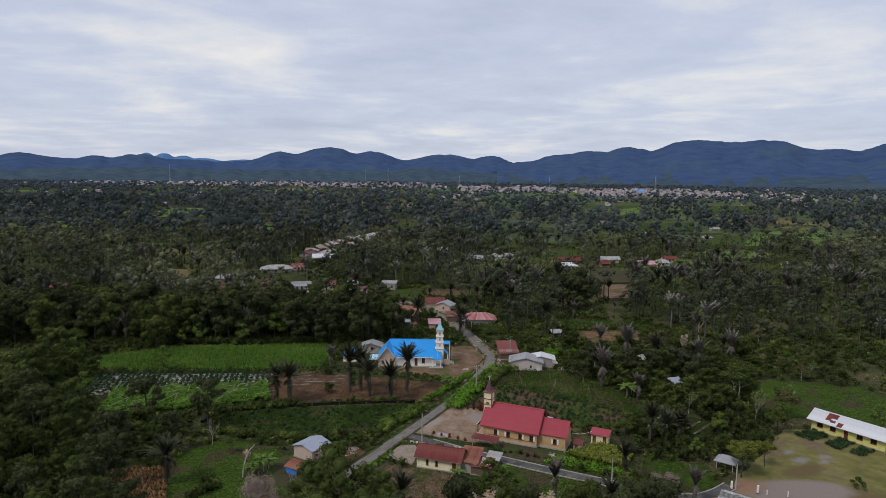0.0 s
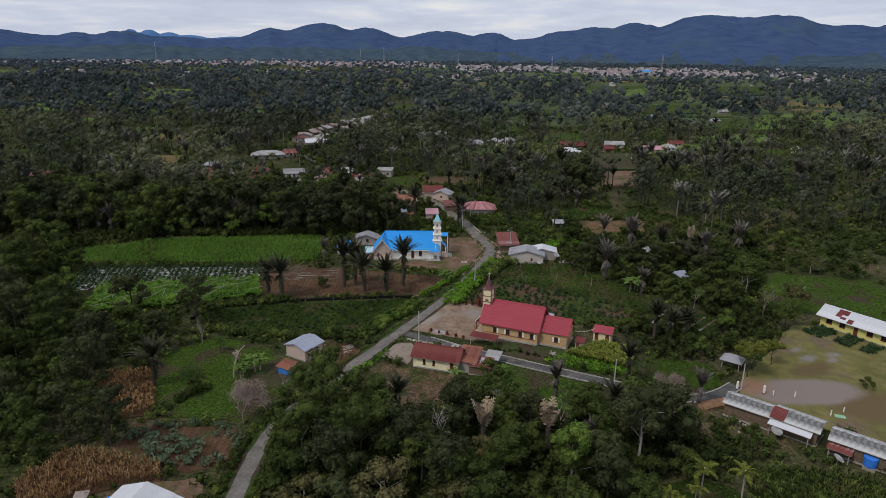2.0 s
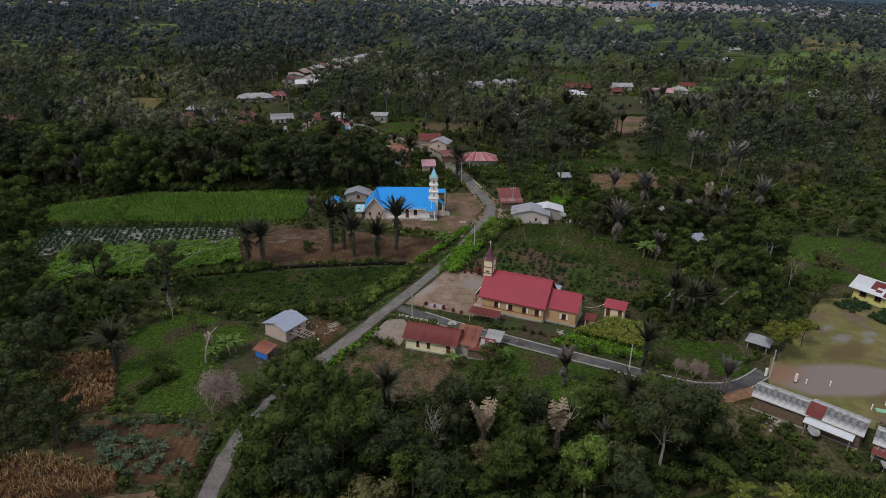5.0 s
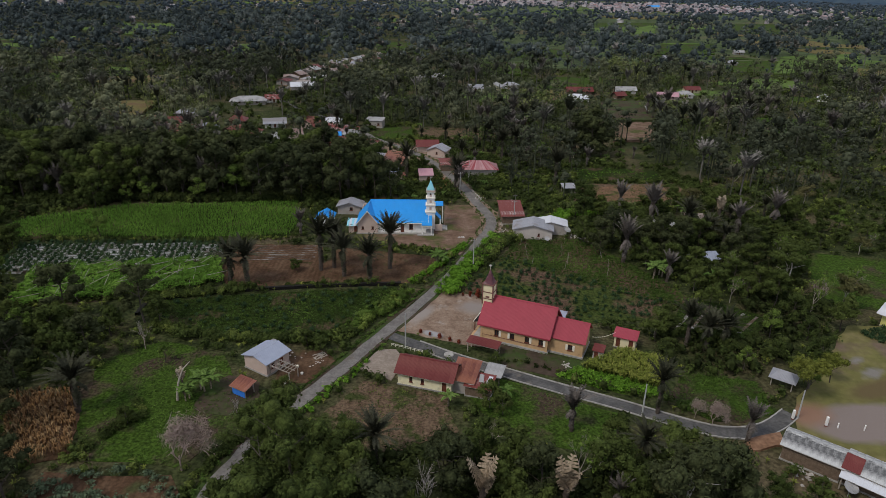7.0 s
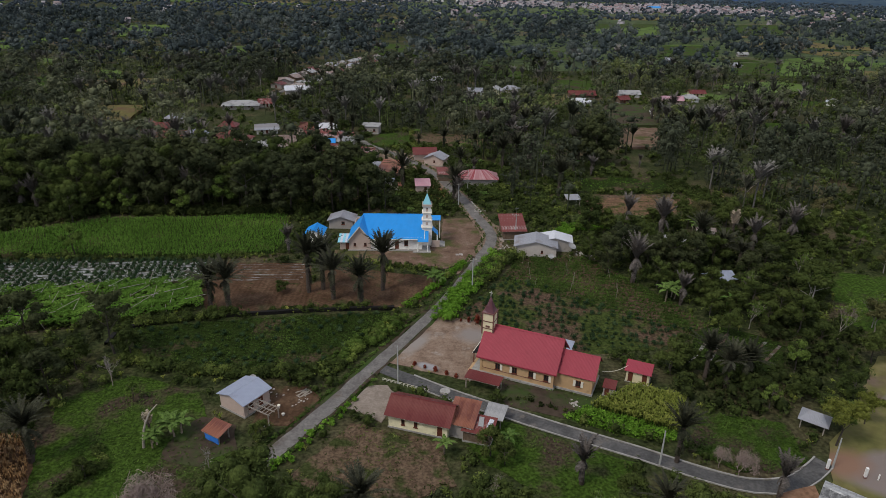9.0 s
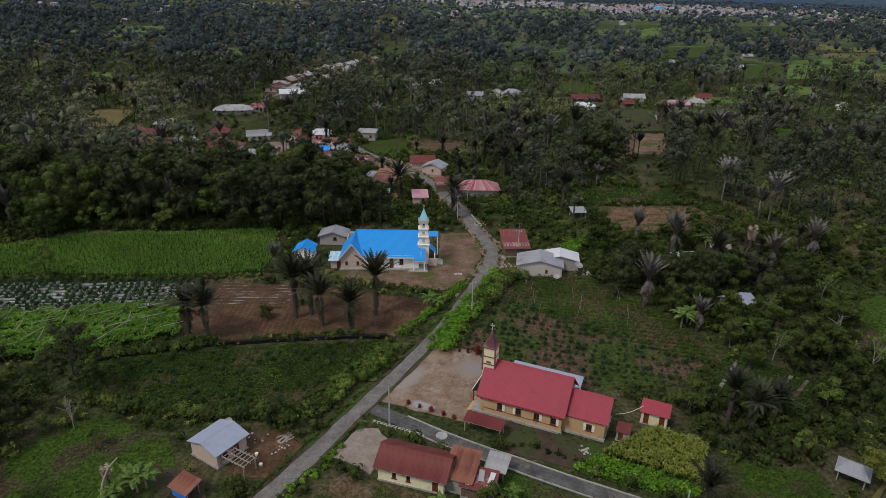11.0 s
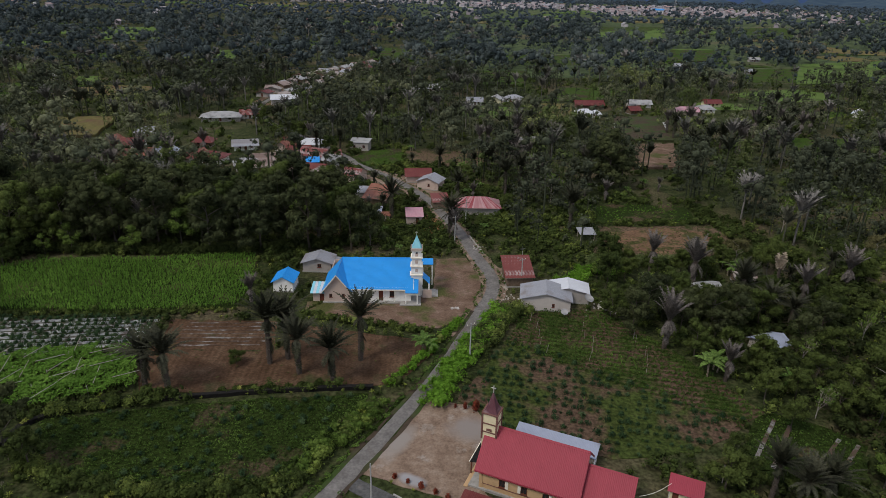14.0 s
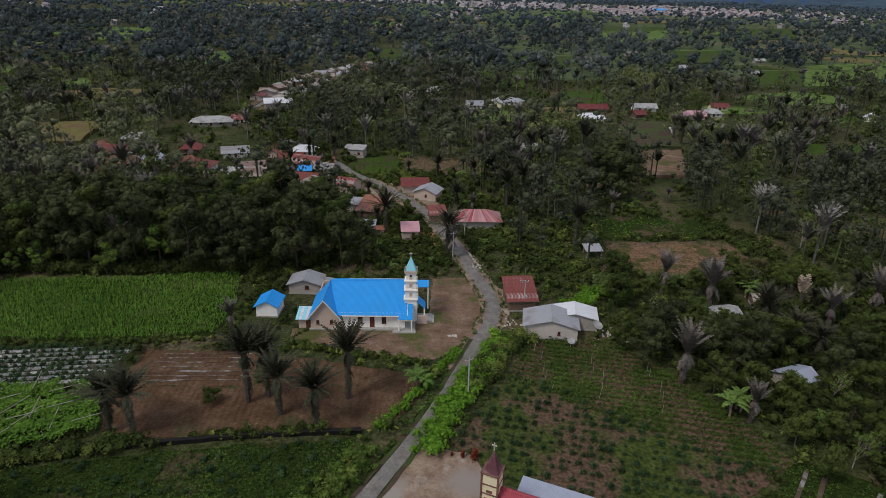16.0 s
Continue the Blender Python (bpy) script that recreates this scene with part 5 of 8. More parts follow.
    for q in (21.2, 23.4):
        part("porch_column", Geo().tube((q, 9.5, 0.0), (q, 9.5, 5.2), 0.12, 0.12, 8), M["white"], ob)
    return ob


blue_church()

# outbuildings of the red-roofed church
house("outhouse", 39.75, 148.4, -25, 3.9, 2.5, 2.35, 0.45, "cream", "r_red", "small cream outhouse with a red metal roof and two doors", "outhouse", "shed", 0.35, doors=(("s", -1.2, 0.8, 1.9), ("s", 1.2, 0.8, 1.9)), base=0.12)
house("privy", 33.6, 144.3, -24, 1.8, 1.9, 1.7, 0.35, "greywall", "r_maroon", "tiny weathered privy with a rusty red roof", "privy", "shed", 0.2, doors=(("s", -0.3, 0.7, 1.4),), base=0.08)
house("church_hall", 23.6, 157.6, -24, 11.8, 2.6, 2.5, 0.35, "white", "r_bluegrey", "long low hall with a pale grey metal roof behind the church", "hall", "shed", 0.3, wins=(("s", -3, 1.0, 0.8, 1.0), ("s", 2, 1.0, 0.8, 1.0)))
house("carport", 12.1, 145.4, -24, 6.0, 2.2, 2.1, 0.25, "greywall", "r_maroon", "open carport with a rusty red sheet roof on posts", "carport", "shed", 0.15, sheets=0.75, stilts=True)

cable = thing("cable", pose(0, 0, 0), "pale sagging cable from the church to the outhouse", "cable")
ends = Vector((32.4, 145.6, 3.5)), Vector((38.2, 149.2, 2.6))
g = Geo()
for i in range(8):
    a, b = [ends[0].lerp(ends[1], q / 8) - Vector((0, 0, 0.5 * math.sin(math.pi * q / 8))) for q in (i, i + 1)]
    g.tube(a, b, 0.035, 0.035, 5)
part("wire", g, M["paletrim"], cable)

# yellow house at the junction
house("house", 1.9, 136.0, -17.5, 9.6, 5.4, 2.8, 1.6, "creamwall", "r_maroon", "pale yellow house with a maroon corrugated roof", "house", "gable", 0.55, sheets=0.85,
      wins=(("s", -2.4, 0.7, 0.55, 1.3), ("s", -0.3, 0.7, 0.55, 1.3)), doors=(("s", 3.6, 0.8, 1.95),))
house("house_extension", 8.3, 134.6, -18, 3.8, 4.8, 2.5, 1.2, "greywall", "r_rust", "house extension with a rusted orange roof", "shed", "shed", 0.3, sheets=0.8)
lean = house("lean_to", 10.6, 132.6, -18, 4.2, 3.4, 2.1, 0.5, "woodwall", "r_rustgrey", "ramshackle lean-to with mixed rusty and pale zinc sheets", "shed", "shed", 0.3, sheets=0.7)
for sx, sy, w_, l_, sk, roof in ((-1.3, -0.4, 0.7, 2.2, 0.25, "r_white"), (0.3, 0.5, 0.8, 1.9, -0.3, "r_oldgrey"), (1.5, 0.2, 0.7, 2.4, 0.15, "r_white"), (0.9, -1.1, 0.8, 1.2, 0.5, "r_rust")):
    z_ = 2.1 + 0.5 * (sy + 1.7) / 3.4 + 0.16
    part("roof_sheet", slab((sx - w_ / 2, sy - l_ / 2, z_ - 0.14), (sx + w_ / 2, sy - l_ / 2, z_ - 0.14), (sx + w_ / 2 + sk, sy + l_ / 2, z_ + 0.16), (sx - w_ / 2 + sk, sy + l_ / 2, z_ + 0.16), 0.04), M[roof], lean, "loose metal sheet")
house("lean_to", 13.4, 136.2, -20, 2.6, 3.0, 1.9, 0.4, "woodwall", "r_oldgrey", "open shack with weathered zinc sheets", "shed", "shed", 0.3, sheets=0.7, stilts=True)

# grey-roofed house with an unfinished pergola, and the tarp hut
house("house", -27.4, 140.4, 57, 5.4, 5.6, 2.7, 0.8, "pinkish", "r_bluegrey", "small pinkish house with a blue-grey metal roof", "house", "gable", 0.4, sheets=None, doors=(("s", 0.8, 0.85, 1.9),), wins=(("s", -1.2, 0.9, 0.8, 0.9),))
pg = thing("pergola", pose(-23.6, 136.9, 0, 0, 0, -30), "unroofed pale timber pergola frame beside the house", "pergola")
for px in (-2.2, 2.2):
    for py in (-1.1, 1.1):
        part("post", Geo().box(px - 0.07, px + 0.07, py - 0.07, py + 0.07, 0, 2.0), M["timber"], pg)
for py in (-1.1, 0, 1.1):
    part("beam", Geo().box(-2.5, 2.5, py - 0.06, py + 0.06, 2.0, 2.14), M["timber"], pg)
for px in np.linspace(-2.3, 2.3, 8):
    part("rafter", Geo().box(px - 0.04, px + 0.04, -1.4, 1.4, 2.15, 2.24), M["timber"], pg)
BUILT.append((-23.6, 136.9, 3))
tarp = house("hut", -29.3, 131.8, -30, 3.0, 2.2, 1.7, 0.5, "woodwall", "r_rust", "tiny hut with a rusty roof and a blue tarp wall", "hut", "shed", 0.3, sheets=0.6, stilts=True)
part("tarp", Geo().box(-1.45, 1.4, -1.12, -1.06, 0.15, 1.6).box(-1.5, -1.44, -1.0, 0.9, 0.15, 1.6), M["bluetarp"], tarp, "blue plastic tarp")

# houses beside the blue-roofed church
house("annex_house", -28.5, 213.0, 88, 5.0, 4.4, 2.6, 1.15, "white", "r_blue", "small white building with a bright blue gable roof", "house", "gable", 0.45, doors=(("n", 0.5, 0.85, 1.95),))
house("house", -22.8, 223.8, 88, 5.0, 6.8, 2.5, 1.1, "greywall", "r_grey", "grey board house with a brownish zinc roof", "house", "gable", 0.5, wins=(("w", 0.6, 1.0, 0.9, 0.9),))
house("lean_to", -17.9, 223.4, 88, 4.4, 2.4, 1.9, 0.3, "woodwall", "r_grey", "lean-to with a grey zinc roof", "shed", "shed", 0.2)

# bend of the road
house("house", 24.7, 218.3, 4, 6.0, 7.6, 2.6, 1.9, "woodwall", "r_rustgrey", "wooden house with a steep rusty red sheet roof", "house", "shed", 0.45, sheets=0.75, wins=(("w", 0, 0.9, 0.8, 0.9),))
house("house", 29.6, 206.2, 82, 6.6, 10.4, 2.8, 1.4, "palewall", "r_grey", "low grey house with a shallow zinc gable roof", "house", "gable", 0.45, wins=(("w", 1.6, 0.8, 0.55, 0.8),))
house("house", 35.0, 209.4, 82, 5.0, 8.6, 2.7, 1.0, "greywall", "r_white", "house with a white metal gable roof behind another", "house", "gable", 0.4)
house("shed", 46.8, 245.6, 5, 4.0, 3.6, 2.0, 0.5, "woodwall", "r_grey", "small field shed on posts with a zinc roof", "shed", "shed", 0.3, stilts=True)
house("house", 70.4, 188.6, 20, 5.6, 4.4, 1.9, 0.9, "greywall", "r_bluegrey", "small house with a blue-grey roof among trees", "house", "gable", 0.5)
house("house", 66.8, 211.8, 10, 5.6, 4.4, 2.2, 0.8, "greywall", "r_oldgrey", "grey house with a weathered zinc roof among trees", "house", "gable", 0.5)
house("house", 78.5, 218.5, -8, 4.4, 3.8, 2.0, 0.7, "woodwall", "r_tan", "weathered house with a zinc roof among trees", "house", "gable", 0.5)

# village along the upper road
house("house", -0.8, 256.8, 5, 4.4, 4.6, 2.6, 0.9, "pinkish", "r_pink", "small house with a faded pink roof", "house", "shed", 0.4, doors=(("s", 0.8, 0.9, 1.9),))
house("house", 17.9, 267.8, 0, 13.4, 7.6, 2.5, 2.0, "greywall", "r_striped", "long house with a faded red and white streaked hip roof", "house", "hip", 0.6, sheets=0.55)
house("shed", 6.6, 270.6, 8, 4.8, 5.6, 2.6, 1.0, "woodwall", "r_rustgrey", "shed with patchy red and grey roof sheets", "shed", "shed", 0.3, sheets=0.8)
house("house", -1.0, 300.0, 5, 8.4, 7.6, 2.6, 1.6, "pinkish", "r_maroon", "pinkish house with a dark red roof", "house", "gable", 0.6, wins=(("s", 2, 1, 0.9, 1.0),), doors=(("w", 0, 0.9, 1.9),))
house("house", 3.6, 291.2, 70, 6.4, 7.4, 2.8, 1.5, "pinkish", "r_grey", "house with a light grey gable roof", "house", "gable", 0.5, wins=(("w", 0.4, 1, 0.7, 0.9),))
house("house", -12.6, 273.8, -15, 7.0, 8.0, 2.8, 1.9, "woodwall", "r_rust", "house with a rusty orange roof", "house", "shed", 0.5, sheets=0.8)
house("house", -18.6, 279.4, -10, 5.4, 6.4, 2.8, 1.0, "greywall", "r_grey", "house with a grey zinc roof", "house", "gable", 0.5)
house("shed", -12.9, 262.0, 0, 4.2, 3.2, 1.9, 0.4, "greywall", "r_bluegrey", "low shed with a blue-grey roof", "shed", "shed", 0.3)
house("hut", -9.2, 258.6, 0, 2.4, 2.0, 1.6, 0.4, "pinkish", "r_rust", "tiny hut with an orange roof", "hut", "shed", 0.2)
house("house", -23.2, 298.6, -20, 6.0, 7.0, 2.8, 1.5, "pinkish", "r_rustgrey", "roadside house with rusty roof sheets", "house", "gable", 0.5, sheets=0.9)
house("house", -26.0, 343.0, -8, 7.6, 5.4, 3.4, 0.6, "greywall", "r_oldgrey", "grey flat-fronted house beside the road", "house", "shed", 0.4, wins=(("s", -2, 1, 1, 1), ("s", 2, 1, 1, 1)))

house("shed", -40.7, 315.2, 8, 4.6, 3.8, 2.2, 0.9, "woodwall", "r_blue", "shed with a bright blue tarpaulin roof", "shed", "shed", 0.3)
VILLAGE = [  # x, y, turn, length, width, wall, roof
    (-119, 339, 10, 11, 7, "white", "r_maroon"), (-120, 361, 0, 10, 7, "greywall", "r_grey"), (-108.5, 323, 5, 11, 7, "yellowwall", "r_rust"), (-100.5, 326, 70, 8, 7, "greywall", "r_bluegrey"),
    (-80.8, 320, -8, 12, 8, "white", "r_maroon"), (-86.5, 322, 60, 7, 6, "woodwall", "r_rust"), (-72.5, 340, 15, 9, 6, "white", "r_grey"), (-64, 311, 20, 8, 7, "greywall", "r_oldgrey"),
    (-60, 318, 15, 8, 6, "woodwall", "r_tan"), (-56, 340, 70, 7, 6, "pinkish", "r_rust"), (-46, 344, 0, 9, 6, "white", "r_white"), (-42.2, 327, -20, 11, 9, "woodwall", "r_rustgrey"),
    (-39.6, 305, -16, 11, 8, "woodwall", "r_maroon"), (-33.6, 300.4, -25, 9, 7, "greywall", "r_tan"), (-46, 304.5, -12, 9, 6, "woodwall", "r_tan"), (-49, 331, 10, 8, 6, "woodwall", "r_maroon"),
    (-113.5, 310, 20, 6, 5, "woodwall", "r_maroon"), (-58.5, 309, 10, 7, 6, "woodwall", "r_tan"), (-33.5, 318, -25, 6, 5, "greywall", "r_oldgrey"),
    (-100, 397, 10, 18, 9, "greywall", "r_oldgrey"), (-88, 404, 15, 8, 7, "white", "r_rustgrey"), (-128, 342, 80, 8, 6, "woodwall", "r_rust"), (-91, 345, 0, 7, 6, "woodwall", "r_maroon"),
    (26.9, 452, 0, 8, 7, "white", "r_grey"), (39.5, 458, 75, 9, 8, "creamwall", "r_oldgrey"), (50, 464, -20, 9, 7, "white", "r_grey"), (44, 353, 10, 6, 5, "woodwall", "r_oldgrey"),
    (91, 447, 0, 15, 8, "woodwall", "r_maroon"), (85, 421, -5, 12, 7, "white", "r_white"), (121, 452, 0, 12, 7, "white", "r_oldgrey"), (141, 432, -5, 11, 7, "pinkish", "r_pink"),
    (154, 439, -5, 9, 7, "white", "r_oldgrey"), (165, 458, 0, 9, 6, "creamwall", "r_maroon"), (236, 432, 60, 6, 6, "white", "r_white"), (-0.5, 497, 35, 22, 6, "greywall", "r_oldgrey"),
    (112, 432, 20, 6, 5, "woodwall", "r_maroon"), (-180, 300, 20, 9, 6, "greywall", "r_grey"), (-196, 330, 0, 8, 7, "woodwall", "r_rustgrey"),
    (-250, 520, 10, 8, 6, "greywall", "r_oldgrey"), (210, 640, 0, 9, 6, "greywall", "r_grey"), (255, 610, 10, 8, 6, "greywall", "r_grey"), (300, 700, 0, 9, 6, "greywall", "r_oldgrey"),
]
for i, (x, y, turn, L, W, wall, roof) in enumerate(VILLAGE):
    kind = {"r_maroon": "dark red", "r_rust": "rusty orange", "r_rustgrey": "patchy rusty", "r_pink": "faded pink", "r_red": "red", "r_white": "white", "r_bluegrey": "blue-grey", "r_tan": "brownish weathered"}.get(roof, "grey zinc")
    wk = {"white": "white", "greywall": "grey", "pinkish": "pinkish", "woodwall": "dark timber", "creamwall": "cream", "yellowwall": "yellow"}[wall]
    house("village_house", x, y, turn, L, W, 2.5, 1.0 + 0.09 * W, wall, roof, f"{wk} village house with a {kind} roof", "house", ("gable", "hip")[i % 3 == 1], 0.9, sheets=0.9 if y < 345 and x < 0 else None,
          wins=(("s", -L / 4, 1.0, 1.0, 1.0), ("s", L / 4, 1.0, 1.0, 1.0)), doors=(("s", 0, 1.0, 2.0),), group="village houses")

# row of houses along the far road
rr = random.Random(5)
for i in range(46):
    bx, by = ROW[int((len(ROW) - 1) * (i + 0.5) / 46)]
    side = 1 if i % 2 else -1
    if i < 7 or i > 43:
        continue
    roof = rr.choice(["r_oldgrey", "r_grey", "r_tan", "r_oldgrey", "r_tan", "r_maroon", "r_tan"])
    x, y = bx + side * rr.uniform(6.0, 11.5), by + rr.uniform(-4, 4)
    house("row_house", x, y, rr.choice((75, 75, -10)) + rr.uniform(-20, 20), rr.uniform(5.5, 9.5), rr.uniform(5.5, 9.0), rr.uniform(2.3, 2.9), rr.uniform(0.9, 1.7), rr.choice(["greywall", "greywall", "pinkish", "woodwall"]), roof,
          "village row house with a " + {"r_oldgrey": "weathered zinc", "r_grey": "grey zinc", "r_tan": "brownish weathered", "r_maroon": "dark red", "r_white": "white"}[roof] + " roof", "house", ("gable", "hip")[i % 2], 0.8,
          doors=(("w", 0, 1.0, 2.0),), group="houses along the far road")
house("hut", -56.2, 347.2, 0, 4.4, 4.0, 2.6, 1.0, "woodwall", "r_rust", "wooden hut with a rusty roof among trees", "hut", "gable", 0.5, sheets=0.8, wins=(("s", 1.2, 1, 0.8, 0.8),))
house("house", -35.0, 325.3, 15, 6.4, 4.4, 2.3, 0.9, "woodwall", "r_rustgrey", "wooden house with patched rusty and zinc roof sheets", "house", "shed", 0.5, sheets=0.8, wins=(("s", 1.2, 1, 0.8, 0.8),))
house("long_shed", -80, 445, 15, 14, 10, 3.2, 1.8, "greywall", "r_white", "large shed with a pale metal roof", "shed", "gable", 0.6)

# school, stalls and pavilion at the playing field
school = house("school", 105.0, 148.9, -55, 25, 6.0, 3.2, 1.5, "yellowwall", "r_white", "long yellow school with a pale zinc roof", "school", "gable", 0.9, sheets=1.2,
      wins=tuple(("s", -10.5 + 3.0 * k, 1.0, 1.3, 1.2) for k in range(8) if k not in (2, 5)), doors=(("s", -4.5, 0.9, 2.1), ("s", 4.5, 0.9, 2.1)))
for x0, x1, y0, y1 in ((-9.6, -8.4, -2.6, -0.3), (-8.4, -7.2, -1.7, -0.3), (-8.4, -7.2, -3.0, -2.3), (-6.6, -5.4, -3.7, -2.4)):
    part("roof_sheet", slab((x0, y0, 2.86 + (y0 + 3.9) * 0.5), (x1, y0, 2.86 + (y0 + 3.9) * 0.5), (x1, y1, 2.86 + (y1 + 3.9) * 0.5), (x0, y1, 2.86 + (y1 + 3.9) * 0.5), 0.03), M["r_maroon"], school, "dark red replaced roof sheet")
house("stall", 58.8, 116.0, -40, 7.6, 4.6, 2.8, 0.9, "woodwall", "r_stained", "long wooden stall with a stained zinc roof on its boards", "stall", "gable", 0.4, sheets=0.9)
stall_b = house("stall", 64.9, 111.0, -43, 7.2, 4.8, 2.9, 0.9, "woodwall", "r_stained", "wooden stall with stained zinc and maroon roof sheets", "stall", "gable", 0.4, sheets=0.9)
part("roof_sheet", slab((-4.05, -2.86, 2.93), (-1.7, -2.86, 2.93), (-1.7, -0.2, 3.94), (-4.05, -0.2, 3.94), 0.05), M["r_maroon"], stall_b, "maroon metal sheet")
house("stall_awning", 62.6, 109.2, -43, 6.4, 2.2, 2.2, 0.45, "woodwall", "r_white", "pale metal awning behind a stall", "awning", "shed", 0.2, stilts=True, sheets=0.9)
house("stall", 72.6, 103.4, -41, 10.5, 4.6, 2.8, 0.9, "woodwall", "r_stained", "long wooden stall with a stained zinc roof", "stall", "gable", 0.4, sheets=0.9)
house("stall_awning", 68.0, 103.6, -43, 3.2, 2.0, 1.9, 0.4, "woodwall", "r_rustgrey", "rusty sheet awning behind a stall", "awning", "shed", 0.2, stilts=True, sheets=0.6)
house("pavilion", 64.2, 135.7, -38, 3.6, 3.0, 2.0, 0.9, "timber", "r_grey", "small open pavilion with a weathered roof and rail", "pavilion", "hip", 0.4, stilts=True)
water = thing("water_tank", pose(71.4, 101.0, 0, 0, 0, -40), "blue plastic-wrapped water tank behind the stalls", "tank")
part("tank", Geo().tube((0, 0, 0.6), (0, 0, 2.2), 1.0, 1.05, 12), M["bluetarp"], water)
part("stand", Geo().box(-0.9, 0.9, -0.9, 0.9, -0.05, 0.6), M["timber"], water)
big_house = house("house", -41.6, 83.6, 78, 14.5, 7.6, 3.2, 1.2, "greywall", "r_white", "large house with a clean white metal roof", "house", "gable", 0.5, sheets=1.1, wins=(("s", 3, 1, 1, 1), ("s", 0, 1, 1, 1)))

part("porch_roof", slab((1.6, -6.1, 2.52), (7.75, -6.1, 2.52), (7.75, -4.25, 3.07), (1.6, -4.25, 3.07), 0.06), M["r_white"], big_house, "white metal porch roof")
for i in range(5):
    for j in range(2):
        x0, y0 = 2.5 + 0.95 * i, -5.95 + 0.78 * j
        part("clear_sheet", slab((x0, y0, 2.60 + 0.297 * (y0 + 6.1)), (x0 + 0.8, y0, 2.60 + 0.297 * (y0 + 6.1)), (x0 + 0.8, y0 + 0.66, 2.60 + 0.297 * (y0 + 6.76)), (x0, y0 + 0.66, 2.60 + 0.297 * (y0 + 6.76)), 0.03), M["r_bluegrey"], big_house, "grey translucent roof sheet")
for x0 in (1.9, 4.7, 7.4):
    part("porch_post", Geo().box(x0 - 0.07, x0 + 0.07, -5.95, -5.81, 0.2, 2.5), M["timber"], big_house)
part("porch_floor", Geo().box(1.5, 7.5, -6.1, -3.95, -0.1, 0.22), M["concrete"], big_house)
part("tarp", Geo().box(3.6, 5.6, 4.1, 5.0, 2.72, 2.78), M["bluetarp"], big_house, "blue tarpaulin hanging from the eave")
house("shed", -50.4, 92.0, 10, 1.5, 1.2, 1.3, 0.15, "woodwall", "r_tan", "tiny open shelter with a pale sheet roof", "shed", "shed", 0.25, stilts=True)
house("lean_to", -48.4, 84.6, 78, 5.2, 2.4, 1.7, 0.4, "woodwall", "r_rust", "low lean-to with a rusty red roof beside a house", "shed", "shed", 0.2, sheets=0.8)
fence = thing("fence", pose(-49.6, 89.6, 0, 0, 0, 20), "low pale picket fence in a yard", "fence")
for i in range(9):
    part("picket", Geo().box(-1.6 + 0.4 * i, -1.5 + 0.4 * i, -0.03, 0.03, -0.05, 1.0), M["timber"], fence)
part("rail", Geo().box(-1.7, 1.8, 0.035, 0.075, 0.65, 0.75), M["timber"], fence)
snag = thing("dead_trunk", pose(-39.6, 129.5, 0) @ Matrix.Diagonal((0.75, 0.75, 0.75, 1)), "bare pale leaning dead trunk above low plants", "tree")
bend = [(0, 0, -0.1), (0.2, 0.1, 2.2), (0.5, 0.5, 4.2), (0.9, 0.9, 5.6), (1.5, 1.8, 7.2), (2.7, 3.0, 8.3)]
g = Geo()
for k in range(5):
    g.tube(bend[k], bend[k + 1], 0.3 - 0.04 * k, 0.26 - 0.04 * k, 7)
g.tube(bend[3], (0.3, 1.2, 6.5), 0.1, 0.04, 5)
part("trunk", g, material("bleached_wood", ((0.24, 0.21, 0.17), (0.36, 0.32, 0.27)), scale=3, rough=0.9), snag)

# ---------------- plants: templates ----------------
def trunk_geo(h, r, limbs, rng, lean=0.3):
    g = Geo()
    pts = [Vector((0, 0, -0.1))]
    for i in range(1, 5):
        pts.append(Vector((lean * rng.uniform(-1, 1), lean * rng.uniform(-1, 1), h * i / 4)))
    for i in range(4):
        g.tube(pts[i], pts[i + 1], r * (1 - 0.18 * i), r * (1 - 0.18 * (i + 1)), 7)
    for k in range(limbs):
        w = 2.4 * k
        a = pts[2].lerp(pts[4], k / max(1, limbs))
        q = h * rng.uniform(0.22, 0.4)
        b = a + Vector((q * math.cos(w), q * math.sin(w), q * rng.uniform(0.5, 0.95)))
        g.tube(a, a.lerp(b, 0.55) + Vector((0, 0, 0.1)), r * 0.42, r * 0.26, 5).tube(a.lerp(b, 0.55) + Vector((0, 0, 0.1)), b, r * 0.26, r * 0.08, 4)
    return g


def broadleaf(name, height, radius, n, size, mat, seed, label, low=0.45, flat=0.8, count=8, bark="bark"):
    rng = np.random.default_rng(seed)
    cl = clumps_for(height, radius, count, rng, low)
    ob = thing(name, pose(0, 0, 0), label, "tree")
    part("trunk", trunk_geo(height * 0.72, 0.014 * height + 0.05, 5, rng), M[bark], ob)
    v, f = joined(crown(cl, n, size, rng, flat), cores(cl, 0.72, flat, 5))
    part("crown", array_mesh("crown", v, f, M[mat]), None, ob)
    return ob


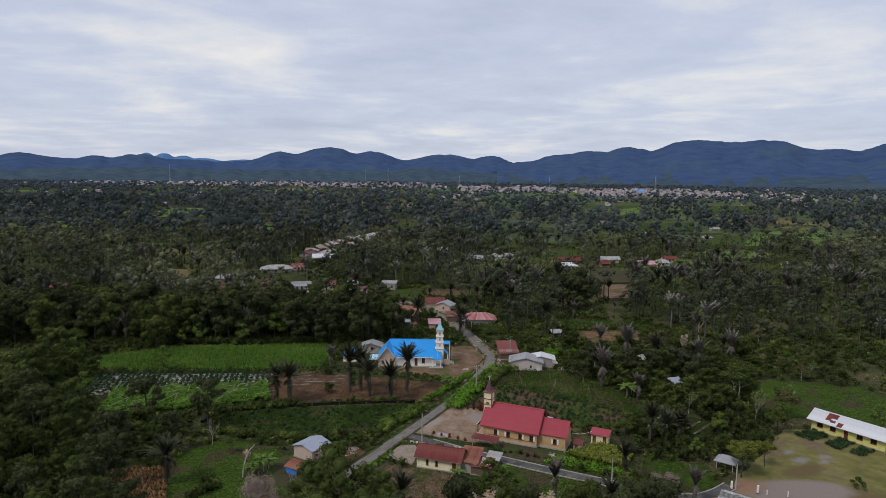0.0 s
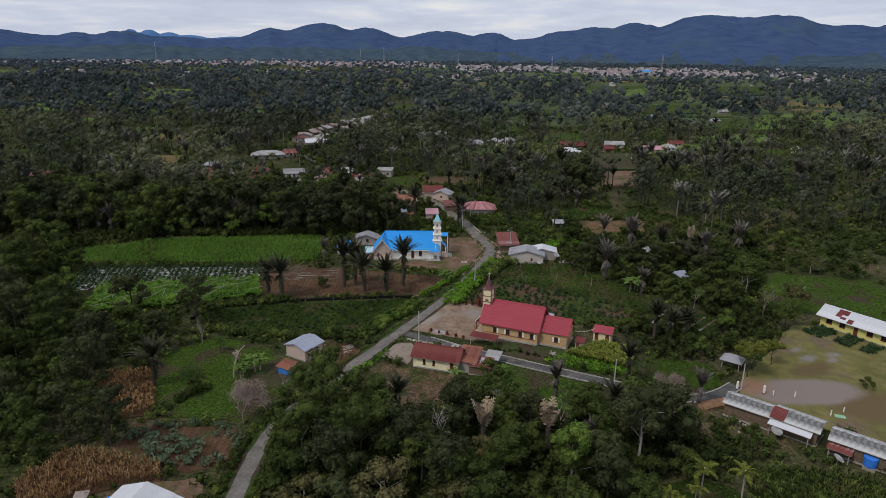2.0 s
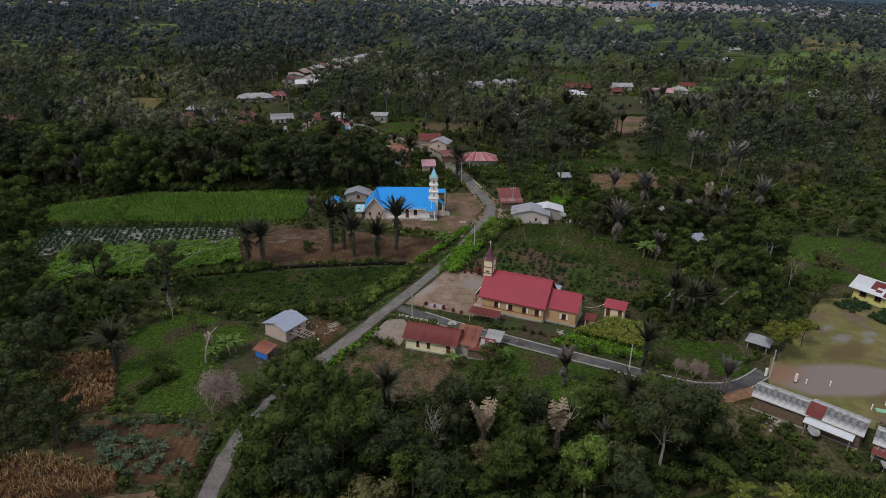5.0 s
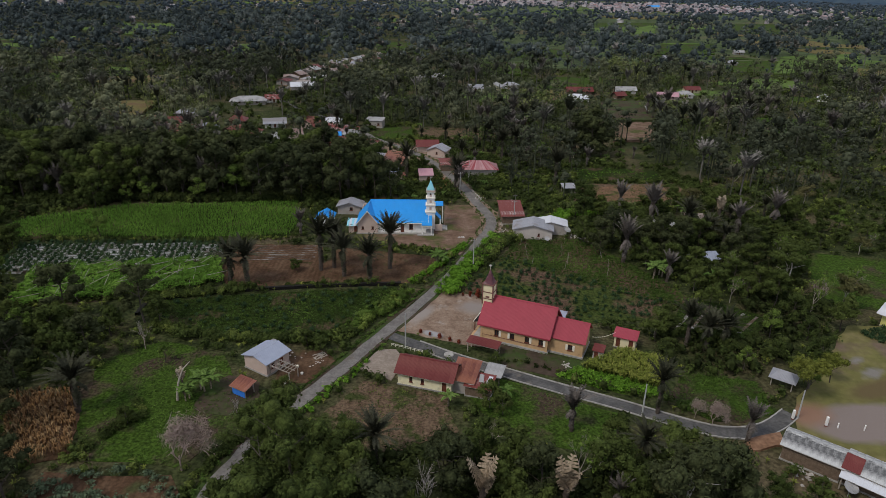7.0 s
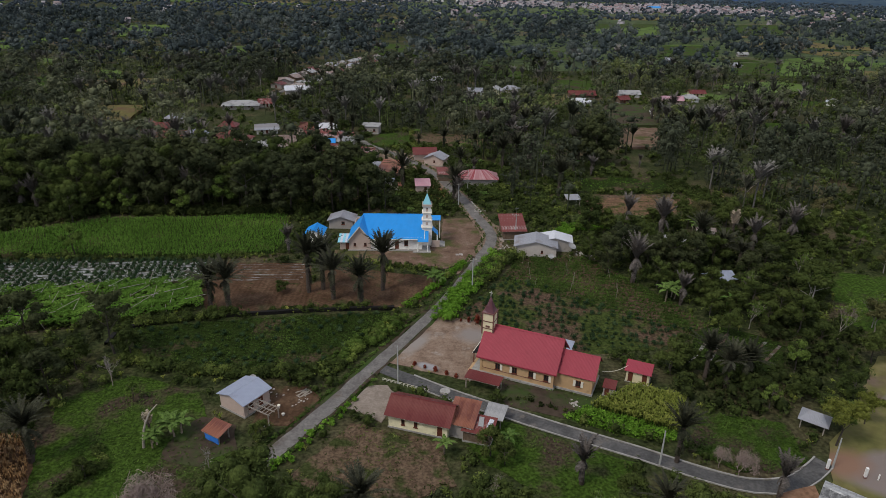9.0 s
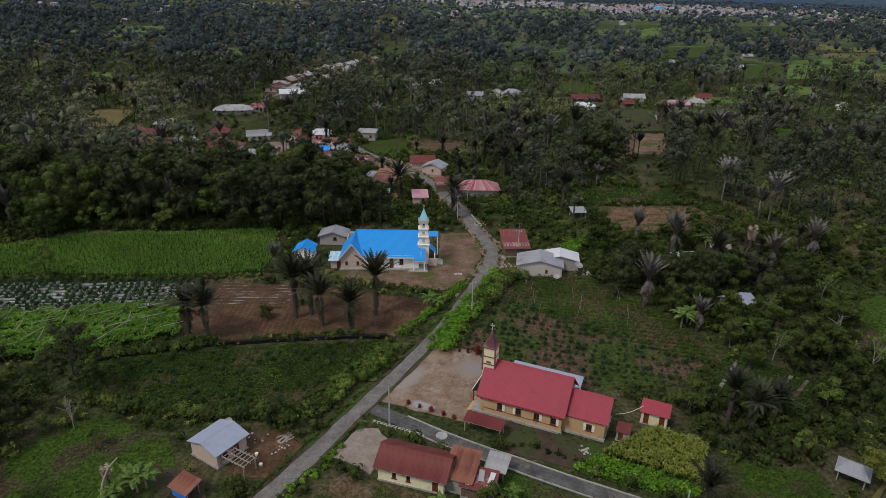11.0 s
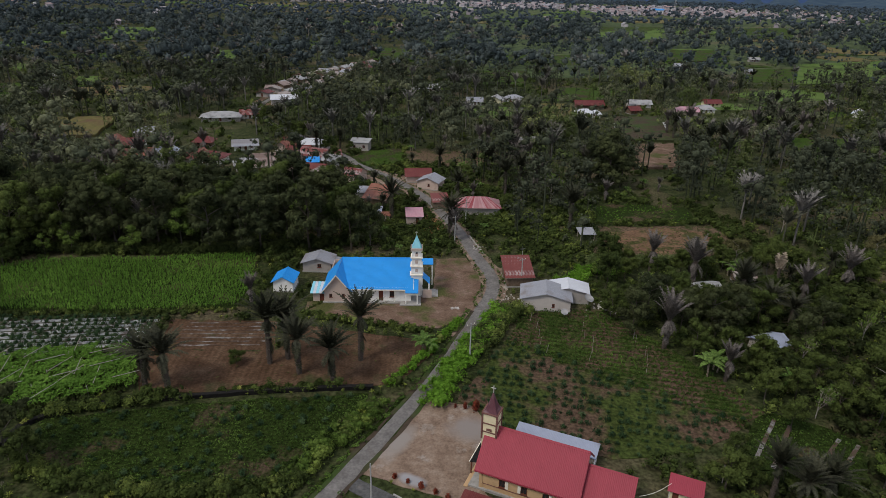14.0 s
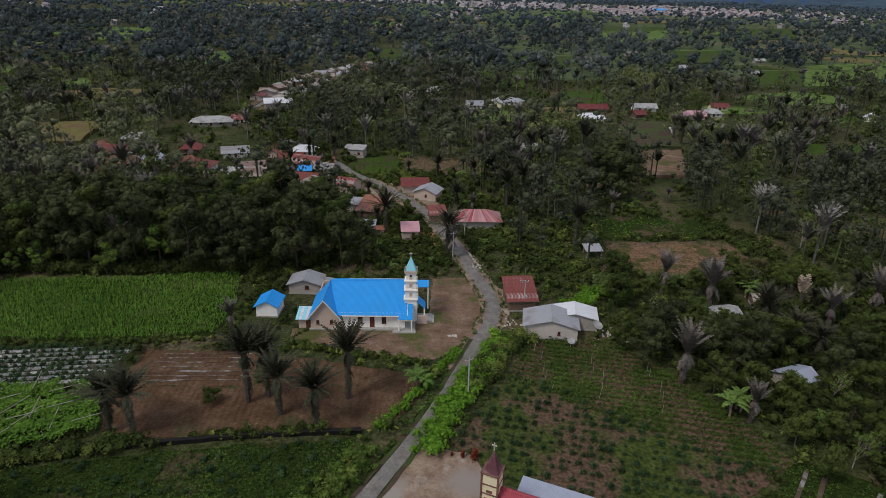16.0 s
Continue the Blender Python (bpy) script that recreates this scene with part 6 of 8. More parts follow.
def frond_set(rng, count, length, elev, droop, z, leaflets, width):
    """Feathered fronds that rise, arch over and hang at their tips; narrow folded leaflets along each."""
    V, F = [], []
    for i in range(count):
        w = 2.399 * i + rng.uniform(-0.2, 0.2)
        e = radians(rng.uniform(*elev))
        ln = length * rng.uniform(0.62, 1.12)
        p = np.array((0.0, 0.0, z + rng.uniform(-0.25, 0.25)))
        out = np.array((math.cos(w), math.sin(w), 0))
        side = np.array((-math.sin(w), math.cos(w), 0))
        step = ln / leaflets
        for k in range(leaflets):
            d = out * math.cos(e) + np.array((0, 0, math.sin(e)))
            q = p + d * step
            u = (k + 0.5) / leaflets
            lw = width * (0.45 + 1.0 * math.sin(math.pi * min(1, u * 0.95 + 0.1)) ** 0.7)
            for s in (-1, 1):
                tip = p + side * (s * lw) + d * step * 1.3 + np.array((0, 0, -lw * rng.uniform(0.15, 0.6)))
                j = len(V)
                V += [p, q, tip + d * step * 0.25, tip - d * step * 0.3]
                F.append((j, j + 1, j + 2, j + 3))
            p = q
            e -= radians(droop / leaflets) * (0.4 + 1.2 * u)
    return np.array(V), np.array(F)


def palm(name, h, mat, seed, label, dead=None, count=20, length=4.0, elev=(25, 80), droop=70, width=0.36, girth=0.44, bark="palmbark"):
    rng = np.random.default_rng(seed)
    ob = thing(name, pose(0, 0, 0), label, "palm tree")
    g = Geo()
    for i in range(6):
        z0, z1 = h * i / 6 - (0.1 if i == 0 else 0), h * (i + 1) / 6
        r = girth * (1 - 0.045 * i)
        g.tube((0.03 * i, 0, z0), (0.03 * (i + 1), 0, z1), r * 0.9, r * 1.12, 7)
    for k in range(26 if girth > 0.3 else 0):
        w, z = 2.4 * k, h * (0.35 + 0.62 * k / 26)
        g.tube((0.2 * math.cos(w), 0.2 * math.sin(w), z), (0.55 * math.cos(w), 0.55 * math.sin(w), z + 0.45), 0.06, 0.02, 4)
    part("trunk", g, M[bark], ob)
    v, f = frond_set(rng, count, length, elev, droop, h - 0.3, 12, width)
    v[:, 0] += 0.18
    part("frond_crown", array_mesh("frond_crown", v, f, M[mat]), None, ob)
    if dead:
        sets = [frond_set(rng, 12, length * 0.55, (-78, -20), 50, h - 0.5, 8, 0.3)]
        for k in range(7):
            sets.append(frond_set(rng, 6, length * rng.uniform(0.3, 0.46), (-86, -62), 10, h * (0.96 - 0.085 * k), 5, 0.26))
        v, f = joined(*sets)
        v[:, 0] += 0.18
        part("withered_skirt", array_mesh("withered_skirt", v, f, M[dead]), None, ob, "hanging withered grey fronds")
    return ob


def banana(name, h, n, seed, label):
    rng = np.random.default_rng(seed)
    ob = thing(name, pose(0, 0, 0), label, "banana plant")
    stems, V, F = Geo(), [], []
    for s in range(n):
        bx, by = rng.uniform(-0.9, 0.9, 2) if n > 1 else (0, 0)
        hh = h * rng.uniform(0.75, 1.05)
        stems.tube((bx, by, -0.05), (bx * 1.2, by * 1.2, hh * 0.62), 0.16, 0.09, 7)
        for i in range(8):
            w, e = 2.4 * i + rng.uniform(-0.3, 0.3), radians(rng.uniform(35, 80))
            ln = h * rng.uniform(0.5, 0.68)
            p = np.array((bx * 1.2, by * 1.2, hh * 0.6))
            out, side = np.array((math.cos(w), math.sin(w), 0)), np.array((-math.sin(w), math.cos(w), 0))
            prof = (0.06, 0.30, 0.36, 0.33, 0.22, 0.03)
            row = []
            for k in range(6):
                row.append((p.copy(), prof[k] * h / 3.6))
                d = out * math.cos(e) + np.array((0, 0, math.sin(e)))
                p = p + d * ln / 5
                e -= radians(22)
            for k in range(5):
                (a, wa), (b, wb) = row[k], row[k + 1]
                for s2 in (-1, 1):
                    j = len(V)
                    V += [a, b, b + side * s2 * wb + (0, 0, -0.35 * wb), a + side * s2 * wa + (0, 0, -0.35 * wa)]
                    F.append((j, j + 1, j + 2, j + 3))
    part("stem", stems, M["frond_tan"], ob)
    part("leaf_crown", array_mesh("leaf_crown", np.array(V), np.array(F), M["banana"]), None, ob)
    return ob


def bare_tree(name, h, seed, label, mat="palebark", spread=0.55, depth=4, tuft=None, sprays=160, size=0.5, stretch=1.5):
    rng = np.random.default_rng(seed)
    ob = thing(name, pose(0, 0, 0), label, "tree")
    trunk, twigs = Geo(), Geo()
    tips = []

    def grow(p, d, ln, r, k):
        q = p + d * ln
        (trunk if k >= depth - 1 else twigs).tube(p, q, r, r * 0.66, 6 if k > 2 else 3)
        if k == 0:
            tips.append(q)
            return
        for i in range(3 if k > 1 else 5):
            nd = (d + Vector(rng.uniform(-spread, spread, 3)) + Vector((0, 0, 0.12))).normalized()
            grow(p.lerp(q, rng.uniform(0.55, 1.0)), nd, ln * rng.uniform(0.62, 0.88), r * 0.56, k - 1)
    grow(Vector((0, 0, -0.1)), Vector((0, 0, 1)), h * 0.30, 0.010 * h + 0.03, depth)
    part("trunk", trunk, M[mat], ob)
    part("twig_crown", twigs, M[mat], ob)
    if tuft:
        c = np.array([tuple(t) for t in tips])
        c = c[rng.choice(len(c), min(len(c), sprays), replace=False)] + rng.normal(0, 0.25, (min(len(c), sprays), 3))
        v, f = leaves(c, rng.normal(0, 1, c.shape), size, rng, stretch)
        part("crown", array_mesh("crown", v, f, M[tuft]), None, ob, "sparse leaves" if tuft != mat else "fine twig sprays")
    return ob


# plain templates for joined plants
def shrub_t(seed, n, size, r=1.0, z=0.8, core=True):
    rng = np.random.default_rng(seed)
    cl = [(0, 0, z, r * 0.8), (0.5 * r, 0.2 * r, z * 0.8, r * 0.55), (-0.4 * r, 0.4 * r, z * 0.9, r * 0.55), (0.1, -0.5 * r, z * 0.75, r * 0.5)]
    a = crown(cl, n, size, rng, 0.9, 0.5)
    return joined(a, cores(cl[:1], 0.7, 0.9, 4)) if core else a


def tree_t(seed, h, r, n, size, count=5, trunk=True, low=0.45, solid=0.68, lumps=1, sides=5, loose=0.6):
    rng = np.random.default_rng(seed)
    cl = clumps_for(h, r, count, rng, low, lumps)
    flat = rng.uniform(0.75, 1.0)
    sets = [crown(cl, n, size, rng, flat, 0.35, loose, 0.25), cores(cl[::2] if sides > 4 else cl[:3], solid, flat, sides)]
    if trunk:
        q = 0.22
        v = [(q * a, q * b, z) for z in (-0.1, h * 0.7) for a, b in ((1, 0), (0, 1), (-1, 0), (0, -1))]
        sets.append((np.array(v), np.array([(i, (i + 1) % 4, 4 + (i + 1) % 4, 4 + i) for i in range(4)])))
    return joined(*sets)


def palm_t(seed, h, count, length, leaflets=4, width=0.7, elev=(30, 85)):
    rng = np.random.default_rng(seed)
    q = 0.25
    v = [(q * a, q * b, z) for z in (-0.1, h) for a, b in ((1, 0), (0, 1), (-1, 0), (0, -1))]
    return joined(frond_set(rng, count, length, elev, 38, h - 0.2, leaflets, width), (np.array(v), np.array([(i, (i + 1) % 4, 4 + (i + 1) % 4, 4 + i) for i in range(4)])))


def blades_t(seed, n, h, w, lean=0.5):
    """Upright arching blades."""
    rng = np.random.default_rng(seed)
    V, F = [], []
    for i in range(n):
        a = 2.399 * i + rng.uniform(-0.3, 0.3)
        o, s = np.array((math.cos(a), math.sin(a), 0)), np.array((-math.sin(a), math.cos(a), 0)) * w / 2
        z0 = h * rng.uniform(0.0, 0.45)
        hh = h * rng.uniform(0.75, 1.1)
        p0, p1, p2 = np.array((0, 0, z0)), o * lean * h * 0.32 + (0, 0, hh * 0.8), o * lean * h * 0.75 + (0, 0, hh * rng.uniform(0.62, 1.0))
        j = len(V)
        V += [p0 - s * 0.6, p0 + s * 0.6, p1 + s, p1 - s, p2 + s * 0.2, p2 - s * 0.2]
        F += [(j, j + 1, j + 2, j + 3), (j + 3, j + 2, j + 4, j + 5)]
    return np.array(V), np.array(F)


def fill(poly, spacing, rng, jitter=0.35, row=None, angle=0.0, z=0.05):
    """Points in a polygon on a jittered grid; row: the distance between rows."""
    P = np.array(poly)
    c = P.mean(0)
    R = np.abs(P - c).max() * 1.5
    u, v = np.meshgrid(np.arange(-R, R, spacing), np.arange(-R, R, row or spacing))
    u, v = u.ravel(), v.ravel()
    u = u + rng.uniform(-jitter, jitter, u.size) * spacing
    v = v + rng.uniform(-jitter, jitter, v.size) * (row or spacing) * (0.3 if row else 1)
    ca, sa = math.cos(radians(angle)), math.sin(radians(angle))
    x, y = c[0] + u * ca - v * sa, c[1] + u * sa + v * ca
    k = inside(x, y, poly)
    return np.stack([x[k], y[k], np.full(k.sum(), z)], 1)


MAIN_NEAR, MAIN_FAR = [p for p in MAIN if p[1] < 335], [p for p in MAIN if p[1] > 330]
OPEN = [p for k, p in FIELDS.items()] + FAR_PLOTS + HAMLET_YARDS


def free(x, y, margin=0.0, road=3.2):
    """Where wild plants may stand: off the roads, the fields and the buildings."""
    ok = ~near_line(x, y, MAIN_NEAR, road + margin) & ~near_line(x, y, MAIN_FAR, 2.2) & ~near_line(x, y, SIDE, road - 0.6 + margin)
    for p in OPEN:
        ok &= ~inside(x, y, p)
    for bx, by, r in BUILT:
        ok &= np.hypot(x - bx, y - by) > r + margin
    return ok


TOWN = [(60, 380, 1800, 2250, 190), (380, 760, 1560, 2050, 420), (-420, 20, 2050, 2550, 180), (-1250, -420, 2150, 2750, 340), (720, 1050, 1500, 2050, 70), (-1700, -1250, 2000, 2600, 60)]


HAMLET = [(-17, 240), (-19, 290), (-40, 331), (-10, 350), (12, 312), (30, 280), (30, 256), (10, 236)]
BRUSH = [(26, 226), (30, 262), (50, 282), (88, 280), (96, 258), (98, 226)]


def open_front(x, y):
    """Off the ground that lies before the far houses and in the town."""
    ok = ~inside(x, y, HAMLET)
    ok &= ~(inside(x, y, BRUSH) & (np.sin(x * 12.9 + y * 7.7) < 0.6))
    ok &= ~inside(x, y, [(84, 345), (90, 392), (122, 392), (112, 345)])
    for bx, by, r in BUILT:
        if by > 262:
            ok &= ~((np.abs(x - bx) < r + 0.3) & (y < by) & (y > by - (9 if by < 400 else (48 if bx > 20 else 24) if by < 520 else 38)))
    for x0, x1, y0, y1, n in TOWN[:4]:
        ok &= ~((x > x0) & (x < x1) & (y > y0 - 110) & (y < y1) & (np.sin(x * 0.31 + y * 0.17) < 0.25))
    return ok


def in_view(x, y, extra=12):
    return np.abs(x - 3) < 0.75 * y + extra


# ---------------- plants: crops and hedges ----------------
rng = np.random.default_rng(11)


def spread_of(places, template, rng, lo=0.8, hi=1.2, tints=None, skew=1.0):
    """Scattered copies; a skew over 1 makes most of them small and a few large."""
    n = len(places)
    s = lo + (hi - lo) * rng.uniform(0, 1, n) ** skew
    return scatter("", template, places, s, rng.uniform(0, 6.28, n), None, "", "", rng, tints)


def patchy(places, scale, rng, amount=0.5):
    return np.array([min(1, max(0, 0.5 + 0.9 * amount * noise.noise((p[0] * scale, p[1] * scale, 2.2)) + rng.uniform(-0.25, 0.25))) for p in places])


pl = fill(FIELDS["maize"], 0.62, rng, 0.35, 0.85, 8)
stuff("maize_field", [spread_of(pl, blades_t(1, 7, 1.35, 0.11, 0.5), rng, 0.75, 1.15, patchy(pl, 0.12, rng))], M["s_maize"], "dense field of young green maize", "maize")
pl = fill(FIELDS["greenmaize"], 0.6, rng, 0.4, 0.75, 30)
stuff("maize_field", [spread_of(pl, blades_t(2, 8, 1.9, 0.10, 0.4), rng, 0.7, 1.15)], M["s_shrub"], "plot of tall dark green maize", "maize")
for k, field in enumerate(("drycorn", "drycornb")):
    pl = fill(FIELDS[field], 0.62, rng, 0.4, 0.75, 20)
    stuff("dry_maize_plot", [spread_of(pl, blades_t(3 + k, 7, 2.2, 0.12, 0.3), rng, 0.7, 1.15)], M["s_dry"], "plot of dry brown standing maize stalks", "maize")

# plastic-mulched beds, each bed a strip, with dark bushes in a row
beds = thing("vegetable_beds", pose(0, 0, 0), "rows of silver plastic mulch beds with dark bushes", "vegetable bed")
ca, sa = math.cos(radians(6)), math.sin(radians(6))
rows_of_bushes = []
for i in range(13):
    v0 = -9.6 + 1.55 * i
    us = [u for u in np.arange(-32, 32, 0.5) if inside(-76 + u * ca - v0 * sa, 188 + u * sa + v0 * ca, FIELDS["mulch"])]
    if len(us) < 4:
        continue
    line = [(-76 + u * ca - v0 * sa, 188 + u * sa + v0 * ca) for u in np.arange(us[0], us[-1], 1.55)]
    part("mulch_strip", ribbon(line, -0.45, 0.45, 0.0, 0.20, 0.08, i), M["plastic"], beds, "silvery plastic mulch")
    rows_of_bushes += [(x + rng.uniform(-0.15, 0.15), y + rng.uniform(-0.15, 0.15), 0.15) for x, y in line if rng.uniform() > 0.08]
stuff("pepper_bushes", [spread_of(np.array(rows_of_bushes), shrub_t(5, 48, 0.30, 0.78, 0.7), rng, 0.85, 1.2)], M["s_dark"], "dark green vegetable bushes in rows on plastic mulch", "vegetable")
fallow = thing("fallow_beds", pose(0, 0, 0), "brown fallow beds with torn plastic strips", "vegetable bed")
for i in range(7):
    y0 = 187.2 + 1.45 * i
    line = [(x, y0 + 0.03 * (x + 40)) for x in np.arange(-46 + rng.uniform(0, 2), -27.5 + 0.2 * i, 1.0)]
    part("mulch_strip", ribbon(line, -0.12, 0.12, 0.0, 0.15, 0.4, 40 + i), M["oldplastic"], fallow, "torn grey plastic strip")

strips = thing("mulch_beds", pose(0, 0, 0), "few plastic-mulched beds among the weeds", "vegetable bed")
for i, (x0, y0, x1, y1) in enumerate(((51.2, 153.9, 60.8, 166.2), (55.1, 154.8, 62.6, 164.7), (61.2, 154.2, 68.8, 161.6), (64.2, 153.4, 71.0, 160.2))):
    line = [(x0 + (x1 - x0) * k / 14, y0 + (y1 - y0) * k / 14) for k in range(15)]
    part("mulch_strip", ribbon(line, -0.3, 0.3, 0.0, 0.2, 0.12, 70 + i), M["oldplastic"], strips, "grey plastic mulch")
far_strips = thing("mulch_beds", pose(0, 0, 0), "far rows of grey plastic mulch on a dark plot", "vegetable bed")
for i in range(11):
    x0 = 92.5 + 2.5 * i
    line = [(x0 + 3.6 * k / 8, 391.5 + 16 * k / 8) for k in range(9)]
    part("mulch_strip", ribbon(line, -0.55, 0.55, 0.0, 0.3, 0.1, 90 + i), M["plastic"], far_strips, "pale grey plastic mulch")
# vine trellis: poles and a leafy roof
pl = fill(FIELDS["vine"], 0.6, rng, 0.5)
pl[:, 2] = [1.5 + 1.3 * noise.noise((x * 0.3, y * 0.42, 5.0)) + 0.4 * noise.noise((x * 0.9, y * 1.1, 2.0)) for x, y, z in pl]
pl = pl[pl[:, 2] > 0.95]
stuff("vine_trellis_leaves", [spread_of(pl, shrub_t(6, 17, 0.36, 0.5, 0.1, False), rng, 0.7, 1.3, patchy(pl, 0.2, rng, 0.9))], M["s_maize"], "bright green chayote vines over a trellis", "vine")
under = fill(FIELDS["vine"], 1.2, rng, 0.5)
stuff("vine_undergrowth", [spread_of(under, shrub_t(7, 16, 0.6, 0.7, 0.5), rng, 0.8, 1.2)], M["s_shrub"], "shaded green growth below the trellis", "vine")
tp = Geo().tube((0, 0, -0.05), (0, 0, 2.5), 0.06, 0.05, 5).mesh("trellis_pole", M["palebark"])
trellis = thing("trellis", pose(0, 0, 0), "pale wooden trellis poles among the vines", "trellis")
for x, y, z in fill(FIELDS["vine"], 5.2, rng, 0.3):
    q = part("pole", tp, None, trellis)
    q.matrix_basis = pose(x, y, 0, rng.uniform(-14, 14), rng.uniform(-14, 14), 0)
for k, (x, y, z) in enumerate(fill(FIELDS["vine"], 4.4, rng, 0.45)):
    q = part("rail", Geo().tube((-2.4, 0, 2.35), (2.4, 0.2, 2.75), 0.06, 0.05, 5), M["palebark"], trellis)
    q.matrix_basis = pose(x, y, 0, 0, 0, 20 + 40 * (k % 3))

pl = fill(FIELDS["chili"], 2.2, rng, 0.55)
pl = pl[rng.uniform(size=len(pl)) > 0.25]
stuff("bush_crop", [spread_of(pl, shrub_t(8, 60, 0.26, 0.6, 0.45), rng, 0.55, 1.25)], M["s_dark"], "rows of low dark green crop bushes", "crop")
pl = fill(FIELDS["chili"], 0.75, rng, 0.5)
stuff("crop_weeds", [spread_of(pl, shrub_t(9, 14, 0.19, 0.42, 0.14, False), rng, 0.6, 1.3, patchy(pl, 0.1, rng, 0.8))], M["s_grass"], "low weeds between crop bushes", "weeds")
cof = fill(FIELDS["coffee"], 1.5, rng, 0.3, 1.9, -14)
keep = rng.uniform(size=len(cof)) > 0.2
keep &= (cof[:, 1] + 0.72 * cof[:, 0] < 206)
stuff("coffee_bushes", [spread_of(cof[keep], shrub_t(10, 70, 0.22, 0.5, 0.45), rng, 0.5, 1.35)], M["s_dark"], "rows of dark young coffee bushes", "coffee bush")
lush = fill(FIELDS["coffee"], 0.42, rng, 0.5, 1.5, -14)
band = (lush[:, 1] + 0.72 * lush[:, 0] > 203) | (inside(lush[:, 0], lush[:, 1], [(43, 186), (47, 186), (58, 174), (56, 169), (50, 175)]) & (rng.uniform(size=len(lush)) > 0.35)) | (rng.uniform(size=len(lush)) > 0.985)
stuff("green_rows", [spread_of(lush[band], shrub_t(12, 9, 0.36, 0.42, 0.3, False), rng, 0.6, 1.2, patchy(lush[band], 0.12, rng, 0.8))], M["s_grass"], "lush green vegetable rows", "crop")
stakes = thing("bean_stakes", pose(0, 0, 0), "thin pale stakes standing in the vegetable rows", "stake")
stk = Geo().tube((0, 0, -0.05), (0.05, 0, 2.3), 0.035, 0.03, 4).mesh("stake", M["palebark"])
for i in range(0, 46, 3):
    q = part("stake", stk, None, stakes)
    q.matrix_basis = pose(26 + 3.1 * (i % 9) + rng.uniform(-1, 1), 186 + 3.0 * (i // 9) - 1.0 * (i % 9) + rng.uniform(-1, 1), 0, rng.uniform(-8, 8), rng.uniform(-8, 8), 0)
pl = fill(FIELDS["cassava"], 1.45, rng, 0.5)
pl = pl[np.array([noise.noise((x * 0.16, y * 0.3, 1.5)) > -0.12 for x, y, z in pl])]
stuff("cassava_bushes", [spread_of(pl, shrub_t(13, 60, 0.36, 0.85, 0.8), rng, 0.6, 1.3)], M["s_silver"], "silvery green cassava bushes", "cassava")
pl = fill(FIELDS["tallgrass"], 0.55, rng, 0.5)
w = (pl[:, 0] - 24) * 0.4 + (pl[:, 1] - 138)
south = near_line(pl[:, 0], pl[:, 1], SIDE, 7.5)
stuff("tall_grass", [spread_of(pl[~south], blades_t(14, 9, 1.7, 0.13, 0.45), rng, 0.7, 1.2)], M["s_lime"], "tall yellow-green grass", "grass")
stuff("low_green_plants", [spread_of(pl[south], shrub_t(15, 14, 0.4, 0.5, 0.4, False), rng, 0.7, 1.2)], M["s_bright"], "band of fresh green leafy plants", "plants")
pl = fill(FIELDS["lowveg"], 0.8, rng, 0.5)
stuff("low_weeds", [spread_of(pl, shrub_t(16, 16, 0.24, 0.5, 0.25, False), rng, 0.6, 1.2, patchy(pl, 0.15, rng))], M["s_grass"], "low leafy weeds", "weeds")
for field, mat, sp, hh in (("stripplot", "s_grass", 0.8, 0.6), ("meadow", "s_grass", 0.7, 0.28), ("clearing", "s_shrub", 1.1, 0.9), ("roadverge", "s_grass", 0.8, 0.5), ("glade", "s_grass", 0.8, 0.4), ("rightfield", "s_shrub", 1.1, 0.6), ("farlawn", "s_grass", 1.0, 0.4),
                           ("churchlawn", "s_grass", 1.3, 0.35), ("brownyard", "s_shrub", 0.95, 0.8), ("farbrown", "s_shrub", 1.4, 0.8), ("brown", "s_shrub", 2.6, 0.35), ("rightterrace", "s_bright", 1.2, 0.5), ("clearing", "s_shrub", 1.9, 0.6)):
    pl = fill(FIELDS[field], sp, rng, 0.5)
    t = patchy(pl, 0.12, rng, 1.0)
    pl, t = pl[t > 0.35], t[t > 0.35]
    stuff("grass_tufts", [spread_of(pl, shrub_t(20, 6, 0.3, 0.4, hh * 0.4, False), rng, 0.5, 1.3, t)], M[mat], "loose tufts of green grass", "grass")


def hedge(name, line, width, height, mat, label, seed, density=1.3, size=0.5):
    r = np.random.default_rng(seed)
    ln = smooth_line(line, 1.0)
    pts = []
    for (x, y) in ln:
        for k in range(max(1, int(width * density))):
            pts.append((x + r.uniform(-width, width) / 2, y + r.uniform(-width, width) / 2, 0.0))
    pts = np.array(pts)
    stuff(name, [spread_of(pts, shrub_t(seed, 58, size * 0.74, height * 0.62, height * 0.55), r, 0.65, 1.2, patchy(pts, 0.25, r, 0.9))], M[mat], label, "hedge")


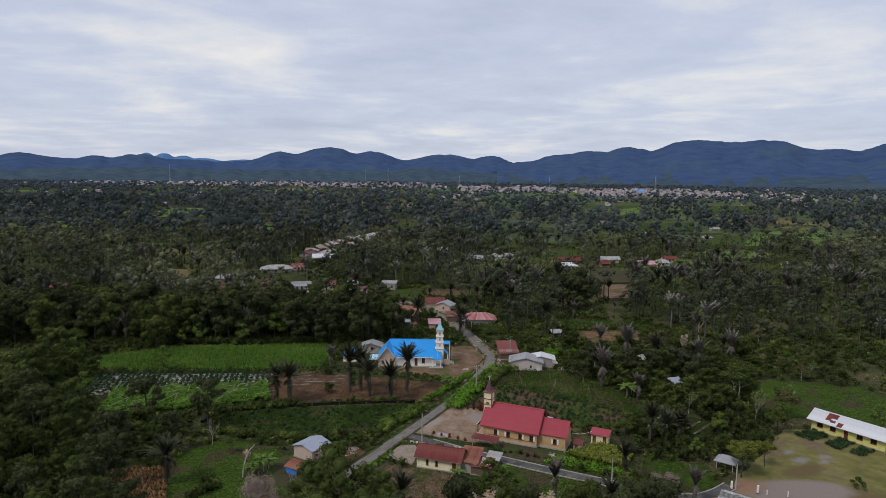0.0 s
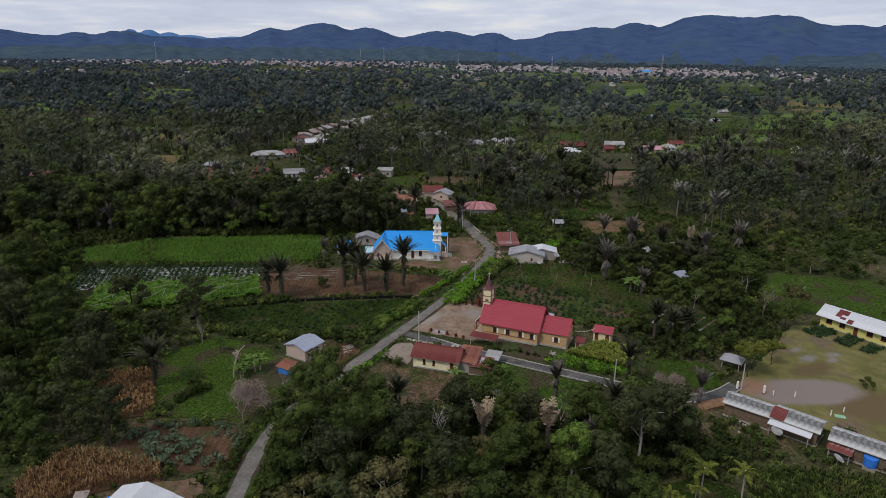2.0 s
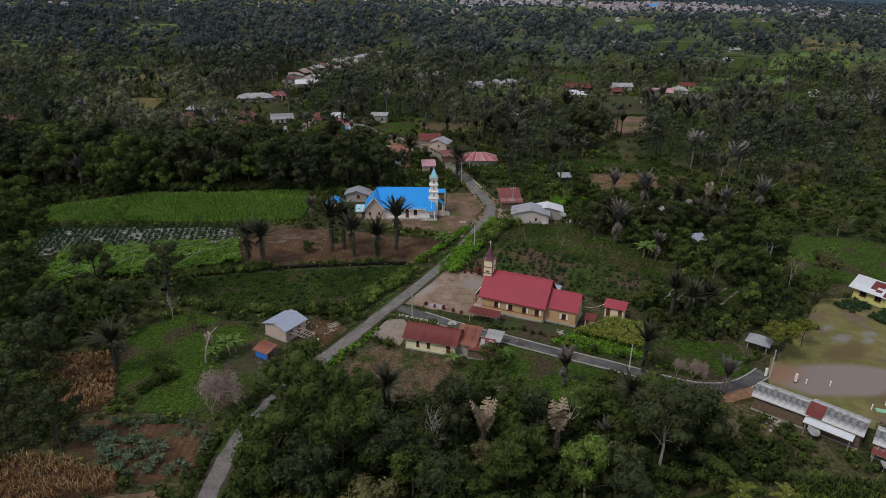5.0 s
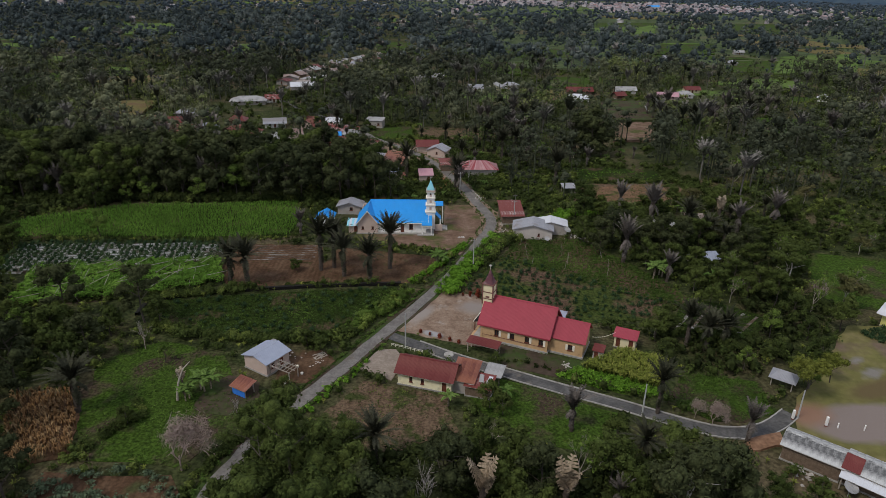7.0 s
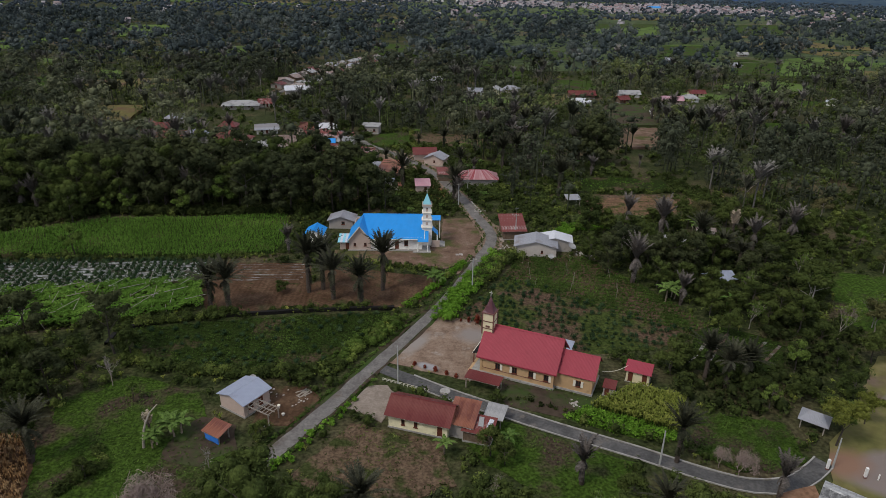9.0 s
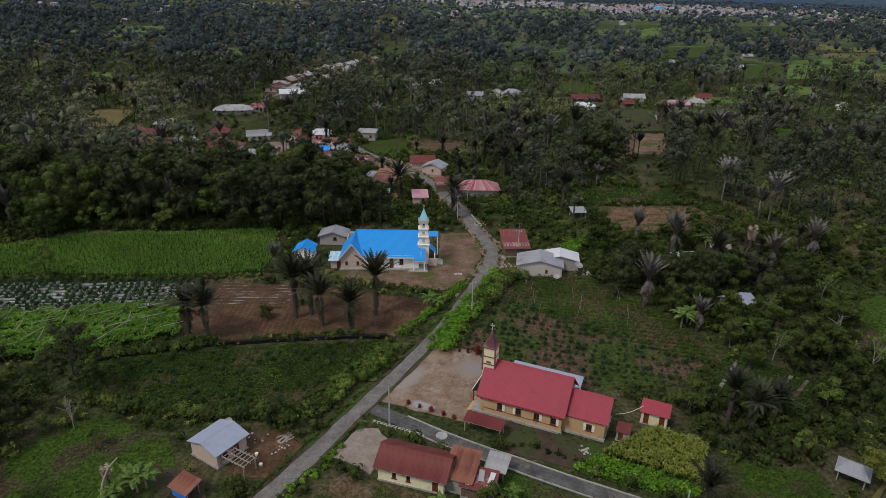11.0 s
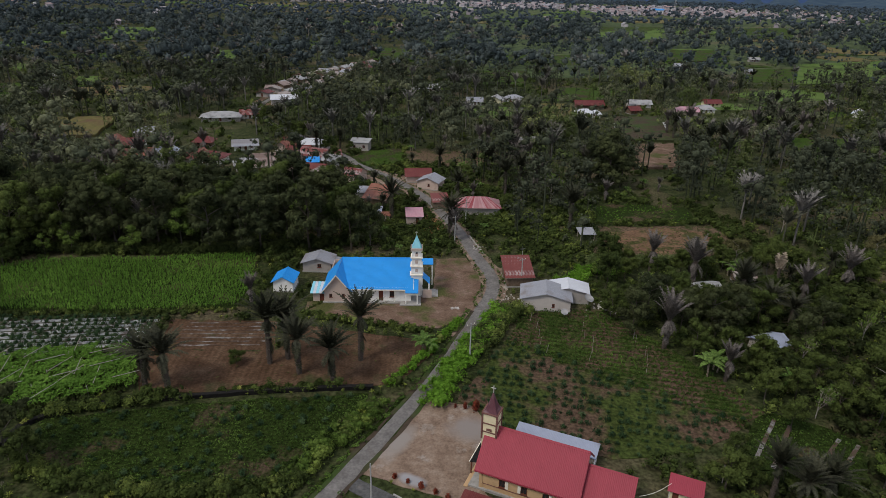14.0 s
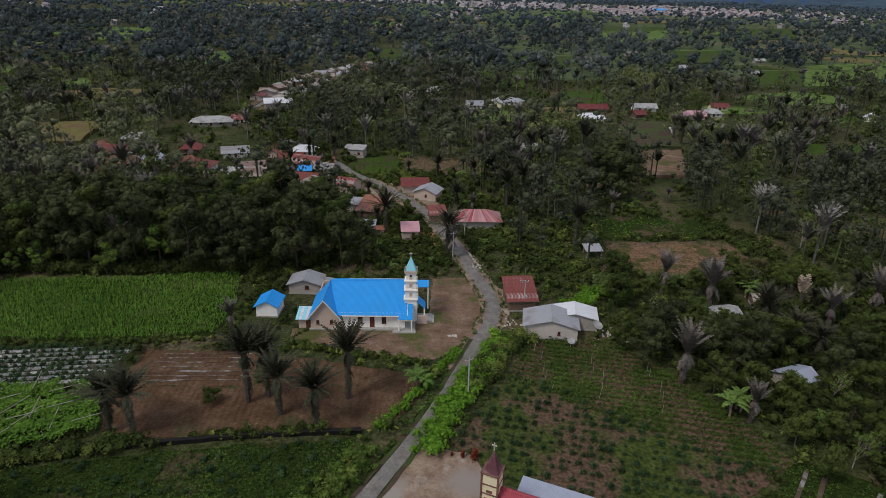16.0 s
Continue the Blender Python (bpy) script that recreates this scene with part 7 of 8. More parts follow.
hedge("hedge", [(5.2, 170.6), (9.8, 181), (14.5, 191), (19.5, 203)], 4.0, 2.0, "s_bright", "bright green bushy hedge along the road", 31)
hedge("hedge", [(13.5, 186), (20, 199), (25, 202.5)], 4.2, 2.2, "s_shrub", "dense green bushes at the road bend", 32)
hedge("hedge", [(-13.5, 153.5), (-9, 160), (-4.0, 168.5)], 3.6, 1.9, "s_hedge", "bushy green hedge along the field", 33, 2.2, 0.42)
hedge("hedge", [(-24, 148.8), (-18, 149), (-13.5, 152.5)], 3.0, 1.7, "s_shrub", "green bushes at the field corner", 34, 2.0)
# Narrow near-black ribbon raised along the field boundary.
structure("field_bank", ribbon(smooth_line([(-58.5, 158), (-58, 163), (-53, 166.5), (-44, 169.6), (-37, 170.2), (-21, 172.6), (-5, 173.8)], 1.0), -0.5, 0.3, -0.05, 0.75, 0.15, 21), M["blackbank"], "near-black bank between two fields")
hedge("hedge", [(-53, 154), (-45, 150.8), (-37.7, 149.2), (-30, 148.6), (-24, 148.8)], 2.4, 1.8, "s_shrub", "dense rounded bushes along the field", 67, 1.8, 0.42)
hedge("hedge", [(-57, 166), (-47, 168.5), (-38, 170.6)], 2.6, 1.7, "s_shrub", "dark green hedge between two fields", 35)
hedge("hedge", [(-30, 172.4), (-21, 173.4), (-12, 174.4)], 1.8, 1.0, "s_shrub", "green bushes on the field bank", 30)
hedge("hedge", [(-2, 175), (3, 183), (7, 191), (10, 197)], 1.6, 1.4, "s_bright", "bright roadside bushes", 36)
hedge("hedge", [(-19.5, 124.5), (-14.5, 133), (-9.6, 141)], 1.5, 1.0, "s_bright", "low fresh green roadside hedge", 37)
hedge("hedge", [(44, 228), (50, 231), (60, 229), (72, 232)], 4.5, 1.8, "s_fresh", "fresh green bushes below a clearing", 60)
hedge("hedge", [(36, 216), (42, 222), (50, 224)], 4.0, 1.8, "s_bright", "bright green bushes behind the houses", 59)
hedge("hedge", [(-24, 115), (-20, 122.5)], 1.8, 1.4, "s_shrub", "roadside bushes", 38)
hedge("hedge", [(-120, 196.5), (-88, 198.5), (-60, 198.6), (-37, 201.5)], 1.4, 1.0, "s_shrub", "weedy strip below the maize field", 39)
hedge("hedge", [(-20, 199.5), (-6, 195.5), (4, 193.5)], 2.0, 1.2, "s_shrub", "dark bushes below the churchyard", 40)
hedge("hedge", [(-36, 203), (-33, 215), (-32, 226)], 1.6, 1.0, "s_shrub", "weeds at the field edge", 41)
hedge("hedge", [(-31.5, 87), (-31.2, 98), (-31.0, 108), (-27, 119), (-22, 129)], 1.6, 1.1, "s_shrub", "roadside weeds and bushes", 42)
hedge("hedge", [(-25, 86), (-25, 98), (-24.2, 108)], 1.6, 1.2, "s_shrub", "roadside bushes", 43)
hedge("hedge", [(-22, 201), (-16, 212), (-15, 222)], 0.6, 0.5, "s_shrub", "weeds along a wall", 44)
for k, bed in enumerate(([(88.7, 154), (91.3, 149.6), (97.4, 152.8), (95.3, 156.2)], [(93.4, 148.5), (94.9, 145.2), (100.7, 148.6), (99, 151.6)], [(96.3, 143.8), (97.9, 141.3), (102.8, 143.9), (101.2, 146.8)])):
    q = fill(bed, 0.75, rng, 0.3)
    stuff("hedge_bed", [spread_of(q, shrub_t(45 + k, 30, 0.3, 0.55, 0.4), rng, 0.7, 1.1)], M["s_dark"], "clipped dark hedge bed before the school", "hedge")
hedge("hedge", [(-51, 114), (-47.4, 120.6), (-44.4, 125.1), (-45, 128)], 2.2, 1.2, "s_shrub", "dark bushes along the meadow edge", 47)
hedge("hedge", [(16.5, 142), (21, 141.5), (26, 138.5), (30, 136.2)], 1.2, 0.5, "s_under", "dark weeds along the bank", 48)

hedge("forest_edge", [(-122, 230), (-90, 231.5), (-61, 232), (-38, 234), (-22, 238), (-17, 246), (-20, 262)], 4.0, 2.6, "s_under", "dark bushes along the forest's edge", 49, 1.0, 0.6)
hedge("hedge", [(-30, 231), (-16, 228), (-2, 230), (4, 236)], 3.0, 1.5, "s_shrub", "green bushes behind the churchyard", 50, 1.0)

# ---------------- plants: trees that stand near, each a thing ----------------
T = {
    "tall1": broadleaf("forest_tree", 17.5, 5.2, 2140, 0.46, "leaf_forest", 101, "tall dark broadleaf forest tree", 0.14, count=17),
    "tall2": broadleaf("forest_tree", 15.0, 4.4, 1890, 0.44, "leaf_forest", 102, "dark broadleaf tree with a dense crown", 0.12, count=15),
    "tall3": broadleaf("forest_tree", 16.5, 3.6, 1480, 0.42, "leaf_forest", 121, "slim dark forest tree on a bare trunk", 0.42, count=11),
    "tallg": broadleaf("broadleaf_tree", 16.0, 5.6, 3790, 0.36, "leaf_mid", 119, "large spreading green tree over the road", 0.2, count=18),
    "clear": broadleaf("forest_tree", 15.0, 4.6, 2470, 0.36, "leaf_forest", 122, "dark dense tree on a straight bare white trunk", 0.52, count=14, bark="palebark"),
    "clearl": broadleaf("slender_tree", 14.0, 3.4, 1810, 0.36, "leaf_light", 123, "light green tree on a tall thin pale trunk", 0.56, count=10, bark="palebark"),
    "mid1": broadleaf("broadleaf_tree", 10.0, 3.6, 1980, 0.34, "leaf_mid", 103, "green broadleaf tree with an uneven crown", 0.3, count=11),
    "mid2": broadleaf("broadleaf_tree", 8.0, 3.0, 1560, 0.33, "leaf_mid", 104, "green broadleaf tree with a rounded crown", 0.2, count=9),
    "low": broadleaf("bushy_tree", 5.5, 2.6, 1020, 0.36, "leaf_mid", 105, "low bushy green tree", 0.2, count=8),
    "light": broadleaf("slender_tree", 9.0, 2.6, 1320, 0.36, "leaf_light", 106, "slender tree with fresh light green leaves", 0.35, count=8),
    "olive": broadleaf("broadleaf_tree", 9.0, 3.6, 1320, 0.36, "leaf_olive", 107, "olive-brown broadleaf tree with open crown", 0.45, flat=0.6, count=9, bark="palebark"),
    "umbrella": broadleaf("broadleaf_tree", 11.0, 4.2, 1400, 0.36, "leaf_mid", 108, "flat-crowned tree on a slim pale trunk", 0.72, flat=0.5, count=9, bark="palebark"),
    "fieldtree": broadleaf("broadleaf_tree", 8.6, 3.6, 1400, 0.34, "leaf_lime", 120, "yellow-green spreading tree at the edge of the field", 0.6, flat=0.6, count=9),
    "palm1": palm("sugar_palm", 8.0, "frond_dark", 109, "dark sugar palm with withered hanging fronds", "frond_dark", 58, 5.0, (38, 89), 38, 0.24),
    "palm2": palm("sugar_palm", 6.2, "frond_dark", 110, "dark shaggy sugar palm with arching fronds", "frond_dark", 56, 4.7, (28, 88), 46, 0.24),
    "palmg": palm("withered_palm", 6.0, "frond_grey", 111, "withered grey palm with upright plumes of fronds", "frond_grey", 30, 4.8, (52, 89), 26, 0.36),
    "palmt": palm("withered_palm", 6.5, "frond_tan", 112, "dry tan palm with a few upright feathered plumes", None, 5, 4.6, (56, 84), 22, 0.8),
    "betel": palm("slender_palm", 9.0, "leaf_lime", 113, "slender palm with a pale stem and yellow-green fronds", None, 11, 2.5, (0, 75), 80, 0.3, 0.13, "palebark"),
    "ban1": banana("banana_plant", 4.2, 1, 114, "single banana plant with broad arching leaves"),
    "ban2": banana("banana_plant", 4.0, 3, 115, "clump of banana plants with broad leaves"),
    "bare1": bare_tree("bare_tree", 9.0, 116, "leafless pale grey branching tree", "palebark", 0.8),
    "bare2": bare_tree("bare_tree", 7.0, 117, "leafless tree with dense fine pinkish twigs", "pinkbark", 0.8, 6, "pinkbark", 2200, 0.07, 15.0),
    "sparse": bare_tree("sparse_tree", 10.0, 118, "thin pale-stemmed tree with sparse leaves", "palebark", 0.5, 4, "leaf_light"),
}
USED = {}
NEAR_XY = []
GROUPS = {"tall1": "forest trees", "tall2": "forest trees", "palm1": "sugar palms", "palm2": "sugar palms", "palmg": "withered palms", "palmt": "withered palms", "ban1": "banana plants", "ban2": "banana plants"}


def plant(kind, x, y, s=1.0, turn=None):
    src = T[kind]
    m = pose(x, y, 0, 0, 0, (x * 37 + y * 53) % 360 if turn is None else turn) @ Matrix.Diagonal((s, s, s * (0.94 + 0.12 * ((x * 7.3 + y * 3.1) % 1)), 1))
    if kind not in USED:
        src.matrix_basis = m
        ob = src
        USED[kind] = m
        tagged(src, group=GROUPS.get(kind, "scattered trees"))
    else:
        ob = copy_thing(src, m)
        ob.scale = m.to_scale()
    NEAR_XY.append((x, y))
    return ob


PLANTED = [
    # palms over the brown field
    ("palm2", -39.8, 172.9, 1.2), ("palm2", -43.8, 173.4, 1.1), ("palm1", -24.6, 181.4, 1.15), ("palm1", -21.6, 183.0, 1.1), ("palm2", -18.6, 178.2, 1.15), ("palm2", -12.2, 175.8, 1.1), ("palm1", -8.2, 182.8, 1.15),
    ("low", -30.5, 181, 0.6), ("palmg", -33.6, 203.5, 0.75), ("ban2", 4.2, 185.6, 1.1), ("palm2", 9.2, 245.2, 1.3), ("palmg", 10.4, 243, 0.9), ("palm2", -7.5, 258.5, 1.3),
    # right of the road
    ("palmg", 49.9, 188.2, 1.15), ("palmg", 64.5, 214, 1.3), ("palmt", 84, 214, 0.9), ("palm1", 42.6, 248, 1.2), ("palmg", 58, 224, 1.0), ("ban1", 54.6, 178.6, 1.25), ("ban2", 56.0, 180.5, 1.1), ("palmg", 100, 214, 1.1),
    ("ban1", 67, 174, 1.2), ("ban2", 77.2, 221.6, 1.2), ("sparse", 104.5, 252, 1.3), ("tall2", 53.5, 203, 0.62), ("tall1", 57.5, 197.5, 0.55), ("tallg", 62.5, 199, 0.52), ("tall2", 68.5, 199, 0.6), ("tall2", 60.5, 190.5, 0.55),
    ("mid1", 64.5, 180, 0.8), ("sparse", 74, 183, 0.7), ("olive", 77, 200, 0.9), ("sparse", 68, 167, 0.8), ("umbrella", 82, 172, 0.9), ("umbrella", 86, 177, 1.0), ("light", 90, 181, 0.9), ("sparse", 94, 168, 1.1), ("sparse", 84, 163, 1.0),
    ("palm2", 54.5, 146.2, 0.95), ("palm2", 58.2, 147.0, 0.9), ("palm1", 51.5, 148.2, 0.85), ("low", 50, 152, 0.9), ("mid2", 55, 148, 0.8), ("mid2", 60, 150, 0.9), ("olive", 46.5, 152, 0.5), ("low", 57.5, 143, 0.8), ("light", 59.5, 140.5, 0.55),
    # playing field
    ("fieldtree", 65.4, 131.2, 1.0), ("light", 68.2, 134.4, 0.7), ("fieldtree", 73, 136.4, 0.7),
    # along the side road and the wood south of it
    ("palm1", 39.4, 127.2, 0.8), ("palmg", 24.4, 122.6, 0.8), ("palm2", 33.4, 114.6, 0.85), ("palm2", -5.5, 114.6, 0.95), ("sparse", 23.2, 111.2, 1.0), ("bare1", 1.9, 103.2, 1.3), ("palmt", 8.9, 103.0, 1.1), ("palmt", 19.5, 103.2, 1.05),
    ("bare1", 11.8, 119, 0.7), ("bare2", 47.2, 124.2, 0.7), ("bare2", 45.2, 126.2, 0.55), ("palmg", 51.0, 120.2, 0.7), ("clearl", 21.3, 93.4, 1.0), ("clear", 33.9, 101.0, 1.0), ("umbrella", 36, 108, 1.0), ("palmg", 27.5, 106, 0.6),
    ("betel", 38.6, 88.8, 1.05), ("betel", 44.1, 87.7, 1.0), ("betel", 37.6, 88.0, 0.75), ("betel", 35.0, 86.5, 0.6), ("betel", 33.6, 87.0, 0.65), ("tall2", 4, 108, 0.75), ("mid1", 14, 111, 1.0), ("mid1", 9, 113, 0.9), ("tall2", 17, 107, 0.7), ("mid1", 27, 110, 1.0), ("mid2", 30, 118, 0.8),
    ("olive", 40, 115, 0.6), ("tall2", 44, 109, 0.45), ("mid1", 49, 107, 0.55), ("mid2", 41, 105, 1.0), ("tall2", 26, 95, 0.75), ("mid1", 12, 97, 1.0), ("mid1", -1, 96, 1.0), ("mid1", 5, 92, 1.0), ("olive", -6.0, 87.5, 1.25), ("olive", 3.5, 87, 0.9), ("olive", 7.5, 88.5, 0.8), ("mid2", 14, 126.5, 0.55),
    ("mid2", 12.0, 128.3, 0.7), ("ban1", 5.2, 128.8, 0.8), ("ban1", 14.8, 130.4, 0.8), ("low", 14.2, 141.3, 0.45), ("mid1", 8, 86, 1.0), ("mid2", 20, 88, 1.0), ("mid1", 30, 86, 0.9), ("mid2", 54, 107, 0.5), ("mid2", 57, 110, 0.35),
    # the large trees over the road
    ("tallg", -15.5, 105.5, 1.05), ("tallg", -9.5, 111.5, 0.7), ("tallg", -19.0, 97.5, 0.9), ("tallg", -10.0, 97.0, 0.9), ("tallg", -20.3, 109.5, 0.82), ("tall2", -13.5, 91.0, 0.95), ("mid1", -8.5, 106, 1.1), ("mid1", -20.5, 91, 1.0), ("tall2", -6.0, 101, 0.8),
    # meadow and the house on the left
    ("bare2", -33.0, 113.2, 1.4), ("palm2", -54.2, 126.2, 1.05), ("ban2", -38.6, 130.2, 0.85), ("ban2", -35.6, 132.9, 1.1), ("ban1", -56.4, 110.8, 0.85), ("low", -22.8, 131.6, 0.65), ("bare1", -28.4, 125.0, 0.55), ("bare1", -51.4, 145.2, 0.8),
    ("palmt", -39.2, 131.4, 0.5), ("low", -18.5, 145.3, 0.6), ("mid2", -21.5, 146.8, 0.55), ("light", -46.0, 141.0, 0.45), ("mid1", -62, 138, 0.9), ("mid1", -68, 145, 1.0), ("mid2", -60, 150, 0.9), ("tall2", -75, 140, 0.6),
    ("light", -74, 128, 0.6), ("mid2", -45, 123, 0.5), ("light", -86, 200, 1.0),
    # bright trees in the forest edge
    ("light", -60, 234, 1.3), ("light", -31, 247, 1.6), ("light", -100, 238, 1.2),
    # thin palms behind the village
    ("palm1", 30, 318, 1.2), ("palm1", 24, 300, 1.2), ("palm2", 34, 292, 1.3), ("palmg", 38, 285, 1.2), ("palm1", 28, 282, 1.1), ("sparse", 42, 276, 1.2), ("palmg", -68, 262, 1.4), ("palmg", -88, 300, 1.4),
]
PLANTED += [
    ("tall1", 64, 291, 1.05), ("tall1", 59, 295, 1.0), ("tall2", 69, 294, 1.1), ("tall1", 65, 300, 1.1),
    ("tallg", -20.3, 116.0, 0.62), ("mid1", -37, 332, 0.9), ("mid2", -34, 325, 0.8), ("palm2", -43, 336, 1.0), ("mid1", -51, 350, 1.0), ("tall2", -58, 360, 0.7), ("mid1", -63, 369, 1.0), ("tall2", -70, 378, 0.75),
    ("palmg", -47, 346, 1.0), ("mid1", -55, 356, 0.9), ("palm1", -66, 372, 1.1), ("mid1", -76, 384, 1.0), ("tall2", -82, 396, 0.7), ("mid2", -52, 338, 0.8), ("light", -48, 322, 0.6), ("mid1", -60, 346, 0.9),
    ("light", -70, 230, 1.0), ("light", -86, 230.5, 0.95), ("light", -92, 229, 0.7), ("tallg", -98, 222, 0.7), ("light", -117, 205, 1.1), ("umbrella", -120, 210, 1.0), ("palmg", -87.8, 250, 1.5), ("palmg", -98, 272, 1.3),
    ("tall2", 45.5, 194.5, 0.72), ("tall1", 49.5, 198.5, 0.62), ("tallg", 42.6, 200.4, 0.5), ("tall2", 54.5, 192.5, 0.66), ("tall1", 60.9, 194, 0.62), ("tall2", 66, 193, 0.7), ("tallg", 71.5, 196, 0.6),
    ("palm2", 74.4, 198.5, 1.0), ("palm1", 70.5, 203, 1.0), ("palm2", 78, 196, 0.9), ("tallg", 54.8, 185.5, 0.5), ("mid1", 60, 183.5, 0.75), ("mid2", 64, 178, 0.8), ("tall2", 76.5, 188, 0.6), ("mid1", 80, 184, 0.8),
    ("tallg", 72, 175, 0.5), ("mid1", 66.5, 171.5, 0.7), ("mid2", 72, 167.5, 0.8), ("tall2", 83, 193, 0.62), ("tallg", 88, 199, 0.6), ("mid1", 62.2, 163.5, 0.6), ("palmg", 86.4, 206.7, 1.0),
]
for kind, x, y, s in PLANTED:
    plant(kind, x, y, s)

for kind, x, y, s in (("mid1", 64.5, 206.5, 0.6), ("mid1", 75.5, 212, 0.6), ("palm2", 72, 205, 0.9), ("mid2", 66.5, 183.5, 0.6), ("low", 73.5, 184.5, 0.8), ("low", 70.0, 184.6, 0.55), ("mid1", 57, 203, 1.0), ("mid1", 53, 199, 0.8), ("low", 61.5, 206.5, 0.7), ("low", 70, 207, 0.7), ("low", 74, 210.5, 0.7), ("mid2", 80, 209, 0.8)):
    plant(kind, x, y, s)

# forest edge behind the maize field, and wild trees near the camera's way, by chance
def wild(n, box, kinds, weights, gap, seed, lo=0.75, hi=1.15, extra=None, margin=1.0, cap=999):
    r = np.random.default_rng(seed)
    x, y = r.uniform(box[0], box[1], n), r.uniform(box[2], box[3], n)
    ok = free(x, y, margin) & in_view(x, y)
    if extra is not None:
        ok &= extra(x, y)
    made = 0
    for a, b in zip(x[ok], y[ok]):
        if made >= cap:
            break
        if min([(a - p) ** 2 + (b - q) ** 2 for p, q in NEAR_XY[-400:]] or [1e9]) < gap * gap:
            continue
        plant(str(r.choice(kinds, p=weights)), round(float(a), 2), round(float(b), 2), round(float(r.uniform(lo, hi)), 3))
        made += 1


wild(60, (-140, -86, 276, 332), ["palmg"], [1.0], 4.0, 61, 0.9, 1.35, cap=16)
wild(60, (105, 190, 320, 400), ["palmg", "palm2"], [0.75, 0.25], 4.0, 62, 1.0, 1.4, cap=18)
wild(60, (20, 60, 300, 360), ["palmg", "palm1"], [0.5, 0.5], 4.0, 63, 1.0, 1.3, cap=14)
wild(1500, (-172, 0, 222, 262), ["tall1", "tall2", "tall3", "tallg", "light", "palmg"], [0.32, 0.22, 0.12, 0.24, 0.05, 0.05], 4.6, 51, 0.9, 1.12, lambda x, y: (y > 232 + 0.06 * (x + 40)) & (x < -10 - 0.85 * np.clip(y - 236, 0, 14)))
wild(700, (44, 125, 140, 232), ["mid1", "mid2", "low", "olive", "palm2", "sparse", "palmg", "light"], [0.24, 0.24, 0.26, 0.06, 0.06, 0.05, 0.05, 0.04], 5.2, 52, 0.6, 1.0, cap=85)
wild(500, (-125, -48, 100, 196), ["mid1", "mid2", "low", "tall2", "tallg", "palm2", "light"], [0.27, 0.21, 0.17, 0.19, 0.1, 0.0, 0.06], 4.6, 53, 0.65, 1.0, lambda x, y: (x < -93) | (y < 156), cap=110)
wild(400, (-22, 44, 84, 108), ["mid1", "mid2", "low", "tall2", "olive"], [0.28, 0.24, 0.26, 0.12, 0.10], 4.4, 54, 0.7, 1.0, cap=40)
wild(300, (20, 90, 226, 300), ["low", "mid2", "palm2", "ban2", "palmg"], [0.5, 0.2, 0.1, 0.1, 0.1], 5.0, 55, 0.45, 0.75, lambda x, y: (y > 258) | (x > 92), cap=26)
wild(420, (-48, 32, 262, 345), ["low", "mid2", "palm2", "palmg", "ban2"], [0.3, 0.25, 0.22, 0.13, 0.1], 4.6, 57, 0.45, 0.95, cap=58, margin=0.4)
wild(200, (-16, 20, 234, 262), ["low", "ban2"], [0.7, 0.3], 4.0, 56, 0.4, 0.65, cap=14)

# ---------------- plants: joined undergrowth and far woods ----------------
def field_of(n, y0, y1, rng, margin, half=None):
    y = np.sqrt(rng.uniform(y0 * y0, y1 * y1, n))
    x = 3 + (rng.uniform(-1, 1, n)) * (0.75 * y + 14)
    ok = free(x, y, margin)
    if margin >= 1.0:
        ok &= open_front(x, y)
    return np.stack([x[ok], y[ok], np.zeros(ok.sum())], 1)


r2 = np.random.default_rng(21)
pl = field_of(6000, 82, 262, r2, 0.2)
stuff("undergrowth", [spread_of(pl[0::2], shrub_t(61, 32, 0.48, 1.35, 0.8), r2, 0.5, 1.35, patchy(pl[0::2], 0.06, r2, 0.9)), spread_of(pl[1::2], shrub_t(62, 26, 0.43, 1.05, 0.8), r2, 0.5, 1.5, patchy(pl[1::2], 0.06, r2, 0.9))],
      M["s_shrub"], "tangled green undergrowth and bushes", "undergrowth")
side_pts = []
for (x, y) in MAIN[:170]:
    for s in (-1, 1):
        for k in range(3):
            side_pts.append((x + s * r2.uniform(1.7, 3.0) + r2.uniform(-0.3, 0.3), y + r2.uniform(-1, 1), 0.05))
side_pts = np.array([p for p in side_pts if not near_line(p[0], p[1], SIDE, 2.2) and not inside(p[0], p[1], FIELDS["churchyard"]) and not near_line(p[0], p[1], MAIN, 1.55)])
stuff("roadside_weeds", [spread_of(side_pts, shrub_t(64, 12, 0.3, 0.45, 0.25, False), r2, 0.5, 1.4, patchy(side_pts, 0.1, r2, 0.8))], M["s_grass"], "low weeds along the road's edges", "weeds")
pl = field_of(2600, 95, 262, r2, 0.0)
stuff("wild_grass", [spread_of(pl, blades_t(63, 10, 0.9, 0.1, 0.6), r2, 0.7, 1.6)], M["s_lime"], "yellow-green wild grass tufts", "grass")

WOODS = [[(-125, 100), (-125, 196), (-106, 196), (-95, 176), (-88, 160), (-62, 153), (-61, 140), (-70, 131), (-68, 108)], [(44, 140), (62, 138.5), (68, 143), (86, 160), (88, 170), (70, 172), (67, 156), (50, 155)],
         [(62, 174), (88, 174), (98, 198), (112, 226), (60, 210), (52, 200)], [(-130, 200), (-120, 198), (-116, 214), (-96, 227), (-96, 232), (-130, 232)]]
WOOD = [(-23, 84), (-22, 108), (-8, 116), (12, 116), (30, 115), (40, 116), (47, 109), (56, 103), (46, 98), (33, 98), (33, 84)]
pl = fill(WOOD, 1.9, r2, 0.5, z=0.0)
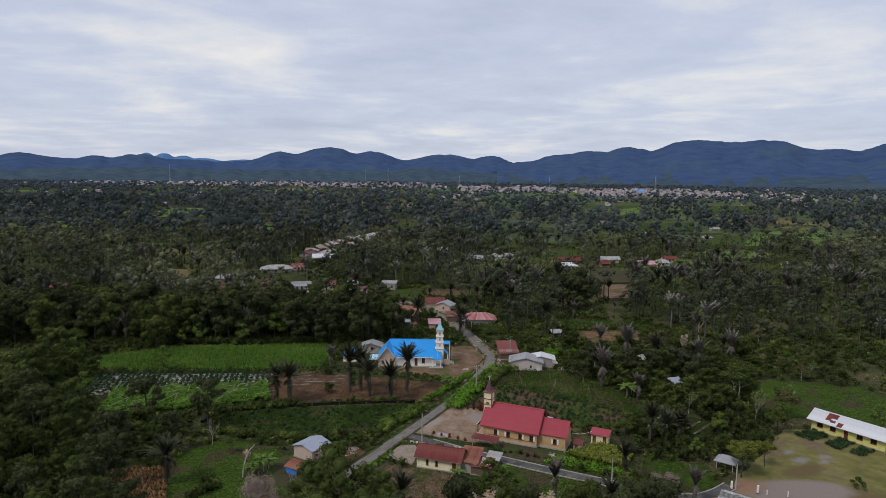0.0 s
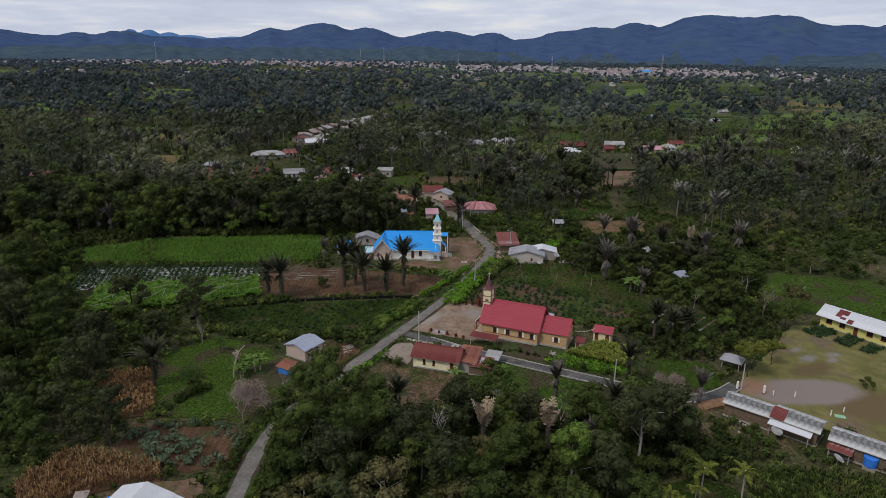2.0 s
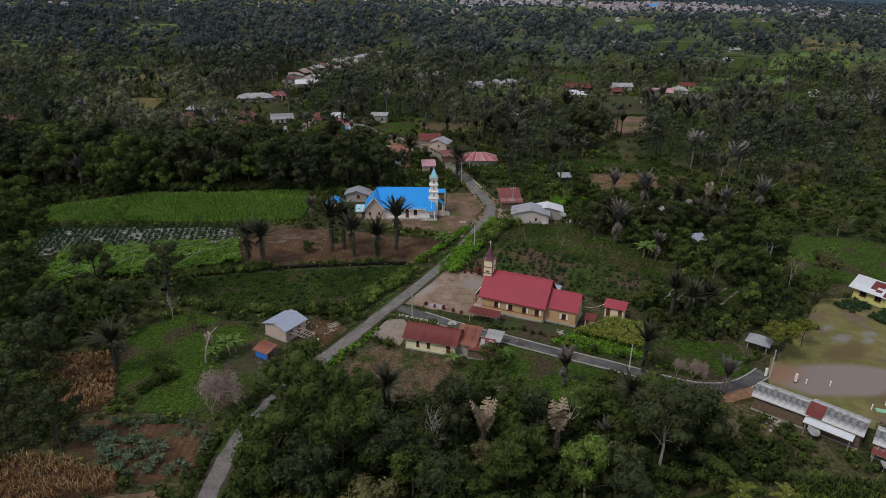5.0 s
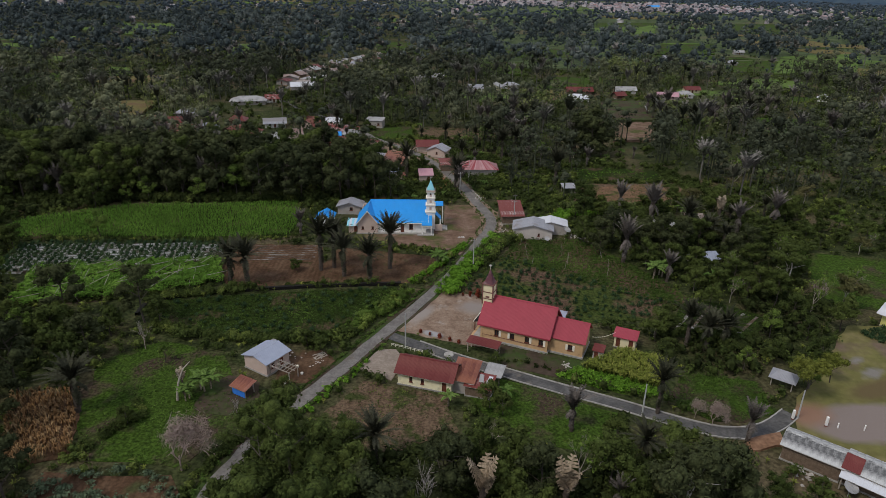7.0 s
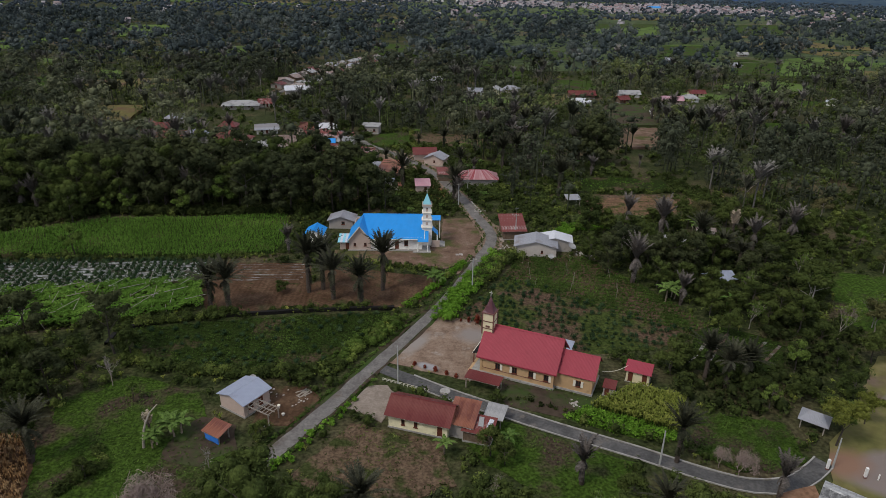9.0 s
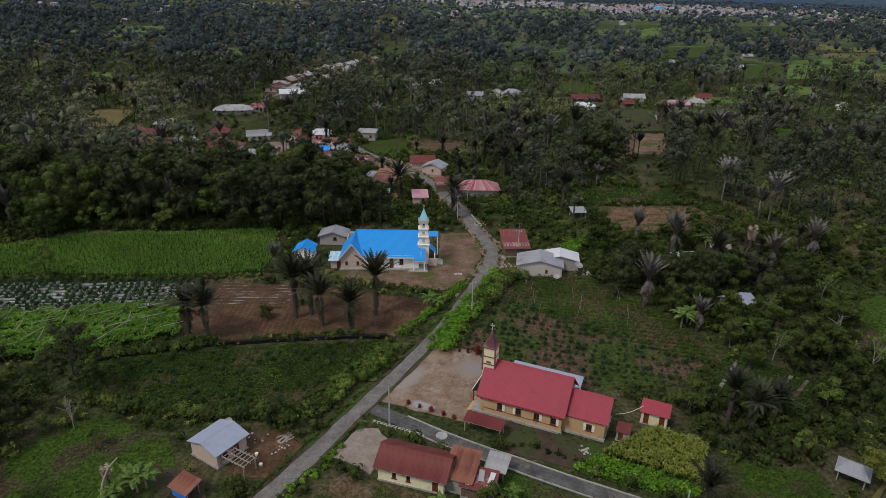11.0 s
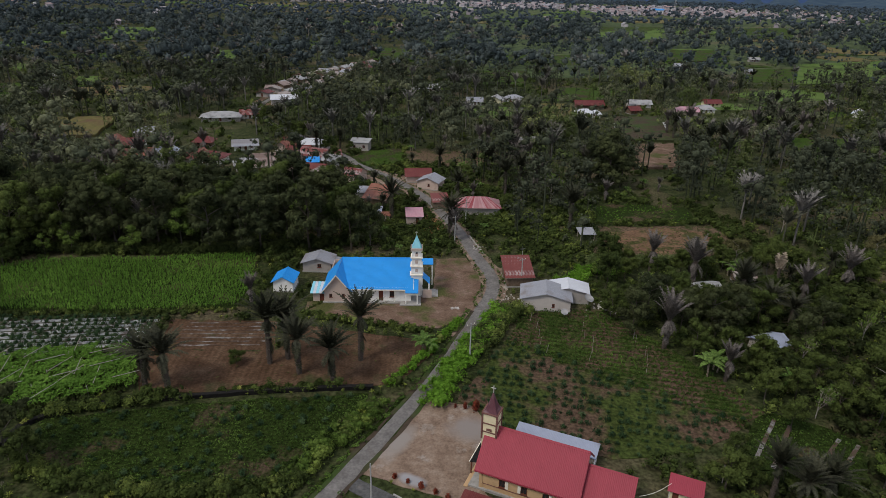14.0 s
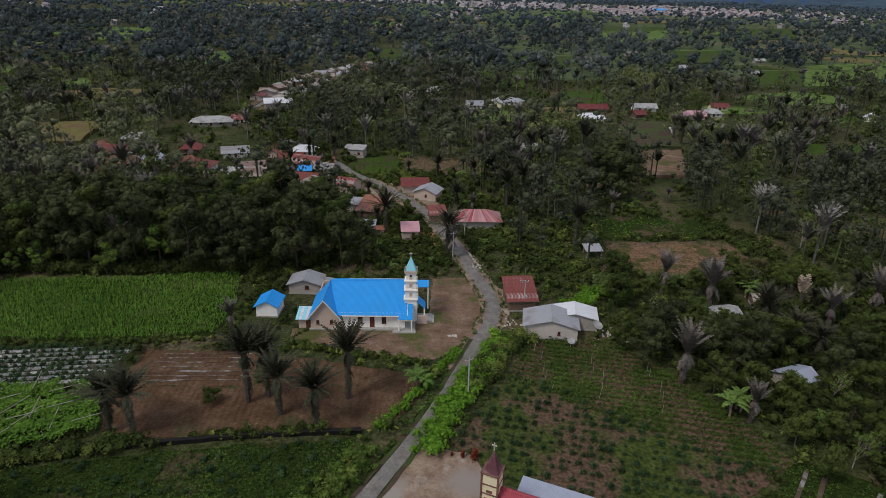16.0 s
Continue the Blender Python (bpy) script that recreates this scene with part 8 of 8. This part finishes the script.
pl = pl[free(pl[:, 0], pl[:, 1], 0.0)]
side_woods = np.concatenate([fill(w, 2.5, r2, 0.5, z=0.0) for w in WOODS])
side_woods = side_woods[free(side_woods[:, 0], side_woods[:, 1], 0.0)]
stuff("understorey", [spread_of(side_woods, shrub_t(66, 40, 0.5, 1.7, 1.2), r2, 0.45, 1.6, np.clip(patchy(side_woods, 0.06, r2, 1.0) - 0.15, 0, 1))], M["s_under"], "dense dark bushes between the trees", "undergrowth")
stuff("understorey", [spread_of(pl, shrub_t(65, 46, 0.5, 1.7, 1.3), r2, 0.5, 1.5, np.clip(patchy(pl, 0.08, r2, 0.9) - 0.25, 0, 1))], M["s_under"], "dense dark bushes under the trees", "undergrowth")
mid_a, mid_b, mid_c = tree_t(71, 11.0, 5.0, 130, 0.64, 6, True, 0.05), tree_t(72, 14.0, 4.8, 140, 0.66, 6, True, 0.1), tree_t(73, 7.0, 3.8, 90, 0.6, 5, True, 0.0)
mid_d = tree_t(78, 13, 3.2, 110, 0.58, 6, True, 0.1)
gp, dp = palm_t(74, 7.0, 18, 5.2, 5, 0.40, (58, 88)), palm_t(75, 7.0, 20, 5.0, 5, 0.40, (48, 88))
pl = field_of(6200, 236, 560, r2, 1.0)
d = np.array([min(1.0, 0.62 + 0.7 * noise.noise((x * 0.016, y * 0.012, 9.0)) + 0.8 * noise.noise((x * 0.045, y * 0.03, 19.0))) for x, y, z in pl])
keepm = r2.uniform(size=len(pl)) < d + 0.1
near = (pl[:, 1] < 264) & (pl[:, 0] < 0)
pl = pl[keepm & ~near]
which = r2.uniform(size=len(pl))
cut = np.array([max(0.03, 0.12 + 0.50 * noise.noise((x * 0.017, y * 0.013, 3.0))) for x, y, z in pl])
greys, darks = which < cut * 0.5, (which >= cut * 0.5) & (which < cut * 1.1)
rest = ~(greys | darks)
R = pl[rest]
mixed = np.array([0.5 + 0.9 * noise.noise((x * 0.03, y * 0.025, 17.0)) for x, y, z in R]) + r2.uniform(-0.45, 0.45, len(R))
fresh = mixed > 0.80
FR, R = R[fresh], R[~fresh]
sel = r2.integers(0, 4, len(R))


def varied(p):
    low = np.array([1.25 * noise.noise((q[0] * 0.012, q[1] * 0.009, 31.0)) + 0.5 * noise.noise((q[0] * 0.04, q[1] * 0.03, 8.0)) for q in p])
    return np.clip(0.42 + low + r2.uniform(-0.25, 0.3, len(p)), 0, 1)


stuff("woodland", [spread_of(R[sel == k], t, r2, lo, hi, varied(R[sel == k]), 2.0) for k, t, lo, hi in ((0, mid_a, 0.55, 1.9), (1, mid_b, 0.5, 1.7), (2, mid_c, 0.5, 1.7), (3, mid_d, 0.6, 1.5))], M["s_forest"], "dense mixed dark green woodland", "woodland")
stuff("fresh_woodland", [spread_of(FR[0::2], mid_a, r2, 0.5, 1.2, varied(FR[0::2])), spread_of(FR[1::2], mid_d, r2, 0.5, 1.15, varied(FR[1::2]))], M["s_fresh"], "light green trees scattered in the woods", "woodland")
stuff("withered_palm_grove", [spread_of(pl[greys], gp, r2, 0.8, 1.35)], M["s_grey"], "scattered withered grey palms among the woods", "palm grove")
stuff("palm_grove", [spread_of(pl[darks], dp, r2, 0.8, 1.35)], M["s_palm"], "scattered dark palms among the woods", "palm grove")
def brush(poly, sp):
    p = fill(poly, sp, r2, 0.5, z=0.0)
    return p[free(p[:, 0], p[:, 1], 0.0)]


pl = np.concatenate([brush(BRUSH, 2.0), brush(HAMLET, 1.7)])
stuff("brushwood", [spread_of(pl, shrub_t(77, 34, 0.5, 1.1, 0.7), r2, 0.4, 1.5, patchy(pl, 0.05, r2, 1.0))], M["s_shrub"], "green brushwood on open slopes", "brushwood")
pl = field_of(3600, 250, 560, r2, 0.3)
stuff("undergrowth", [spread_of(pl, shrub_t(76, 11, 0.95, 1.5, 0.9), r2, 0.6, 1.5, patchy(pl, 0.03, r2, 0.9))], M["s_shrub"], "bushes between the woodland trees", "undergrowth")

far_a, far_b = tree_t(81, 12, 6.4, 40, 1.25, 4, False, 0.0, 0.75, 0, 4, 0.8), tree_t(82, 8, 5.2, 30, 1.2, 3, False, 0.0, 0.75, 0, 4, 0.8)
pl = field_of(7200, 545, 1150, r2, 2.0)
k = np.array([0.52 + 0.4 * (x < 60) + 1.1 * noise.noise((x * 0.010, y * 0.007, 4.0)) + 0.9 * noise.noise((x * 0.03, y * 0.018, 14.0)) for x, y, z in pl]) > r2.uniform(0.0, 0.75, len(pl))
pl = pl[k]
h = len(pl) // 2
stuff("far_woodland", [spread_of(pl[:h], far_a, r2, 0.4, 2.1, varied(pl[:h]), 2.2), spread_of(pl[h:], far_b, r2, 0.35, 2.1, varied(pl[h:]), 2.2)], M["s_far"], "wide dark green woodland tinted by haze", "woodland")
pg_ = field_of(260, 545, 1000, r2, 2.0)
stuff("far_palm_grove", [spread_of(pg_, palm_t(83, 8, 7, 4.0, 2, 1.0), r2, 0.9, 1.4)], M["s_grey"], "far withered palms among the woods", "palm grove")
vf = tree_t(84, 9, 6.5, 4, 1.5, 1, False, 0.2, 0.95, 0, 4)
pl = field_of(10500, 1130, 2750, r2, 4.0)
k = np.array([0.6 + 0.7 * noise.noise((x * 0.004, y * 0.002, 6.0)) for x, y, z in pl]) > r2.uniform(-0.1, 0.8, len(pl))
stuff("distant_woodland", [spread_of(pl[k], vf, r2, 0.7, 1.6)], M["s_haze"], "distant woods on the plain tinted haze blue", "woodland")

# ---------------- the town on the plain ----------------
def town_block(centres, rng, name, label):
    V, F, VR, FR = [], [], [], []
    for x, y in centres:
        L, W, h = rng.uniform(5, 15), rng.uniform(5, 10), 3.2 + 7 * rng.uniform(0, 1) ** 2.5
        a = rng.uniform(0, 1.57)
        c, s = math.cos(a), math.sin(a)
        for lx, ly, lz in [(sx * L / 2, sy * W / 2, z) for z in (0, h) for sx, sy in ((-1, -1), (1, -1), (1, 1), (-1, 1))]:
            V.append((x + lx * c - ly * s, y + lx * s + ly * c, lz))
        j = len(V) - 8
        F += [(j + k, j + (k + 1) % 4, j + 4 + (k + 1) % 4, j + 4 + k) for k in range(4)]
        q = len(VR)
        e = 0.8
        for lx, ly, lz in ((-L / 2 - e, -W / 2 - e, h), (L / 2 + e, -W / 2 - e, h), (L / 2 + e, 0, h + 2.4), (-L / 2 - e, 0, h + 2.4), (L / 2 + e, W / 2 + e, h), (-L / 2 - e, W / 2 + e, h)):
            VR.append((x + lx * c - ly * s, y + lx * s + ly * c, lz))
        FR += [(q, q + 1, q + 2, q + 3), (q + 3, q + 2, q + 4, q + 5)]
    w = new(name + "_walls", array_mesh(name + "_walls", np.array(V), np.array(F), M["townwall"]))
    tagged(w, label, "town", kind="stuff")
    r_ = new(name + "_roofs", array_mesh(name + "_roofs", np.array(VR), np.array(FR), M["townroof"]))
    tagged(r_, "grey and red roofs of the distant town", "roofs", kind="stuff")


r3 = np.random.default_rng(33)
cs = []
for x0, x1, y0, y1, n in TOWN + [(-900, 1300, 1000, 1750, 60)]:
    cs += list(zip(r3.uniform(x0, x1, n), r3.uniform(y0, y1, n)))
town_block(cs, r3, "town", "pale walls of a distant town on the plain")
hall = house("town_hall", 524, 1698, 10, 30, 16, 9, 3, "white", "r_blue", "large distant hall with a blue roof in the town", "hall", "gable", 1.0)
for x, y, hgt in ((600, 1800, 48), (-185, 2300, 62), (-265, 2300, 55), (-1000, 2400, 70), (70, 2350, 40), (330, 1950, 42)):
    mast = thing("radio_mast", pose(x, y, 0), "thin lattice radio mast over the trees", "mast", "radio masts")
    g = Geo()
    for sx, sy in ((-1, -1), (1, -1), (1, 1), (-1, 1)):
        g.tube((2.2 * sx, 2.2 * sy, 0), (0.5 * sx, 0.5 * sy, hgt), 0.22, 0.15, 4)
    for k in range(8):
        z, q = hgt * k / 8, 2.2 - 1.7 * k / 8
        g.tube((-q, -q, z), (q, -q, z + hgt / 8), 0.1, 0.1, 3).tube((q, q, z), (-q, q, z + hgt / 8), 0.1, 0.1, 3)
    part("lattice", g, M["polemat"], mast)

# ---------------- small things ----------------
def pole(x, y, h, arm=True, lamp=False, label="slim grey concrete utility pole"):
    ob = thing("utility_pole", pose(x, y, 0, 0, 0, 30), label, "pole", "utility poles")
    part("shaft", Geo().tube((0, 0, -0.1), (0, 0, h), 0.16, 0.09, 8), M["polemat"], ob)
    if arm:
        part("crossarm", Geo().box(-0.9, 0.9, -0.05, 0.05, h - 0.5, h - 0.38), M["timber"], ob)
        for q in (-0.75, 0, 0.75):
            part("insulator", Geo().tube((q, 0, h - 0.38), (q, 0, h - 0.16), 0.05, 0.04, 6), M["paletrim"], ob)
    if lamp:
        part("lamp_arm", Geo().tube((0, 0, h - 0.1), (-1.1, 0, h + 0.25), 0.05, 0.04, 6).box(-1.5, -1.0, -0.1, 0.1, h + 0.2, h + 0.3), M["polemat"], ob)
    return ob


pole(-2.7, 146.6, 7.6, False)
pole(36.7, 126.6, 6.2, False)
pole(12.0, 183.1, 8.0)
pole(25.3, 214.9, 7.2, True, True)
pole(14.2, 258.0, 7.2, False)
pole(10.6, 241.5, 7.6)
pole(62.0, 126.2, 5.5, False)


def dish(x, y, z, r, turn, label="pale mesh satellite dish on a post"):
    ob = thing("satellite_dish", pose(x, y, 0, 0, 0, turn), label, "satellite dish", "satellite dishes")
    part("post", Geo().tube((0, 0, -0.05), (0, 0, z), 0.06, 0.05, 6), M["polemat"], ob)
    g = Geo()
    n = 12
    for rr, h in ((0.05, 0.0), (r * 0.6, 0.12 * r), (r, 0.34 * r)):
        for k in range(n):
            w = 2 * math.pi * k / n
            g.v.append((rr * math.cos(w), rr * math.sin(w), h))
    for j in range(2):
        for k in range(n):
            g.f.append((j * n + k, j * n + (k + 1) % n, (j + 1) * n + (k + 1) % n, (j + 1) * n + k))
    g.f.append(tuple(range(n)))
    q = part("bowl", g, M["r_oldgrey"], ob)
    q.matrix_basis = pose(0, 0, z, 28, 0, 0)
    part("feed_arm", Geo().tube((0, 0, z), (0, -0.3 * r, z + 0.75 * r), 0.025, 0.02, 4), M["polemat"], ob)


for x, y, s in ((67.2, 123.8, 1.0), (71.1, 123.2, 1.1), (77.4, 117.8, 1.0), (74.2, 116.5, 1.2)):
    mp = thing("marker_post", pose(x, y, 0), "short white post standing on the playing field", "post", "field posts")
    part("post", Geo().tube((0, 0, -0.1), (0, 0, s), 0.11, 0.09, 8), M["white"], mp)
    part("cap", Geo().tube((0, 0, s), (0, 0, s + 0.12), 0.13, 0.03, 8), M["white"], mp)
gm = thing("ground_mat", pose(75.8, 116.2, 0.12, 0, 0, -20), "pale green tarpaulin lying on the field's edge", "tarpaulin")
part("sheet", Geo().box(-0.9, 0.9, -0.55, 0.55, 0, 0.05), M["palegreen"], gm)
plant("low", 87.3, 126.6, 0.5)
dish(38.6, 204.6, 2.2, 1.1, 40)
dish(32.6, 199.9, 1.4, 0.8, 0)
dish(60.2, 109.2, 1.5, 1.0, 10)
dish(66.6, 101.8, 1.2, 0.9, 60)
dish(26.6, 224.6, 5.2, 0.8, 200)

red = thing("shrub", pose(12.3, 167.8, 0), "narrow dark red columnar shrub at the church yard", "shrub", "red shrubs")
rr_ = np.random.default_rng(91)
v, f = joined(crown([(0, 0, 0.6, 0.5), (0, 0, 1.3, 0.5), (0, 0, 1.9, 0.36)], 170, 0.28, rr_, 1.0), cores([(0, 0, 0.7, 0.6), (0, 0, 1.5, 0.5)], 0.8, 1.0))
part("foliage", array_mesh("foliage", v, f, M["redleaf"]), None, red)
for x, y, s in ((10.6, 168.4, 0.62), (9.0, 168.7, 0.4)):
    c_ = copy_thing(red, pose(x, y, 0))
    c_.scale = (s, s, s)
for i, (x, y) in enumerate(((0.0, 152.3), (1.9, 151.4), (3.8, 150.4), (5.8, 149.4), (7.5, 148.5))):
    s = (0.42, 0.36, 0.5, 0.42, 0.4)[i]
    c_ = copy_thing(red, pose(x, y, 0, 0, 0, 40 * i))
    c_.scale = (s * 1.5, s * 1.5, s)
    tagged(c_, "small round red shrub along the yard edge")


def rocks(x, y, n, spread, size, seed, label):
    ob = thing("rubble_heap", pose(x, y, 0), label, "rubble")
    r = np.random.default_rng(seed)
    for i in range(n):
        a, b = r.normal(0, spread, 2)
        s = size * r.uniform(0.5, 1.4)
        g = Geo()
        j = r.uniform(0.7, 1.0, 8)
        g.v = [(a + s * j[k] * sx, b + s * j[(k + 3) % 8] * sy, s * j[(k + 5) % 8] * 0.8 * z) for k, (sx, sy, z) in enumerate([(-1, -1, -0.1), (1, -1, -0.1), (1, 1, -0.1), (-1, 1, -0.1), (-.6, -.6, 1), (.6, -.6, 1), (.6, .6, 1), (-.6, .6, 1)])]
        g.f = [(3, 2, 1, 0), (4, 5, 6, 7), (0, 1, 5, 4), (1, 2, 6, 5), (2, 3, 7, 6), (3, 0, 4, 7)]
        part("stone", g, M["rubble"], ob)


rocks(27.0, 141.2, 16, 0.5, 0.2, 1, "small heap of pale rubble below the church")
rocks(-18.2, 141.6, 12, 0.9, 0.22, 2, "pale rubble heap beside the road")
rocks(-22.5, 143.5, 7, 1.4, 0.2, 3, "scattered pale stones in a yard")
rocks(9.5, 203.5, 8, 0.5, 0.35, 4, "pale stones in the blue church's yard")
rocks(17.0, 238, 14, 1.2, 0.3, 5, "pale stones beside the road")
rocks(-33.0, 91.0, 26, 1.3, 0.22, 6, "pale rubble beside a house")
rocks(56.6, 113.2, 16, 1.0, 0.25, 7, "clutter of pale blocks behind a stall")
rocks(41.5, 205.0, 22, 1.6, 0.28, 8, "clutter of pale stones behind a house")
rocks(22.6, 208.5, 14, 1.0, 0.22, 9, "clutter beside a house wall")
bank = thing("stone_wall", pose(16.2, 239.5, 0, 0, 0, 104), "low pale stone wall beside the road", "wall")
for i in range(16):
    part("stone", Geo().box(-6.4 + 0.8 * i, -5.64 + 0.8 * i, -0.18, 0.18, -0.05, 0.5 + 0.06 * (i % 3)), M["rubble"], bank)
for x, y in ((61.0, 125.9), (65.5, 124.2)):
    gp_ = thing("gate_post", pose(x, y, 0), "white gate post with a dark foot", "post", "gate posts")
    part("shaft", Geo().box(-0.16, 0.16, -0.16, 0.16, 0.35, 1.9), M["white"], gp_)
    part("foot", Geo().box(-0.18, 0.18, -0.18, 0.18, -0.05, 0.35), M["brownstone"], gp_)


# fence, slab and small things by the junction
roadside_fence = thing("fence", pose(-5.4, 147.4, 0, 0, 0, -22.6), "low pale railing between a yard and the side road", "fence")
for i in range(12):
    part("picket", Geo().box(0.8 * i - 0.025, 0.8 * i + 0.025, -0.025, 0.025, -0.05, 0.62), M["paletrim"], roadside_fence)
for z in (0.28, 0.54):
    part("rail", Geo().box(-0.1, 8.9, 0.03, 0.06, z, z + 0.05), M["paletrim"], roadside_fence)
lid = thing("concrete_slab", pose(5.5, 144.2, 0.12, 0, 0, -25), "pale round concrete slab over the roadside ditch", "slab")
part("disc", Geo().tube((0, 0, 0), (0, 0, 0.16), 0.95, 0.92, 14), M["concrete"], lid)
dish(-27.0, 144.1, 2.6, 0.6, 30, "pale mesh satellite dish beside a small house")
for k, (x, y, a) in enumerate(((-20.6, 137.4, 20), (-21.8, 139.6, 60), (-23.0, 134.6, 0))):
    tub = thing("plastic_tub", pose(x, y, 0.06, 0, 0, a), "white plastic tub standing in a bare yard", "tub", "white tubs")
    part("tub", Geo().tube((0, 0, 0), (0, 0, 0.36), 0.19, 0.25, 10), M["white"], tub)
    part("rim", Geo().tube((0, 0, 0.36), (0, 0, 0.4), 0.27, 0.27, 10), M["paletrim"], tub)
planks = thing("plank_pile", pose(-18.6, 143.4, 0.08, 0, 0, 50), "loose weathered planks lying in a yard", "planks")
for i in range(6):
    q = part("plank", Geo().box(-1.2, 1.2, -0.12, 0.12, 0, 0.06), M["timber"], planks)
    q.matrix_basis = pose(0.2 * (i % 3), 0.26 * i - 0.7, 0.05 * (i % 2), 0, 0, (-12, 8, 22, -4, 15, -20)[i])
